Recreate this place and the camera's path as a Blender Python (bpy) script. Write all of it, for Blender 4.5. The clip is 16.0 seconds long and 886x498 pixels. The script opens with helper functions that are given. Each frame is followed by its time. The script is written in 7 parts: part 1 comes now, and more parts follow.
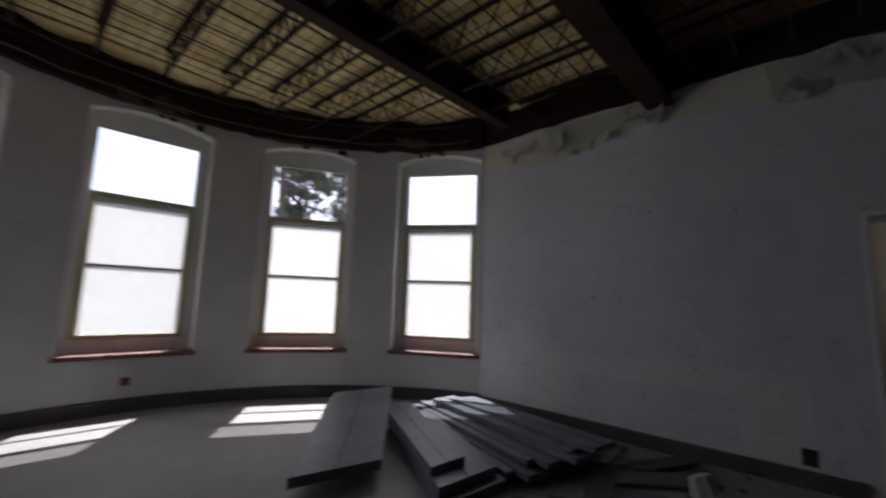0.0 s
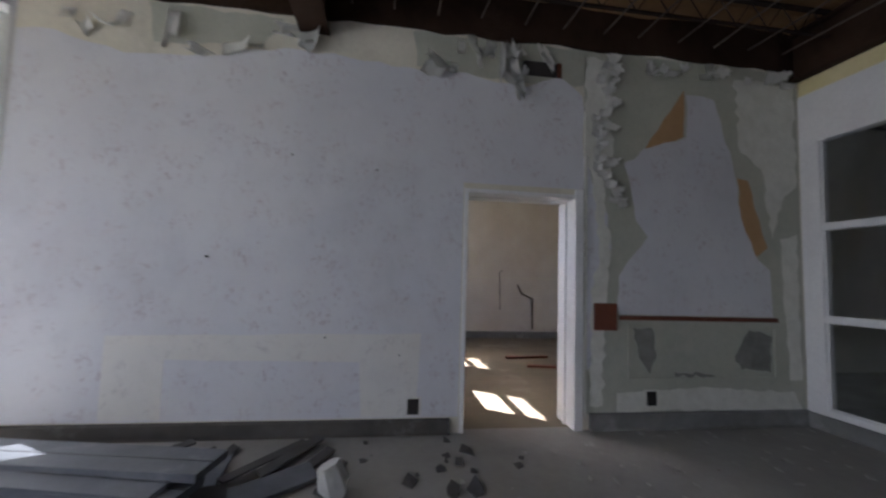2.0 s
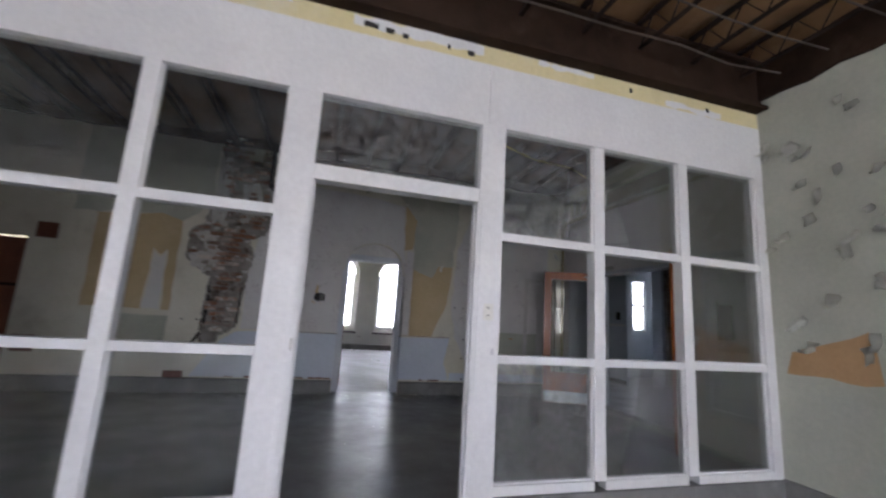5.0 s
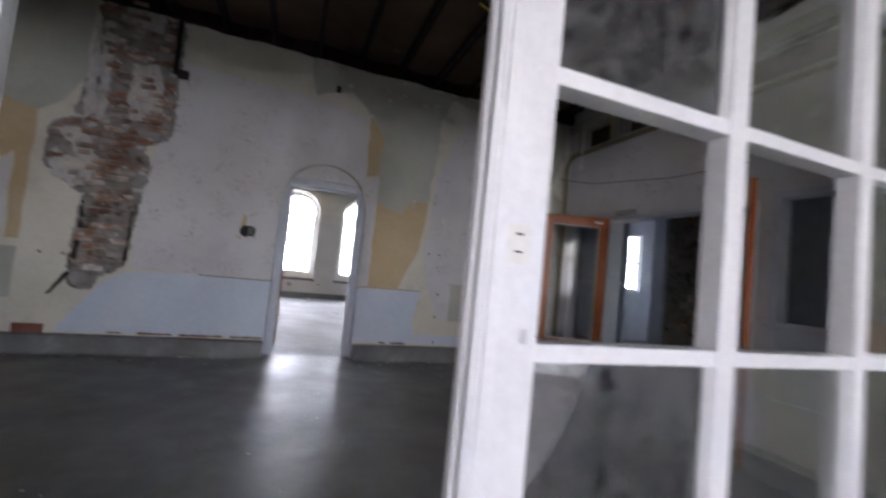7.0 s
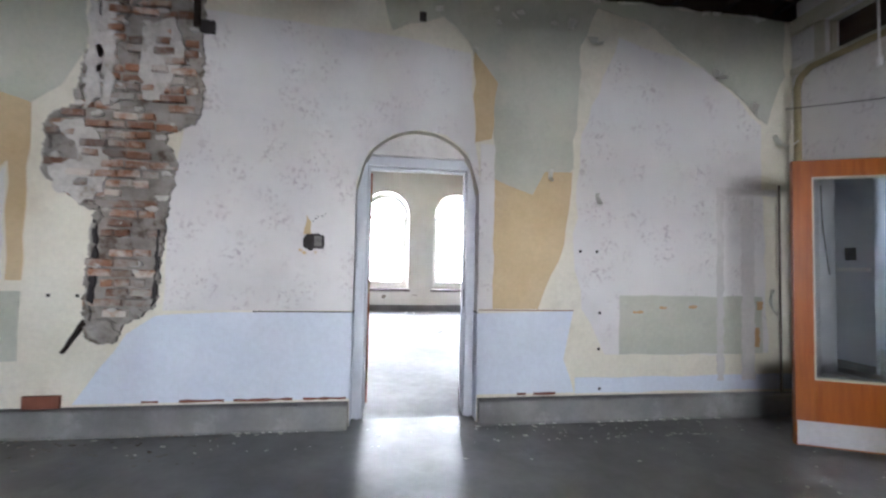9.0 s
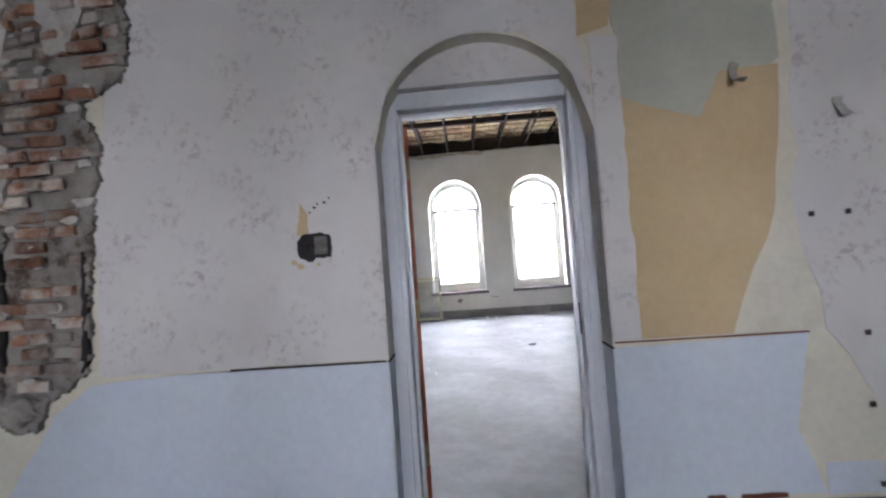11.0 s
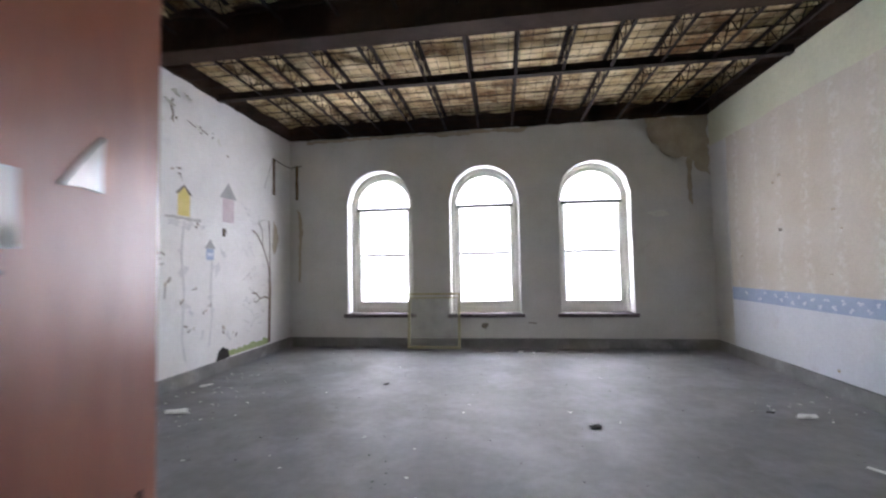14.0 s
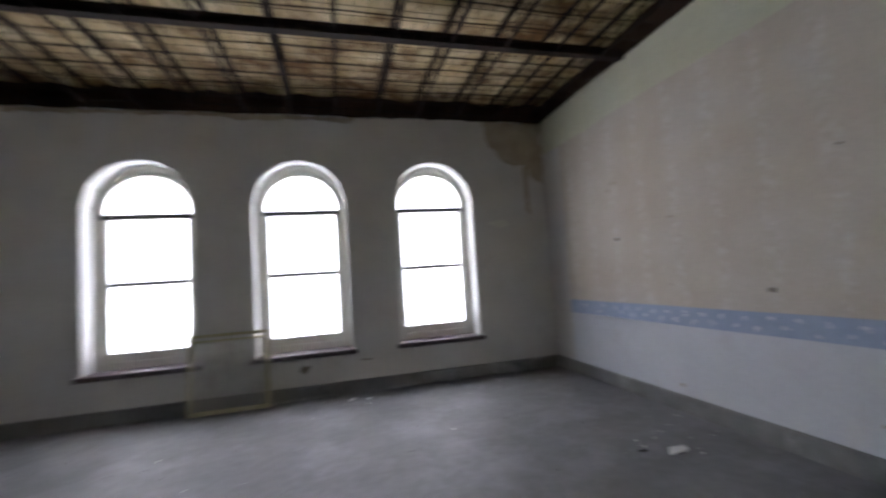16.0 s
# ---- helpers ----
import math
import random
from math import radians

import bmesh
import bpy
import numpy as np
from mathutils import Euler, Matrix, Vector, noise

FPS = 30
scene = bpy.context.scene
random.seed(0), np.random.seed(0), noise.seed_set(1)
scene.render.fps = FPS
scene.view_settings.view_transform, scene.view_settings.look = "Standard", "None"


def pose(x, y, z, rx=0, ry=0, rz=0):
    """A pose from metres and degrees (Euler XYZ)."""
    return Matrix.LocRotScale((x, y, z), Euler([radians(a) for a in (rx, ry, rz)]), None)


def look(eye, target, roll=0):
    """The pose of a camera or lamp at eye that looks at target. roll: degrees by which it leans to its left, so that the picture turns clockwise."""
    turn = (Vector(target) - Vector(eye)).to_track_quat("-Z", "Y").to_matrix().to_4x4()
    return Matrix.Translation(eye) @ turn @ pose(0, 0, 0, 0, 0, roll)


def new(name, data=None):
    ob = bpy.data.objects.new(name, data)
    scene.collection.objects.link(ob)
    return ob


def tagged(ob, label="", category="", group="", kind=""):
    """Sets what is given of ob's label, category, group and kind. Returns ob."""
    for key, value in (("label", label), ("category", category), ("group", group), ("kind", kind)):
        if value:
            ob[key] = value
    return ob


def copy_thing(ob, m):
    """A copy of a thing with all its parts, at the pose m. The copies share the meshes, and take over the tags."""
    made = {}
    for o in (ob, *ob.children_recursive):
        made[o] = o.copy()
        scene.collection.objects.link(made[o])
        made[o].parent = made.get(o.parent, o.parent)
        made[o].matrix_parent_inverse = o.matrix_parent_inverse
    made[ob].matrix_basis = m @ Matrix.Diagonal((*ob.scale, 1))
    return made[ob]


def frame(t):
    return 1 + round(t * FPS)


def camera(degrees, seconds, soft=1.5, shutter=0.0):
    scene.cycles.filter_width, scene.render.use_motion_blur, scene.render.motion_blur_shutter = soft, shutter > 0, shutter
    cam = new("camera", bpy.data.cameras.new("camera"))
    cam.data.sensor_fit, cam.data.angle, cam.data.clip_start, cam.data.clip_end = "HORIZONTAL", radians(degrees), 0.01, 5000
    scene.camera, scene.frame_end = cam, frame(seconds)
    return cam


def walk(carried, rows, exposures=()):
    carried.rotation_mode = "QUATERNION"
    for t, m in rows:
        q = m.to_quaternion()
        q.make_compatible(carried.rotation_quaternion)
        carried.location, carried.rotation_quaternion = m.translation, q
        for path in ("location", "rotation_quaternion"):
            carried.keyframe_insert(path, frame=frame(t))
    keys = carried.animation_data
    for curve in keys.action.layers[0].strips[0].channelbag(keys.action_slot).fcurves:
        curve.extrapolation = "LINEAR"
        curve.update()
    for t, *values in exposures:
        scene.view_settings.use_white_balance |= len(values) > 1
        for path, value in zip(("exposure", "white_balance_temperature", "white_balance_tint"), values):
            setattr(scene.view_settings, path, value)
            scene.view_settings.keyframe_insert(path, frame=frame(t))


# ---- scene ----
cam = camera(94.8, 16.0, soft=2.3, shutter=0.5)
METRES, EYE, TILT, LEAN, TURN = 12.0, 1.35, 0.0, 0.0, -44.3
PATH = [
    (0, (1.057, 0.439, 1.258), (2.502, 1.797, 1.513), 1.9),
    (0.5, (1.277, 0.653, 1.234), (3.033, 1.583, 1.461), 1.5),
    (1, (1.516, 0.768, 1.231), (3.421, 1.327, 1.47), 2.5),
    (1.5, (1.713, 0.884, 1.215), (3.694, 0.886, 1.492), 3.6),
    (2, (1.894, 0.856, 1.24), (3.869, 0.579, 1.383), 1.7),
    (2.5, (2.118, 0.787, 1.262), (3.993, 0.113, 1.438), 1.0),
    (3, (2.291, 0.646, 1.28), (3.811, -0.626, 1.545), 3.1),
    (3.5, (2.357, 0.427, 1.295), (3.42, -1.242, 1.581), 2.8),
    (4, (2.401, 0.145, 1.272), (2.873, -1.778, 1.559), 0.1),
    (4.5, (2.416, -0.159, 1.255), (2.235, -2.119, 1.609), 3.2),
    (4.7, (2.381, -0.281, 1.231), (2.014, -2.214, 1.593), 3.5),
    (6.8, (1.823, -1.847, 1.176), (1.008, -3.672, 1.247), 5.2),
    (7, (1.825, -2.024, 1.172), (1.144, -3.901, 1.291), 5.8),
    (7.5, (1.842, -2.511, 1.241), (1.345, -4.435, 1.466), 3.8),
    (8, (1.768, -3.037, 1.307), (1.449, -5.006, 1.46), 2.5),
    (8.5, (1.8, -3.532, 1.309), (1.464, -5.499, 1.439), 3.9),
    (9, (1.771, -3.996, 1.269), (1.503, -5.977, 1.349), 1.2),
    (9.5, (1.791, -4.475, 1.225), (1.455, -6.446, 1.234), 0.6),
    (9.7, (1.778, -4.622, 1.243), (1.56, -6.61, 1.264), 0.3),
    (11.8, (1.542, -6.165, 1.341), (1.783, -8.148, 1.417), -3.1),
    (12, (1.522, -6.356, 1.348), (1.85, -8.328, 1.281), -1.9),
    (12.5, (1.542, -6.785, 1.347), (1.8, -8.767, 1.259), -1.0),
    (13, (1.591, -7.121, 1.42), (1.686, -9.118, 1.47), -2.1),
    (13.5, (1.527, -7.497, 1.468), (1.854, -9.467, 1.577), -1.5),
    (14, (1.53, -7.879, 1.443), (1.814, -9.856, 1.531), -1.1),
    (14.5, (1.546, -8.284, 1.461), (1.577, -10.283, 1.398), 0.3),
    (15, (1.494, -8.592, 1.512), (1.725, -10.576, 1.612), -0.2),
    (15.5, (1.385, -8.907, 1.547), (1.556, -10.897, 1.654), -1.1),
    (16, (1.373, -9.29, 1.52), (0.865, -11.22, 1.654), -3.8),
]
EXPOSURES = [(0.0, 1.1, 5850, 19), (0.5, 1.1, 5850, 19), (1.0, 1.45, 5800, 19), (1.5, 2.22, 5750, 18), (2.0, 3.1, 5700, 16), (2.5, 3.6, 5700, 16), (3.5, 4.3, 5800, 16), (4.0, 4.45, 5850, 17), (4.5, 4.38, 5850, 18), (7.0, 5.0, 5850, 21), (7.5, 5.4, 5900, 20), (8.0, 5.95, 5850, 18), (8.5, 6.35, 5800, 16), (9.5, 6.2, 5800, 17), (12.0, 5.15, 5850, 20), (13.0, 4.95, 5950, 21), (13.5, 4.98, 5950, 21), (14.0, 4.65, 5950, 20), (14.5, 4.15, 5950, 20), (15.0, 4.1, 5950, 21), (16.0, 3.8, 5950, 20)]
walk(cam, [(t, look(eye, target, roll)) for t, eye, target, roll in PATH], EXPOSURES)

# ---- light ----
world = bpy.data.worlds.new("sky")
scene.world = world
world.use_nodes = True
wn = world.node_tree
wn.nodes.clear()
sky = wn.nodes.new("ShaderNodeTexSky")
sky.sky_type = "NISHITA"
sky.sun_disc = False
sky.dust_density = 6.0
sky.ozone_density = 0.6
sky.sun_elevation = radians(61)
sky.sun_rotation = radians(90 - 54.7)
bg = wn.nodes.new("ShaderNodeBackground")
bg.inputs["Strength"].default_value = 0.15
wo = wn.nodes.new("ShaderNodeOutputWorld")
wn.links.new(sky.outputs[0], bg.inputs[0])
wn.links.new(bg.outputs[0], wo.inputs[0])
sun_data = bpy.data.lights.new("sun", "SUN")
sun_data.energy, sun_data.angle, sun_data.color = 5.0, radians(0.5), (1.0, 0.95, 0.86)
sun = new("sun", sun_data)
sun.matrix_world = look((0.321 * 10, 0.453 * 10, 10), (0, 0, 0))


def window_lamp(name, at, to, w, h, watts, color=(1.0, 0.98, 0.99)):
    """Sky light that enters by one window."""
    d = bpy.data.lights.new(name, "AREA")
    d.shape, d.size, d.size_y, d.energy, d.color = "RECTANGLE", w, h, watts, color
    o = new(name, d)
    o.matrix_world = look(at, to)


for c, watts in ((31.0, 2.5), (59.8, 2.7), (88.5, 2.5), (117.3, 2.9), (146.0, 1.9)):
    a = radians(c)
    r = 3.5 + 0.32
    window_lamp("bay_sky", (1.95 + r * math.cos(a), 2.40 + r * math.sin(a), 1.45), (1.95, 2.40, 1.45), 1.05, 1.45, watts)
for x in (3.775, 1.83, -0.08):
    window_lamp("north_sky", (x, -15.95, 1.95), (x, -10, 1.95), 1.15, 2.7, 10.5)
window_lamp("back_sky", (-6.0, -10.15, 1.9), (-5.3, -6.0, 1.6), 0.4, 1.35, 2.0)
for x in (6.70, 8.73):
    window_lamp("side_sky", (x, 1.15, 2.35), (x, -2.0, 1.2), 0.6, 1.2, 0.14)


# ---- materials ----
def nodes_of(name):
    m = bpy.data.materials.new(name)
    m.use_nodes = True
    nt = m.node_tree
    nt.nodes.clear()
    return m, nt, nt.nodes.new, nt.links.new


def noise_node(nt, pos, scale, detail=6.0, rough=0.6):
    n = nt.nodes.new("ShaderNodeTexNoise")
    n.inputs["Scale"].default_value, n.inputs["Detail"].default_value, n.inputs["Roughness"].default_value = scale, detail, rough
    nt.links.new(pos, n.inputs["Vector"])
    return n.outputs["Fac"]


def ramp(nt, fac, stops):
    r = nt.nodes.new("ShaderNodeValToRGB")
    el = r.color_ramp.elements
    while len(el) < len(stops):
        el.new(0.5)
    for e, (p, c) in zip(el, stops):
        e.position = p
        e.color = (*c, 1) if len(c) == 3 else c
    nt.links.new(fac, r.inputs[0])
    return r.outputs[0]


def mixc(nt, fac, a, b, mode="MIX"):
    m = nt.nodes.new("ShaderNodeMix")
    m.data_type, m.blend_type = "RGBA", mode
    for sock, v in ((m.inputs[0], fac), (m.inputs[6], a), (m.inputs[7], b)):
        if hasattr(v, "is_linked"):
            nt.links.new(v, sock)
        elif isinstance(v, (int, float)):
            sock.default_value = v
        else:
            sock.default_value = (*v, 1)
    return m.outputs[2]


def grey(v):
    return (v, v, v)


def surf(name, c1, c2, rough=0.75, metal=0.0, fine=30.0, coarse=2.2, stain=None, stain_at=(0.56, 0.7), bump=0.15, bump_scale=60.0, rough2=None, spots=None, vary=0.0, stretch=None, spec=0.5, grain=0.12):
    """A surface with two scales of tone, an optional stain colour, optional dark spots and a fine relief."""
    m, nt, N, L = nodes_of(name)
    out, b = N("ShaderNodeOutputMaterial"), N("ShaderNodeBsdfPrincipled")
    L(b.outputs[0], out.inputs[0])
    geo = N("ShaderNodeNewGeometry")
    pos = geo.outputs["Position"]
    if stretch:
        tc = N("ShaderNodeTexCoord")
        mp = N("ShaderNodeMapping")
        mp.inputs["Scale"].default_value = stretch
        L(tc.outputs["Object"], mp.inputs["Vector"])
        pos = mp.outputs[0]
    f1 = noise_node(nt, pos, coarse)
    f2 = noise_node(nt, pos, fine, 4.0)
    c = ramp(nt, f1, [(0.3, c1), (0.72, c2)])
    c = mixc(nt, grain, c, ramp(nt, f2, [(0.3, grey(0.55)), (0.7, grey(1.35))]), "MULTIPLY")
    if stain:
        f3 = noise_node(nt, pos, coarse * 0.55 + 0.37, 8.0, 0.68)
        c = mixc(nt, ramp(nt, f3, [(stain_at[0], grey(0)), (stain_at[1], grey(1))]), c, stain)
    if spots:
        v = N("ShaderNodeTexVoronoi")
        v.inputs["Scale"].default_value = spots[1]
        L(pos, v.inputs["Vector"])
        c = mixc(nt, ramp(nt, v.outputs["Distance"], [(spots[2] * 0.6, grey(0.8)), (spots[2], grey(0))]), c, spots[0])
    if vary:
        oi = N("ShaderNodeObjectInfo")
        c = mixc(nt, 1.0, c, ramp(nt, oi.outputs["Random"], [(0.0, grey(1 - vary)), (1.0, grey(1 + vary))]), "MULTIPLY")
    L(c, b.inputs["Base Color"])
    b.inputs["Metallic"].default_value = metal
    b.inputs["Specular IOR Level"].default_value = spec
    if rough2 is None:
        b.inputs["Roughness"].default_value = rough
    else:
        L(ramp(nt, f1, [(0.35, grey(rough)), (0.68, grey(rough2))]), b.inputs["Roughness"])
    bp = N("ShaderNodeBump")
    bp.inputs["Strength"].default_value, bp.inputs["Distance"].default_value = bump, 0.01
    L(noise_node(nt, pos, bump_scale, 6.0), bp.inputs["Height"])
    L(bp.outputs[0], b.inputs["Normal"])
    return m


def wallpaper_mat(name, base, base2, motif, motif2, scale=3.0, ink=0.7):
    """Old floral wallpaper: clusters of small blurred sprigs on a pale ground."""
    m, nt, N, L = nodes_of(name)
    out, b = N("ShaderNodeOutputMaterial"), N("ShaderNodeBsdfPrincipled")
    L(b.outputs[0], out.inputs[0])
    pos = N("ShaderNodeNewGeometry").outputs["Position"]
    c = ramp(nt, noise_node(nt, pos, 1.1, 5.0), [(0.3, base), (0.7, base2)])
    wob = N("ShaderNodeTexNoise")
    wob.inputs["Scale"].default_value, wob.inputs["Detail"].default_value = 7.0, 3.0
    L(pos, wob.inputs["Vector"])
    shift = N("ShaderNodeVectorMath")
    shift.operation = "MULTIPLY_ADD"
    L(wob.outputs["Color"], shift.inputs[0])
    shift.inputs[1].default_value = (0.22, 0.22, 0.22)
    L(pos, shift.inputs[2])
    cl = N("ShaderNodeTexVoronoi")
    cl.inputs["Scale"].default_value, cl.inputs["Randomness"].default_value = scale, 0.85
    L(shift.outputs[0], cl.inputs["Vector"])
    near = ramp(nt, cl.outputs["Distance"], [(0.12, grey(1)), (0.60, grey(0))])
    sprig = ramp(nt, noise_node(nt, pos, 30.0, 4.0, 0.6), [(0.55, grey(0)), (0.61, grey(1))])
    sprig2 = ramp(nt, noise_node(nt, pos, 15.0, 4.0, 0.6), [(0.48, grey(0)), (0.64, grey(1))])
    mk = mixc(nt, 1.0, near, sprig, "MULTIPLY")
    mk2 = mixc(nt, 1.0, near, sprig2, "MULTIPLY")
    c = mixc(nt, mixc(nt, 1.0, mk2, grey(0.55 * ink), "MULTIPLY"), c, motif2)
    c = mixc(nt, mixc(nt, 1.0, mk, grey(ink), "MULTIPLY"), c, motif)
    st = noise_node(nt, pos, 0.7, 8.0, 0.7)
    c = mixc(nt, ramp(nt, st, [(0.52, grey(0)), (0.75, grey(0.5))]), c, [v * 0.72 for v in base])
    L(c, b.inputs["Base Color"])
    b.inputs["Roughness"].default_value = 0.82
    bp = N("ShaderNodeBump")
    bp.inputs["Strength"].default_value, bp.inputs["Distance"].default_value = 0.2, 0.006
    L(noise_node(nt, pos, 9.0, 7.0), bp.inputs["Height"])
    L(bp.outputs[0], b.inputs["Normal"])
    return m


def pane_mat(name, dust=0.06, dust_hi=0.35, tint=(0.95, 0.955, 0.95), haze=(0.5, 0.52, 0.5), gloss=0.5, translucent=False, scale=5.0):
    """A window pane: see-through, with a Fresnel gloss and a film of dust or haze."""
    m, nt, N, L = nodes_of(name)
    out = N("ShaderNodeOutputMaterial")
    pos = N("ShaderNodeNewGeometry").outputs["Position"]
    tr = N("ShaderNodeBsdfTransparent")
    tr.inputs[0].default_value = (*tint, 1)
    df = N("ShaderNodeBsdfTranslucent" if translucent else "ShaderNodeBsdfDiffuse")
    df.inputs[0].default_value = (*haze, 1)
    mx = N("ShaderNodeMixShader")
    L(ramp(nt, noise_node(nt, pos, scale, 9.0, 0.72), [(0.35, grey(dust)), (0.75, grey(dust_hi))]), mx.inputs[0])
    L(tr.outputs[0], mx.inputs[1])
    L(df.outputs[0], mx.inputs[2])
    gl = N("ShaderNodeBsdfGlossy")
    gl.inputs["Roughness"].default_value = 0.03
    fr = N("ShaderNodeFresnel")
    fr.inputs["IOR"].default_value = 1.5
    fm = N("ShaderNodeMath")
    fm.operation = "MULTIPLY"
    L(fr.outputs[0], fm.inputs[0])
    fm.inputs[1].default_value = gloss
    mg = N("ShaderNodeMixShader")
    L(fm.outputs[0], mg.inputs[0])
    L(mx.outputs[0], mg.inputs[1])
    L(gl.outputs[0], mg.inputs[2])
    L(mg.outputs[0], out.inputs[0])
    return m


M_PAPER_A = wallpaper_mat("wallpaper_lilac", (0.60, 0.605, 0.64), (0.70, 0.705, 0.725), (0.44, 0.39, 0.42), (0.58, 0.51, 0.53), 4.6, 0.6)
M_PAPER_LIGHT = wallpaper_mat("wallpaper_faded", (0.68, 0.67, 0.64), (0.74, 0.73, 0.69), (0.56, 0.55, 0.53), (0.55, 0.51, 0.49), 6.5)
M_PAPER_B = wallpaper_mat("wallpaper_rose", (0.60, 0.585, 0.57), (0.68, 0.665, 0.645), (0.40, 0.365, 0.375), (0.56, 0.50, 0.50), 3.8, 0.8)
M_BAY = surf("bay_plaster", (0.54, 0.54, 0.55), (0.63, 0.63, 0.63), 0.85, stain=(0.45, 0.43, 0.41), stain_at=(0.6, 0.75))
M_GREEN = surf("green_plaster", (0.41, 0.42, 0.35), (0.50, 0.51, 0.43), 0.85, stain=(0.52, 0.51, 0.43), coarse=1.6)
M_CREAM = surf("cream_plaster", (0.62, 0.59, 0.48), (0.70, 0.67, 0.57), 0.85, stain=(0.55, 0.52, 0.43))
M_TAN = surf("tan_paper", (0.50, 0.38, 0.21), (0.57, 0.45, 0.27), 0.85)
M_OCHRE = surf("ochre_paper", (0.42, 0.26, 0.12), (0.50, 0.32, 0.16), 0.85)
M_WAINSCOT = surf("blue_wainscot", (0.55, 0.60, 0.67), (0.61, 0.66, 0.73), 0.6, stain=(0.60, 0.64, 0.66), stain_at=(0.6, 0.78))
M_WHITE = surf("white_paint", (0.71, 0.71, 0.71), (0.79, 0.79, 0.78), 0.5, stain=(0.66, 0.65, 0.60), stain_at=(0.62, 0.8), bump=0.06)
M_YELLOW = surf("yellow_paint", (0.66, 0.58, 0.30), (0.74, 0.66, 0.40), 0.8, stain=(0.72, 0.68, 0.52))
M_BLUEGREY = surf("bluegrey_paint", (0.50, 0.53, 0.57), (0.58, 0.61, 0.65), 0.45, stain=(0.62, 0.64, 0.64), stain_at=(0.6, 0.75), bump=0.08)
M_FLOOR = surf("concrete_floor", (0.17, 0.17, 0.165), (0.25, 0.25, 0.24), 0.48, fine=14.0, coarse=2.4, stain=(0.29, 0.29, 0.28), stain_at=(0.56, 0.78), bump=0.12, bump_scale=6.0, rough2=0.34, spec=0.32)
M_FLOOR_C = surf("scuffed_concrete_floor", (0.155, 0.154, 0.153), (0.20, 0.20, 0.203), 0.68, fine=10.0, coarse=1.3, stain=(0.245, 0.245, 0.26), stain_at=(0.50, 0.70), bump=0.25, bump_scale=7.0, rough2=0.52, spec=0.33, grain=0.25)
M_FLOOR_A = surf("dusty_floor", (0.23, 0.22, 0.205), (0.31, 0.30, 0.28), 0.62, fine=14.0, coarse=1.2, stain=(0.30, 0.29, 0.27), stain_at=(0.58, 0.72), bump=0.2, bump_scale=25.0)
M_FLOOR_D = surf("brown_floor", (0.12, 0.095, 0.06), (0.21, 0.17, 0.115), 0.7, coarse=1.0, stain=(0.28, 0.25, 0.20))
# darker copy of the skirting; the shadow along the floor is in its colour
M_BASE_SHADE = surf("shaded_skirting", (0.060, 0.055, 0.048), (0.11, 0.102, 0.09), 0.8, coarse=3.0, stain=(0.19, 0.185, 0.17), stain_at=(0.6, 0.74), bump=0.3)
M_BASE = surf("cement_base", (0.15, 0.15, 0.145), (0.24, 0.24, 0.23), 0.7, coarse=3.0, stain=(0.32, 0.32, 0.31), stain_at=(0.55, 0.7), bump=0.3)
M_DARKWOOD = surf("dark_timber", (0.022, 0.013, 0.009), (0.050, 0.030, 0.020), 0.9, stain=(0.060, 0.040, 0.028), stain_at=(0.6, 0.72), spec=0.1, bump=0.4)
M_GRIMEWOOD = surf("grimy_lath", (0.055, 0.036, 0.026), (0.12, 0.085, 0.062), 0.9, coarse=7.0, bump=0.5)
M_STEEL = surf("rusted_steel", (0.014, 0.010, 0.008), (0.034, 0.021, 0.014), 0.85, coarse=5.0, bump=0.25, spec=0.2)
M_RUSTROD = surf("pale_rusted_rod", (0.06, 0.045, 0.035), (0.12, 0.09, 0.065), 0.7, metal=0.2, coarse=6.0)
M_BATT = surf("insulation_batt", (0.48, 0.33, 0.14), (0.76, 0.64, 0.40), 0.95, coarse=2.6, fine=18.0, stain=(0.16, 0.08, 0.025), stain_at=(0.44, 0.62), bump=0.6, bump_scale=22.0)
# brighter copy of the batts; light bounced off the floor is in the colour
M_BATT_LIT = surf("bounce_lit_insulation", (0.64, 0.46, 0.17), (0.86, 0.73, 0.41), 0.95, coarse=2.6, fine=18.0, stain=(0.36, 0.22, 0.08), stain_at=(0.54, 0.72), bump=0.6, bump_scale=22.0)
M_BATT_B = surf("brown_deck", (0.15, 0.078, 0.03), (0.26, 0.15, 0.065), 0.95, coarse=1.7, stain=(0.22, 0.18, 0.11), stain_at=(0.6, 0.75), bump=0.5, bump_scale=22.0)
M_CEIL_B = surf("sooty_deck", (0.060, 0.035, 0.021), (0.12, 0.074, 0.045), 0.95, coarse=1.7, stain=(0.19, 0.13, 0.085), stain_at=(0.6, 0.75), bump=0.5, bump_scale=22.0)
M_REVEAL = surf("white_reveal", (0.74, 0.74, 0.72), (0.82, 0.82, 0.80), 0.7, stain=(0.62, 0.60, 0.55), stain_at=(0.62, 0.8))
M_SASH = surf("olive_sash", (0.40, 0.37, 0.22), (0.50, 0.47, 0.32), 0.6, coarse=4.0)
M_SASHWHITE = surf("cream_sash", (0.62, 0.61, 0.54), (0.72, 0.71, 0.66), 0.6, coarse=4.0)
# cream bars coloured dark, standing in for their backlit shade against the glare
M_SASHBACKLIT = surf("backlit_sash_bar", (0.10, 0.10, 0.09), (0.16, 0.155, 0.14), 0.6, coarse=4.0)
M_SILL = surf("red_sill", (0.13, 0.045, 0.035), (0.20, 0.08, 0.06), 0.55, coarse=5.0, stain=(0.30, 0.26, 0.24), stain_at=(0.58, 0.72))
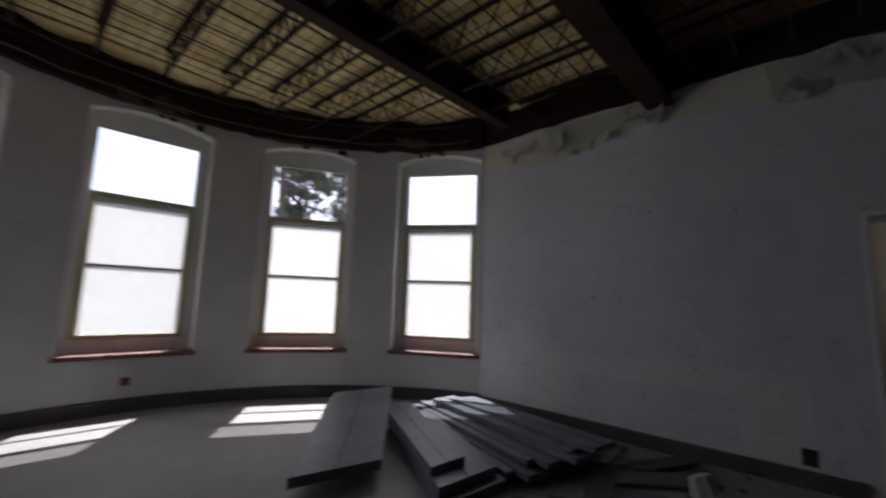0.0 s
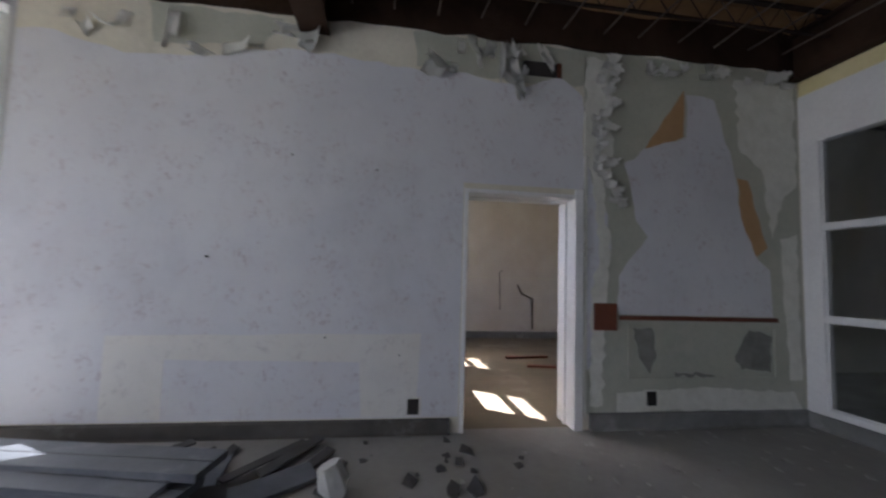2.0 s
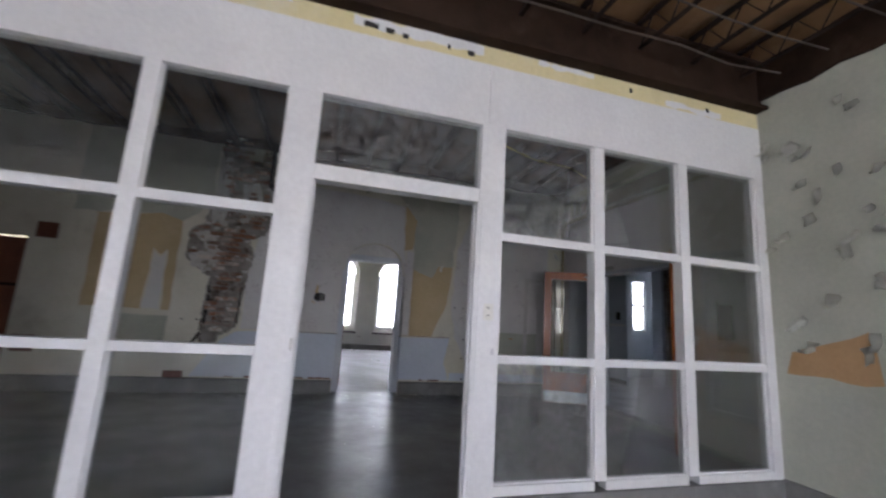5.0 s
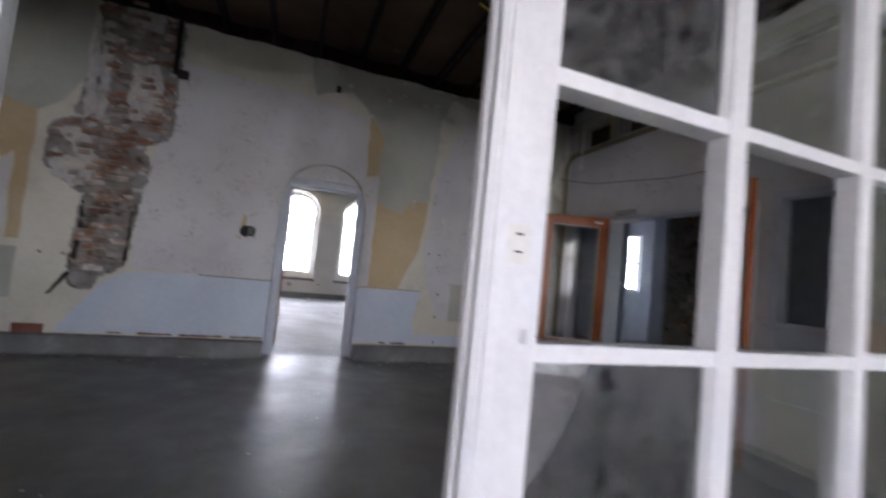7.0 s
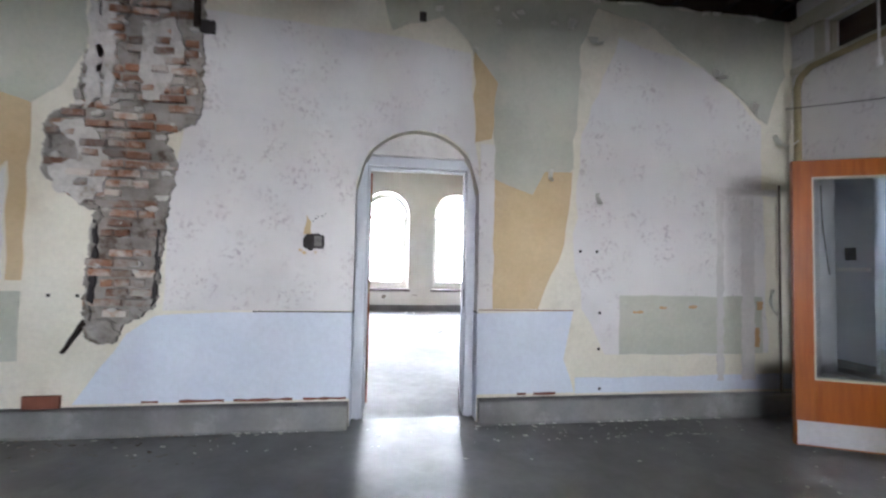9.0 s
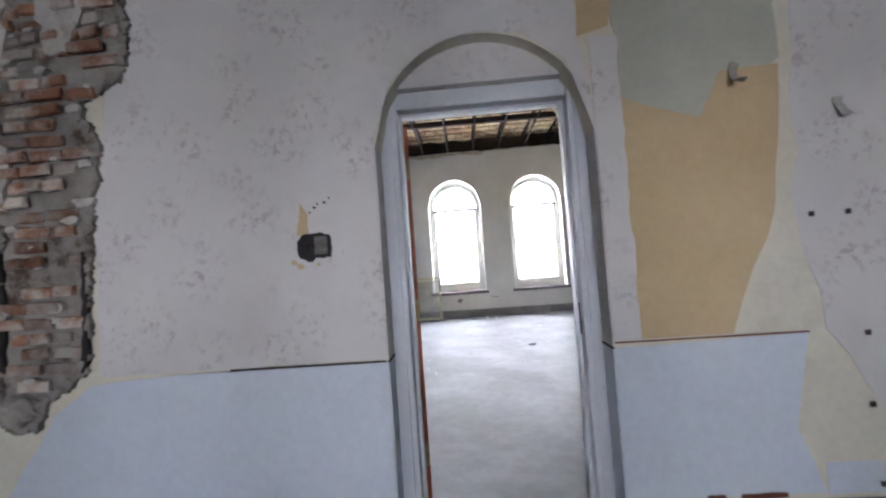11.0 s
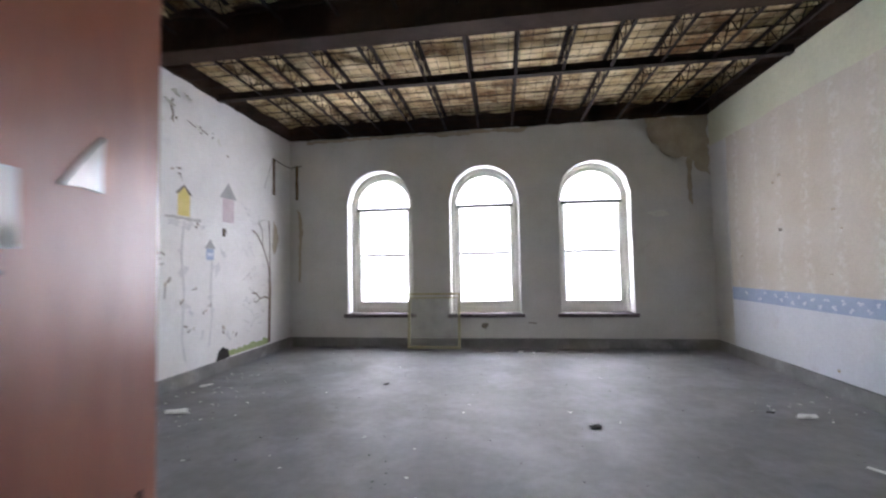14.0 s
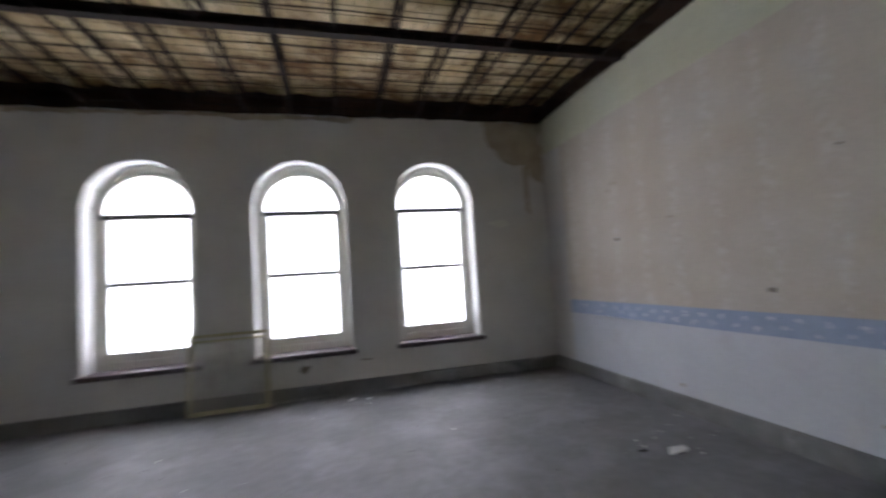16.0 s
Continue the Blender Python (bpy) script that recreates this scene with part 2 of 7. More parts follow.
M_SILLC = surf("maroon_sill", (0.055, 0.038, 0.043), (0.10, 0.072, 0.08), 0.5, coarse=5.0, stain=(0.20, 0.18, 0.19), stain_at=(0.58, 0.72))
M_GLASS = pane_mat("dusty_glass", 0.0, 0.08, gloss=0.7)
M_DOORGLASS = pane_mat("door_glass", 0.0, 0.03, gloss=0.7)
M_GLASSDIRTY = pane_mat("dirty_glass", 0.0, 0.40, haze=(0.40, 0.41, 0.40), gloss=1.2, scale=16.0)
M_CLEAR = pane_mat("clear_glass", 0.0, 0.03, haze=(0.8, 0.8, 0.8), gloss=0.6, translucent=True)
M_HAZY = pane_mat("hazy_film", 0.80, 0.98, haze=(0.36, 0.365, 0.355), gloss=0.4, translucent=True, scale=3.5)
M_HAZE_C = pane_mat("bright_hazy_film", 0.6, 0.9, haze=(0.85, 0.85, 0.83), gloss=0.4, translucent=True, scale=2.5)
M_BRICK = surf("old_brick", (0.20, 0.085, 0.042), (0.34, 0.18, 0.11), 0.9, coarse=7.0, fine=50.0, stain=(0.45, 0.41, 0.36), stain_at=(0.45, 0.60), bump=0.7, vary=0.42, grain=0.3)
M_MORTAR = surf("old_mortar", (0.20, 0.185, 0.16), (0.36, 0.335, 0.30), 0.95, coarse=9.0, stain=(0.10, 0.07, 0.05), stain_at=(0.52, 0.62), bump=0.7)
M_OAK = surf("orange_varnish", (0.25, 0.058, 0.004), (0.36, 0.100, 0.008), 0.30, coarse=2.0, fine=30.0, stretch=(14, 14, 1.2), bump=0.05)
M_REDDOOR = surf("redbrown_varnish", (0.22, 0.062, 0.027), (0.31, 0.10, 0.048), 0.40, coarse=2.0, fine=30.0, stretch=(5, 5, 1.3), bump=0.05, spec=0.35)
M_REDBROWN = surf("redbrown_wood", (0.12, 0.035, 0.018), (0.18, 0.06, 0.03), 0.6, coarse=4.0)
M_KICK = surf("steel_kickplate", (0.50, 0.50, 0.52), (0.62, 0.62, 0.64), 0.35, metal=0.9, coarse=4.0)
M_CHROME = surf("worn_chrome", (0.36, 0.35, 0.33), (0.46, 0.45, 0.42), 0.28, metal=1.0, coarse=20.0)
M_BRASS = surf("tarnished_brass", (0.22, 0.17, 0.07), (0.42, 0.34, 0.16), 0.35, metal=0.9, coarse=22.0)
M_DARK = surf("dark_cavity", (0.018, 0.016, 0.015), (0.035, 0.03, 0.028), 0.9)
M_PANEL = surf("grey_steel_panel", (0.10, 0.11, 0.125), (0.17, 0.18, 0.20), 0.45, metal=0.4, coarse=3.0, stain=(0.24, 0.25, 0.26), stain_at=(0.6, 0.75))
M_FLAKE = surf("paint_flake", (0.62, 0.62, 0.55), (0.74, 0.74, 0.68), 0.85, coarse=8.0, bump=0.3)
M_PAPERBIT = surf("white_scrap", (0.66, 0.66, 0.64), (0.78, 0.78, 0.76), 0.8, coarse=8.0)
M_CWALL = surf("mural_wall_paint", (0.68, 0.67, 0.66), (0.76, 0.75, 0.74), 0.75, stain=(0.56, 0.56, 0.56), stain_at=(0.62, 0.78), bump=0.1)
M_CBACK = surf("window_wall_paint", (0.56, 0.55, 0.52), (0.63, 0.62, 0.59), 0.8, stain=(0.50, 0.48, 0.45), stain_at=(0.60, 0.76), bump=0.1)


def column_paper(name, ground, worn, print_tone):
    """Beige wallpaper with upright rows of pale printed sprays, rubbed and stained."""
    m, nt, N, L = nodes_of(name)
    out, b = N("ShaderNodeOutputMaterial"), N("ShaderNodeBsdfPrincipled")
    L(b.outputs[0], out.inputs[0])
    pos = N("ShaderNodeNewGeometry").outputs["Position"]
    c = ramp(nt, noise_node(nt, pos, 1.3, 7.0, 0.62), [(0.32, ground), (0.70, worn)])
    sep = N("ShaderNodeSeparateXYZ")
    L(pos, sep.inputs[0])

    def mth(op, a, v=0.0):
        q = N("ShaderNodeMath")
        q.operation = op
        L(a, q.inputs[0])
        q.inputs[1].default_value = v
        return q.outputs[0]

    near = mth("ABSOLUTE", mth("SUBTRACT", mth("FRACT", mth("MULTIPLY", sep.outputs["Y"], 1 / 0.46)), 0.5))
    col = ramp(nt, near, [(0.06, grey(1)), (0.22, grey(0))])
    spray = ramp(nt, noise_node(nt, pos, 16.0, 3.0, 0.55), [(0.47, grey(0)), (0.62, grey(1))])
    c = mixc(nt, mixc(nt, 1.0, mixc(nt, 1.0, col, spray, "MULTIPLY"), grey(0.42), "MULTIPLY"), c, print_tone)
    c = mixc(nt, 0.14, c, ramp(nt, noise_node(nt, pos, 42.0, 4.0), [(0.3, grey(0.55)), (0.7, grey(1.35))]), "MULTIPLY")
    L(c, b.inputs["Base Color"])
    b.inputs["Roughness"].default_value = 0.85
    bp = N("ShaderNodeBump")
    bp.inputs["Strength"].default_value, bp.inputs["Distance"].default_value = 0.2, 0.008
    L(noise_node(nt, pos, 24.0, 6.0), bp.inputs["Height"])
    L(bp.outputs[0], b.inputs["Normal"])
    return m


M_CBEIGE = column_paper("beige_wallpaper", (0.50, 0.445, 0.36), (0.575, 0.535, 0.465), (0.68, 0.67, 0.635))
M_CTOP = surf("sage_cream_band", (0.54, 0.55, 0.41), (0.61, 0.61, 0.47), 0.85)
M_CLOW = surf("pale_dado_paper", (0.58, 0.60, 0.64), (0.64, 0.66, 0.69), 0.8, stain=(0.54, 0.54, 0.55), stain_at=(0.6, 0.75))
M_BORDER = surf("blue_border", (0.30, 0.37, 0.52), (0.37, 0.44, 0.58), 0.75, coarse=5.0)
M_BORDERDOT = surf("border_flower", (0.54, 0.58, 0.66), (0.64, 0.67, 0.72), 0.8)
M_STAIN = surf("brown_damp_stain", (0.36, 0.30, 0.22), (0.47, 0.41, 0.32), 0.9, coarse=5.0, bump=0.3)
M_SIDEWALL = surf("side_room_wall", (0.60, 0.54, 0.48), (0.68, 0.63, 0.57), 0.85, stain=(0.52, 0.44, 0.38), stain_at=(0.6, 0.75))
M_GROUND = surf("meadow", (0.07, 0.075, 0.045), (0.11, 0.11, 0.07), 0.95, coarse=0.05, fine=2.0)
M_BARK = surf("bark", (0.05, 0.04, 0.03), (0.10, 0.08, 0.06), 0.95, coarse=6.0, bump=0.8)
M_LEAF = surf("dark_foliage", (0.030, 0.045, 0.022), (0.06, 0.08, 0.04), 0.85, coarse=3.0)


# ---- mesh helpers ----
def mesh_ob(name, bm, material, parent=None, smooth=False):
    bmesh.ops.recalc_face_normals(bm, faces=bm.faces)
    me = bpy.data.meshes.new(name)
    bm.to_mesh(me)
    bm.free()
    for mt in material if isinstance(material, (list, tuple)) else [material]:
        me.materials.append(mt)
    me.polygons.foreach_set("use_smooth", [smooth] * len(me.polygons))
    ob = new(name, me)
    if parent is not None:
        ob.parent = parent
    return ob


def part(name, bm, material, parent, label="", smooth=False):
    ob = mesh_ob(name, bm, material, parent, smooth)
    if label:
        tagged(ob, label)
    return ob


def box(bm, lo, hi, bevel=0.0, mi=0):
    x0, y0, z0 = (min(a, b) for a, b in zip(lo, hi))
    x1, y1, z1 = (max(a, b) for a, b in zip(lo, hi))
    v = [bm.verts.new(p) for p in ((x0, y0, z0), (x1, y0, z0), (x1, y1, z0), (x0, y1, z0), (x0, y0, z1), (x1, y0, z1), (x1, y1, z1), (x0, y1, z1))]
    fs = [bm.faces.new([v[i] for i in q]) for q in ((3, 2, 1, 0), (4, 5, 6, 7), (0, 1, 5, 4), (1, 2, 6, 5), (2, 3, 7, 6), (3, 0, 4, 7))]
    for f in fs:
        f.material_index = mi
    if bevel:
        es = list({e for f in fs for e in f.edges})
        bmesh.ops.bevel(bm, geom=es, offset=bevel, segments=2, affect="EDGES", profile=0.6)
    return bm


def boxes(*spans, bevel=0.0):
    bm = bmesh.new()
    for lo, hi in spans:
        box(bm, lo, hi, bevel)
    return bm


def rod(bm, a, b, r, sides=6):
    a, b = Vector(a), Vector(b)
    q = (b - a).to_track_quat("Z", "Y").to_matrix()
    ring = [[bm.verts.new(p + q @ Vector((r * math.cos(k * 2 * math.pi / sides), r * math.sin(k * 2 * math.pi / sides), 0))) for k in range(sides)] for p in (a, b)]
    for k in range(sides):
        j = (k + 1) % sides
        bm.faces.new((ring[0][k], ring[0][j], ring[1][j], ring[1][k]))
    bm.faces.new(ring[0][::-1])
    bm.faces.new(ring[1])
    return bm


def pipe(bm, pts, r, sides=6):
    """One unbroken tube along a line of points."""
    pts = [Vector(p) for p in pts]
    prev = None
    for k, p in enumerate(pts):
        d = (pts[min(k + 1, len(pts) - 1)] - pts[max(k - 1, 0)]).normalized()
        side = d.cross(Vector((1, 0, 0)) if abs(d.x) < 0.7 else Vector((0, 0, 1))).normalized()
        up = side.cross(d)
        ring = [bm.verts.new(p + r * (side * math.cos(q * 2 * math.pi / sides) + up * math.sin(q * 2 * math.pi / sides))) for q in range(sides)]
        if prev:
            for q in range(sides):
                bm.faces.new((prev[q], prev[(q + 1) % sides], ring[(q + 1) % sides], ring[q]))
        else:
            bm.faces.new(ring[::-1])
        prev = ring
    bm.faces.new(prev)
    return bm


def prism(outline, put, d0, d1, bm=None):
    """A flat plate with any outline (s, z), between the depths d0 and d1 of a wall's map."""
    bm = bm or bmesh.new()
    lo = [bm.verts.new(put(s, d0, z)) for s, z in outline]
    hi = [bm.verts.new(put(s, d1, z)) for s, z in outline]
    n = len(lo)
    fs = [bm.faces.new(lo), bm.faces.new(hi[::-1])]
    for f in fs:
        f.normal_update()
    for k in range(n):
        bm.faces.new((lo[k], hi[k], hi[(k + 1) % n], lo[(k + 1) % n]))
    bmesh.ops.triangulate(bm, faces=fs, ngon_method="EAR_CLIP")
    return bm


def ragged(pts, step=0.09, amount=0.022, seed=0, keep=()):
    """A torn outline: every side but those in keep is broken into short uneven steps."""
    rng = random.Random(seed)
    out = []
    for k, (a, b) in enumerate(zip(pts, pts[1:] + pts[:1])):
        out.append(a)
        if k in keep:
            continue
        dx, dz = b[0] - a[0], b[1] - a[1]
        length = math.hypot(dx, dz)
        n = int(length / step)
        for i in range(1, n):
            f, o = i / n, rng.uniform(-amount, amount)
            out.append((a[0] + dx * f - dz / length * o, a[1] + dz * f + dx / length * o))
    return out


def wall(name, put, s0, s1, z0, z1, thick, openings=(), material=None, step=None, label="", edge=0.0, seed=1):
    """A wall with real thickness. put maps (along, depth, height) to the world; openings are (a, b, bottom, top, rise): an arch of
    that rise stands above the straight sides. edge roughens the top."""
    rng = random.Random(seed)
    cuts = {s0, s1}
    for a, b, zb, zt, rise in openings:
        n = 16 if rise else 1
        cuts |= {a + (b - a) * k / n for k in range(n + 1)}
    cuts = sorted(cuts)
    if step:
        fine = []
        for a, b in zip(cuts, cuts[1:]):
            n = max(1, math.ceil((b - a) / step))
            fine += [a + (b - a) * k / n for k in range(n)]
        cuts = fine + [cuts[-1]]
    tops = {s: z1 + rng.uniform(-edge, 0) for s in cuts}

    def head(o, s):
        a, b, zb, zt, rise = o
        u = (2 * s - a - b) / (b - a)
        return zt + rise * math.sqrt(max(0.0, 1 - u * u)) if abs(rise - (b - a) / 2) < 0.02 else zt + rise * (1 - u * u)

    bm = bmesh.new()

    def slab(a, b, lo, hi):
        v = [[bm.verts.new(put(s, d, z)) for s, z in ((a, lo[0]), (b, lo[1]), (b, hi[1]), (a, hi[0]))] for d in (0, thick)]
        for q in (v[0], v[1][::-1]):
            bm.faces.new(q)
        for k in range(4):
            j = (k + 1) % 4
            bm.faces.new((v[0][k], v[1][k], v[1][j], v[0][j]))

    for a, b in zip(cuts, cuts[1:]):
        mid = (a + b) / 2
        low = (z0, z0)
        for o in sorted((o for o in openings if o[0] < mid < o[1]), key=lambda o: o[2]):
            if o[2] > low[0]:
                slab(a, b, low, (o[2], o[2]))
            low = head(o, a), head(o, b)
        if max(low) < z1 - 0.01:
            slab(a, b, low, (tops[a], tops[b]))
    bmesh.ops.remove_doubles(bm, verts=bm.verts, dist=0.0005)
    seen, dead = {}, []
    for f in bm.faces:
        key = tuple(sorted(tuple(round(c, 3) for c in v.co) for v in f.verts))
        if key in seen:
            dead += [f, seen[key]]
        seen[key] = f
    bmesh.ops.delete(bm, geom=list(set(dead)), context="FACES_ONLY")
    ob = mesh_ob(name, bm, material)
    return tagged(ob, label, "wall", kind="structure")


def along_y(x, out):
    return lambda s, d, z: (x + out * d, s, z)


def along_x(y, out):
    return lambda s, d, z: (s, y + out * d, z)


BAY_C, BAY_R = (1.95, 2.40), 3.5


def bay(s, d, z):
    """Along the round bay in metres of its inner face, from the x axis."""
    a = s / BAY_R
    return (BAY_C[0] + (BAY_R + d) * math.cos(a), BAY_C[1] + (BAY_R + d) * math.sin(a), z)


EAST = along_y(5.22, 1)      # long wall of the bay room
WEST = along_y(-1.33, -1)
ARCHW = along_x(-7.46, -1)   # wall with the arched doorway
BWALL = along_y(-2.15, -1)   # wall with the glazed timber doors
CWIN = along_x(-15.20, -1)
CLEFT = along_y(5.55, 1)
CRIGHT = along_y(-1.96, -1)

# ---- floors ----
def floor(name, x0, y0, x1, y1, z, material, label):
    bm = bmesh.new()
    box(bm, (x0, y0, z - 0.3), (x1, y1, z))
    return tagged(mesh_ob(name, bm, material), label, "floor", kind="structure")


floor("floor_bay_room", -1.7, -3.20, 5.30, 6.2, 0.0, M_FLOOR_A, "dusty bare concrete floor with pale scuffs")
HALL = -0.06
floor("floor_hall", -2.2, -7.60, 7.8, -3.20, HALL, M_FLOOR, "grey worn glossy concrete floor of the hall")
bm = bmesh.new()
ends = [[bm.verts.new((x, y, z)) for y, z in ((-7.60, HALL - 0.3), (-7.60, HALL), (-8.6, HALL * 0.62), (-9.6, HALL * 0.22), (-10.5, 0.0), (-15.5, 0.0), (-15.5, -0.36))] for x in (-2.2, 5.9)]
bm.faces.new(ends[0])
bm.faces.new(ends[1][::-1])
for k in range(7):
    bm.faces.new((ends[0][k], ends[1][k], ends[1][(k + 1) % 7], ends[0][(k + 1) % 7]))
tagged(mesh_ob("floor_window_room", bm, M_FLOOR_C), "grey worn concrete floor with pale scuffs", "floor", kind="structure")
floor("floor_side_room", 5.30, -3.20, 10.8, 1.0, 0.0, M_FLOOR_D, "brown dusty floor of the side room")
floor("floor_back_room", -9.5, -10.0, -2.2, -2.9, 0.0, M_FLOOR, "dark worn floor of the back room")

# ---- walls ----
BAY_WINDOWS = [31.0, 59.8, 88.5, 117.3, 146.0]
HALF = 9.6
arc = lambda deg: radians(deg) * BAY_R
wall("wall_bay", bay, arc(20.9), arc(159.1), 0, 3.60, 0.26,
     [(arc(c - HALF), arc(c + HALF), 0.575, 3.16, 0.10) for c in BAY_WINDOWS], M_BAY, 0.10, "curved plastered bay wall pierced by tall windows")
wall("wall_east", EAST, -3.03, 3.65, 0, 3.60, 0.30, [(-0.79, 0.22, 0, 2.0, 0)], M_CREAM, None, "peeling papered wall with an open doorway")
wall("wall_west", WEST, -3.03, 3.65, 0, 3.60, 0.30, [], M_GREEN, None, "peeling green plaster wall")
wall("wall_arch", ARCHW, -2.15, 7.5, HALL, 4.0, 0.45, [(0.99, 2.05, HALL, 1.89, 0.53), (6.35, 7.15, HALL, 2.0, 0)], M_CREAM, 0.5, "cream plaster wall with an arched doorway and bare brick", 0.0)
wall("wall_hall_west", BWALL, -7.46, -3.13, HALL, 4.2, 0.15, [(-7.28, -6.58, 0.32, 2.20, 0), (-6.42, -4.54, HALL, 2.14, 0), (-4.43, -3.80, 0.32, 2.20, 0), (-7.15, -6.51, 3.26, 3.60, 0), (-6.355, -3.60, 3.26, 3.60, 0)], M_PAPER_B, None, "papered hall wall with double doorway and high transoms")
wall("wall_hall_east", along_y(7.5, 1), -7.9, -3.13, HALL, 4.2, 0.3, [], M_CREAM, None, "cream plaster hall wall in shade")
wall("wall_hall_north", along_x(-3.13, 1), 5.22, 7.8, HALL, 4.2, 0.1, [], M_CREAM, None, "cream plaster wall beside the glazed partition")
wall("wall_hall_corner", along_x(-3.13, 1), -2.3, -1.33, HALL, 4.2, 0.1, [], M_CREAM, None, "cream plaster wall stub beside the partition")
CW = [(3.15, 4.40), (1.205, 2.455), (-0.69, 0.525)]
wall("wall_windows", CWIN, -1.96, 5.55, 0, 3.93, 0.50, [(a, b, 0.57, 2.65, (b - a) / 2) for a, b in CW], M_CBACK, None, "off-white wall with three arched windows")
wall("wall_mural", CLEFT, -15.2, -7.91, HALL, 3.93, 0.3, [], M_CWALL, None, "white wall with faded painted birdhouses and peeling paint", )
wall("wall_border", CRIGHT, -15.2, -7.91, HALL, 3.93, 0.3, [], M_CBEIGE, None, "beige papered wall with a blue flower border")
wall("wall_side_room_far", along_y(10.5, 1), -3.2, 0.9, 0, 3.6, 0.3, [], M_SIDEWALL, None, "pale scuffed wall of the side room")
wall("wall_side_room_north", along_x(0.6, 1), 5.52, 10.8, 0, 3.6, 0.08, [(6.32, 7.06, 1.66, 2.98, 0), (8.36, 9.12, 1.30, 2.98, 0)], M_SIDEWALL, None, "pale side room wall with two windows")
wall("wall_side_room_south", along_x(-3.05, -1), 5.52, 10.8, 0, 3.6, 0.06, [], M_SIDEWALL, None, "pale side room wall")
wall("wall_back_room_far", along_y(-9.0, -1), -8.6, -2.9, 0, 4.0, 0.3, [], M_BLUEGREY, None, "blue-grey wall of the back room with a window")
wall("wall_back_room_south", along_x(-8.3, -1), -9.0, -5.3, 0, 4.0, 0.3, [], M_BLUEGREY, None, "blue-grey wall of the back room")
wall("wall_back_room_recess", along_x(-9.8, -1), -7.0, -2.0, 0, 4.0, 0.2, [(-6.22, -5.78, 1.2, 2.6, 0)], M_BLUEGREY, None, "blue-grey recess wall with a window")
wall("wall_back_room_end", along_y(-7.0, -1), -9.8, -8.6, 0, 4.0, 0.2, [], M_BLUEGREY, None, "blue-grey recess wall")
wall("wall_back_room_near", along_y(-2.25, 1), -10.0, -7.92, 0, 4.0, 0.2, [], M_BLUEGREY, None, "blue-grey recess wall")
wall("wall_back_room_north", along_x(-2.9, 1), -9.0, -2.3, 0, 4.0, 0.2, [], M_BLUEGREY, None, "blue-grey wall of the back room")
# ---- ceilings ----
def deck(name, x0, y0, x1, y1, z, material, pitch, sag, label, seed=0):
    """A ceiling of sagging batts between the joists, with a solid slab over it."""
    bm = bmesh.new()
    nx, ny = int((x1 - x0) / 0.1), int((y1 - y0) / 0.1)
    grid = []
    for j in range(ny + 1):
        row = []
        for i in range(nx + 1):
            x, y = x0 + (x1 - x0) * i / nx, y0 + (y1 - y0) * j / ny
            u = abs(math.sin(math.pi * (x - x0) / pitch))
            n = noise.noise(Vector((x * 1.3, y * 1.1, seed))) + 0.5 * noise.noise(Vector((x * 4.1, y * 3.7, seed + 5)))
            row.append(bm.verts.new((x, y, z - sag * u * (0.75 + 0.5 * n) - 0.018 * n)))
        grid.append(row)
    for j in range(ny):
        for i in range(nx):
            bm.faces.new((grid[j][i], grid[j][i + 1], grid[j + 1][i + 1], grid[j + 1][i]))
    box(bm, (x0, y0, z + 0.12), (x1, y1, z + 0.32))
    return tagged(mesh_ob(name, bm, material), label, "ceiling", kind="structure")


def bay_deck():
    bm = bmesh.new()
    n = 28
    outline = [(-1.45, 1.5), (5.34, 1.5)] + [(BAY_C[0] + 3.6 * math.cos(a), BAY_C[1] + 3.6 * math.sin(a)) for a in (radians(19.5 + 141 * k / n) for k in range(n + 1))]
    prism(outline, lambda s, d, z: (s, z, 3.84 + d), 0.0, 0.2, bm)
    vs = {}

    def vert(i, j):
        if (i, j) not in vs:
            x, y = -1.45 + 0.1 * i, 1.5 + 0.1 * j
            u = abs(math.sin(math.pi * (x + 0.75) / 0.53))
            w = noise.noise(Vector((x * 1.3, y * 1.1, 1))) + 0.5 * noise.noise(Vector((x * 4.1, y * 3.7, 6)))
            vs[i, j] = bm.verts.new((x, y, 3.74 - 0.06 * u * (0.75 + 0.5 * w) - 0.018 * w))
        return vs[i, j]

    for i in range(68):
        for j in range(46):
            x, y = -1.4 + 0.1 * i, 1.55 + 0.1 * j
            if y < 3.55 or math.hypot(x - BAY_C[0], y - BAY_C[1]) < 3.6:
                bm.faces.new((vert(i, j), vert(i + 1, j), vert(i + 1, j + 1), vert(i, j + 1)))
    tagged(mesh_ob("ceiling_bay", bm, M_BATT_LIT), "stripped ceiling of stained yellow insulation", "ceiling", kind="structure")


bay_deck()
deck("ceiling_bay_room", -1.6, -3.3, 5.5, 1.5, 3.74, M_BATT_B, 0.55, 0.06, "stripped dark brown ceiling deck", 6)
deck("ceiling_hall", -2.5, -7.9, 7.9, -2.95, 3.95, M_CEIL_B, 0.55, 0.04, "sooty stripped ceiling deck of the hall", 2)
deck("ceiling_window_room", -2.4, -15.8, 6.0, -7.9, 4.22, M_BATT, 0.59, 0.07, "stripped ceiling of pale stained insulation", 3)
deck("ceiling_side_room", 5.35, -3.25, 10.9, 1.0, 3.6, M_SIDEWALL, 3.0, 0.01, "plain pale ceiling of the side room", 4)
deck("ceiling_back_room", -9.4, -10.1, -2.3, -2.7, 3.95, M_CEIL_B, 0.55, 0.03, "sooty ceiling of the back room", 5)


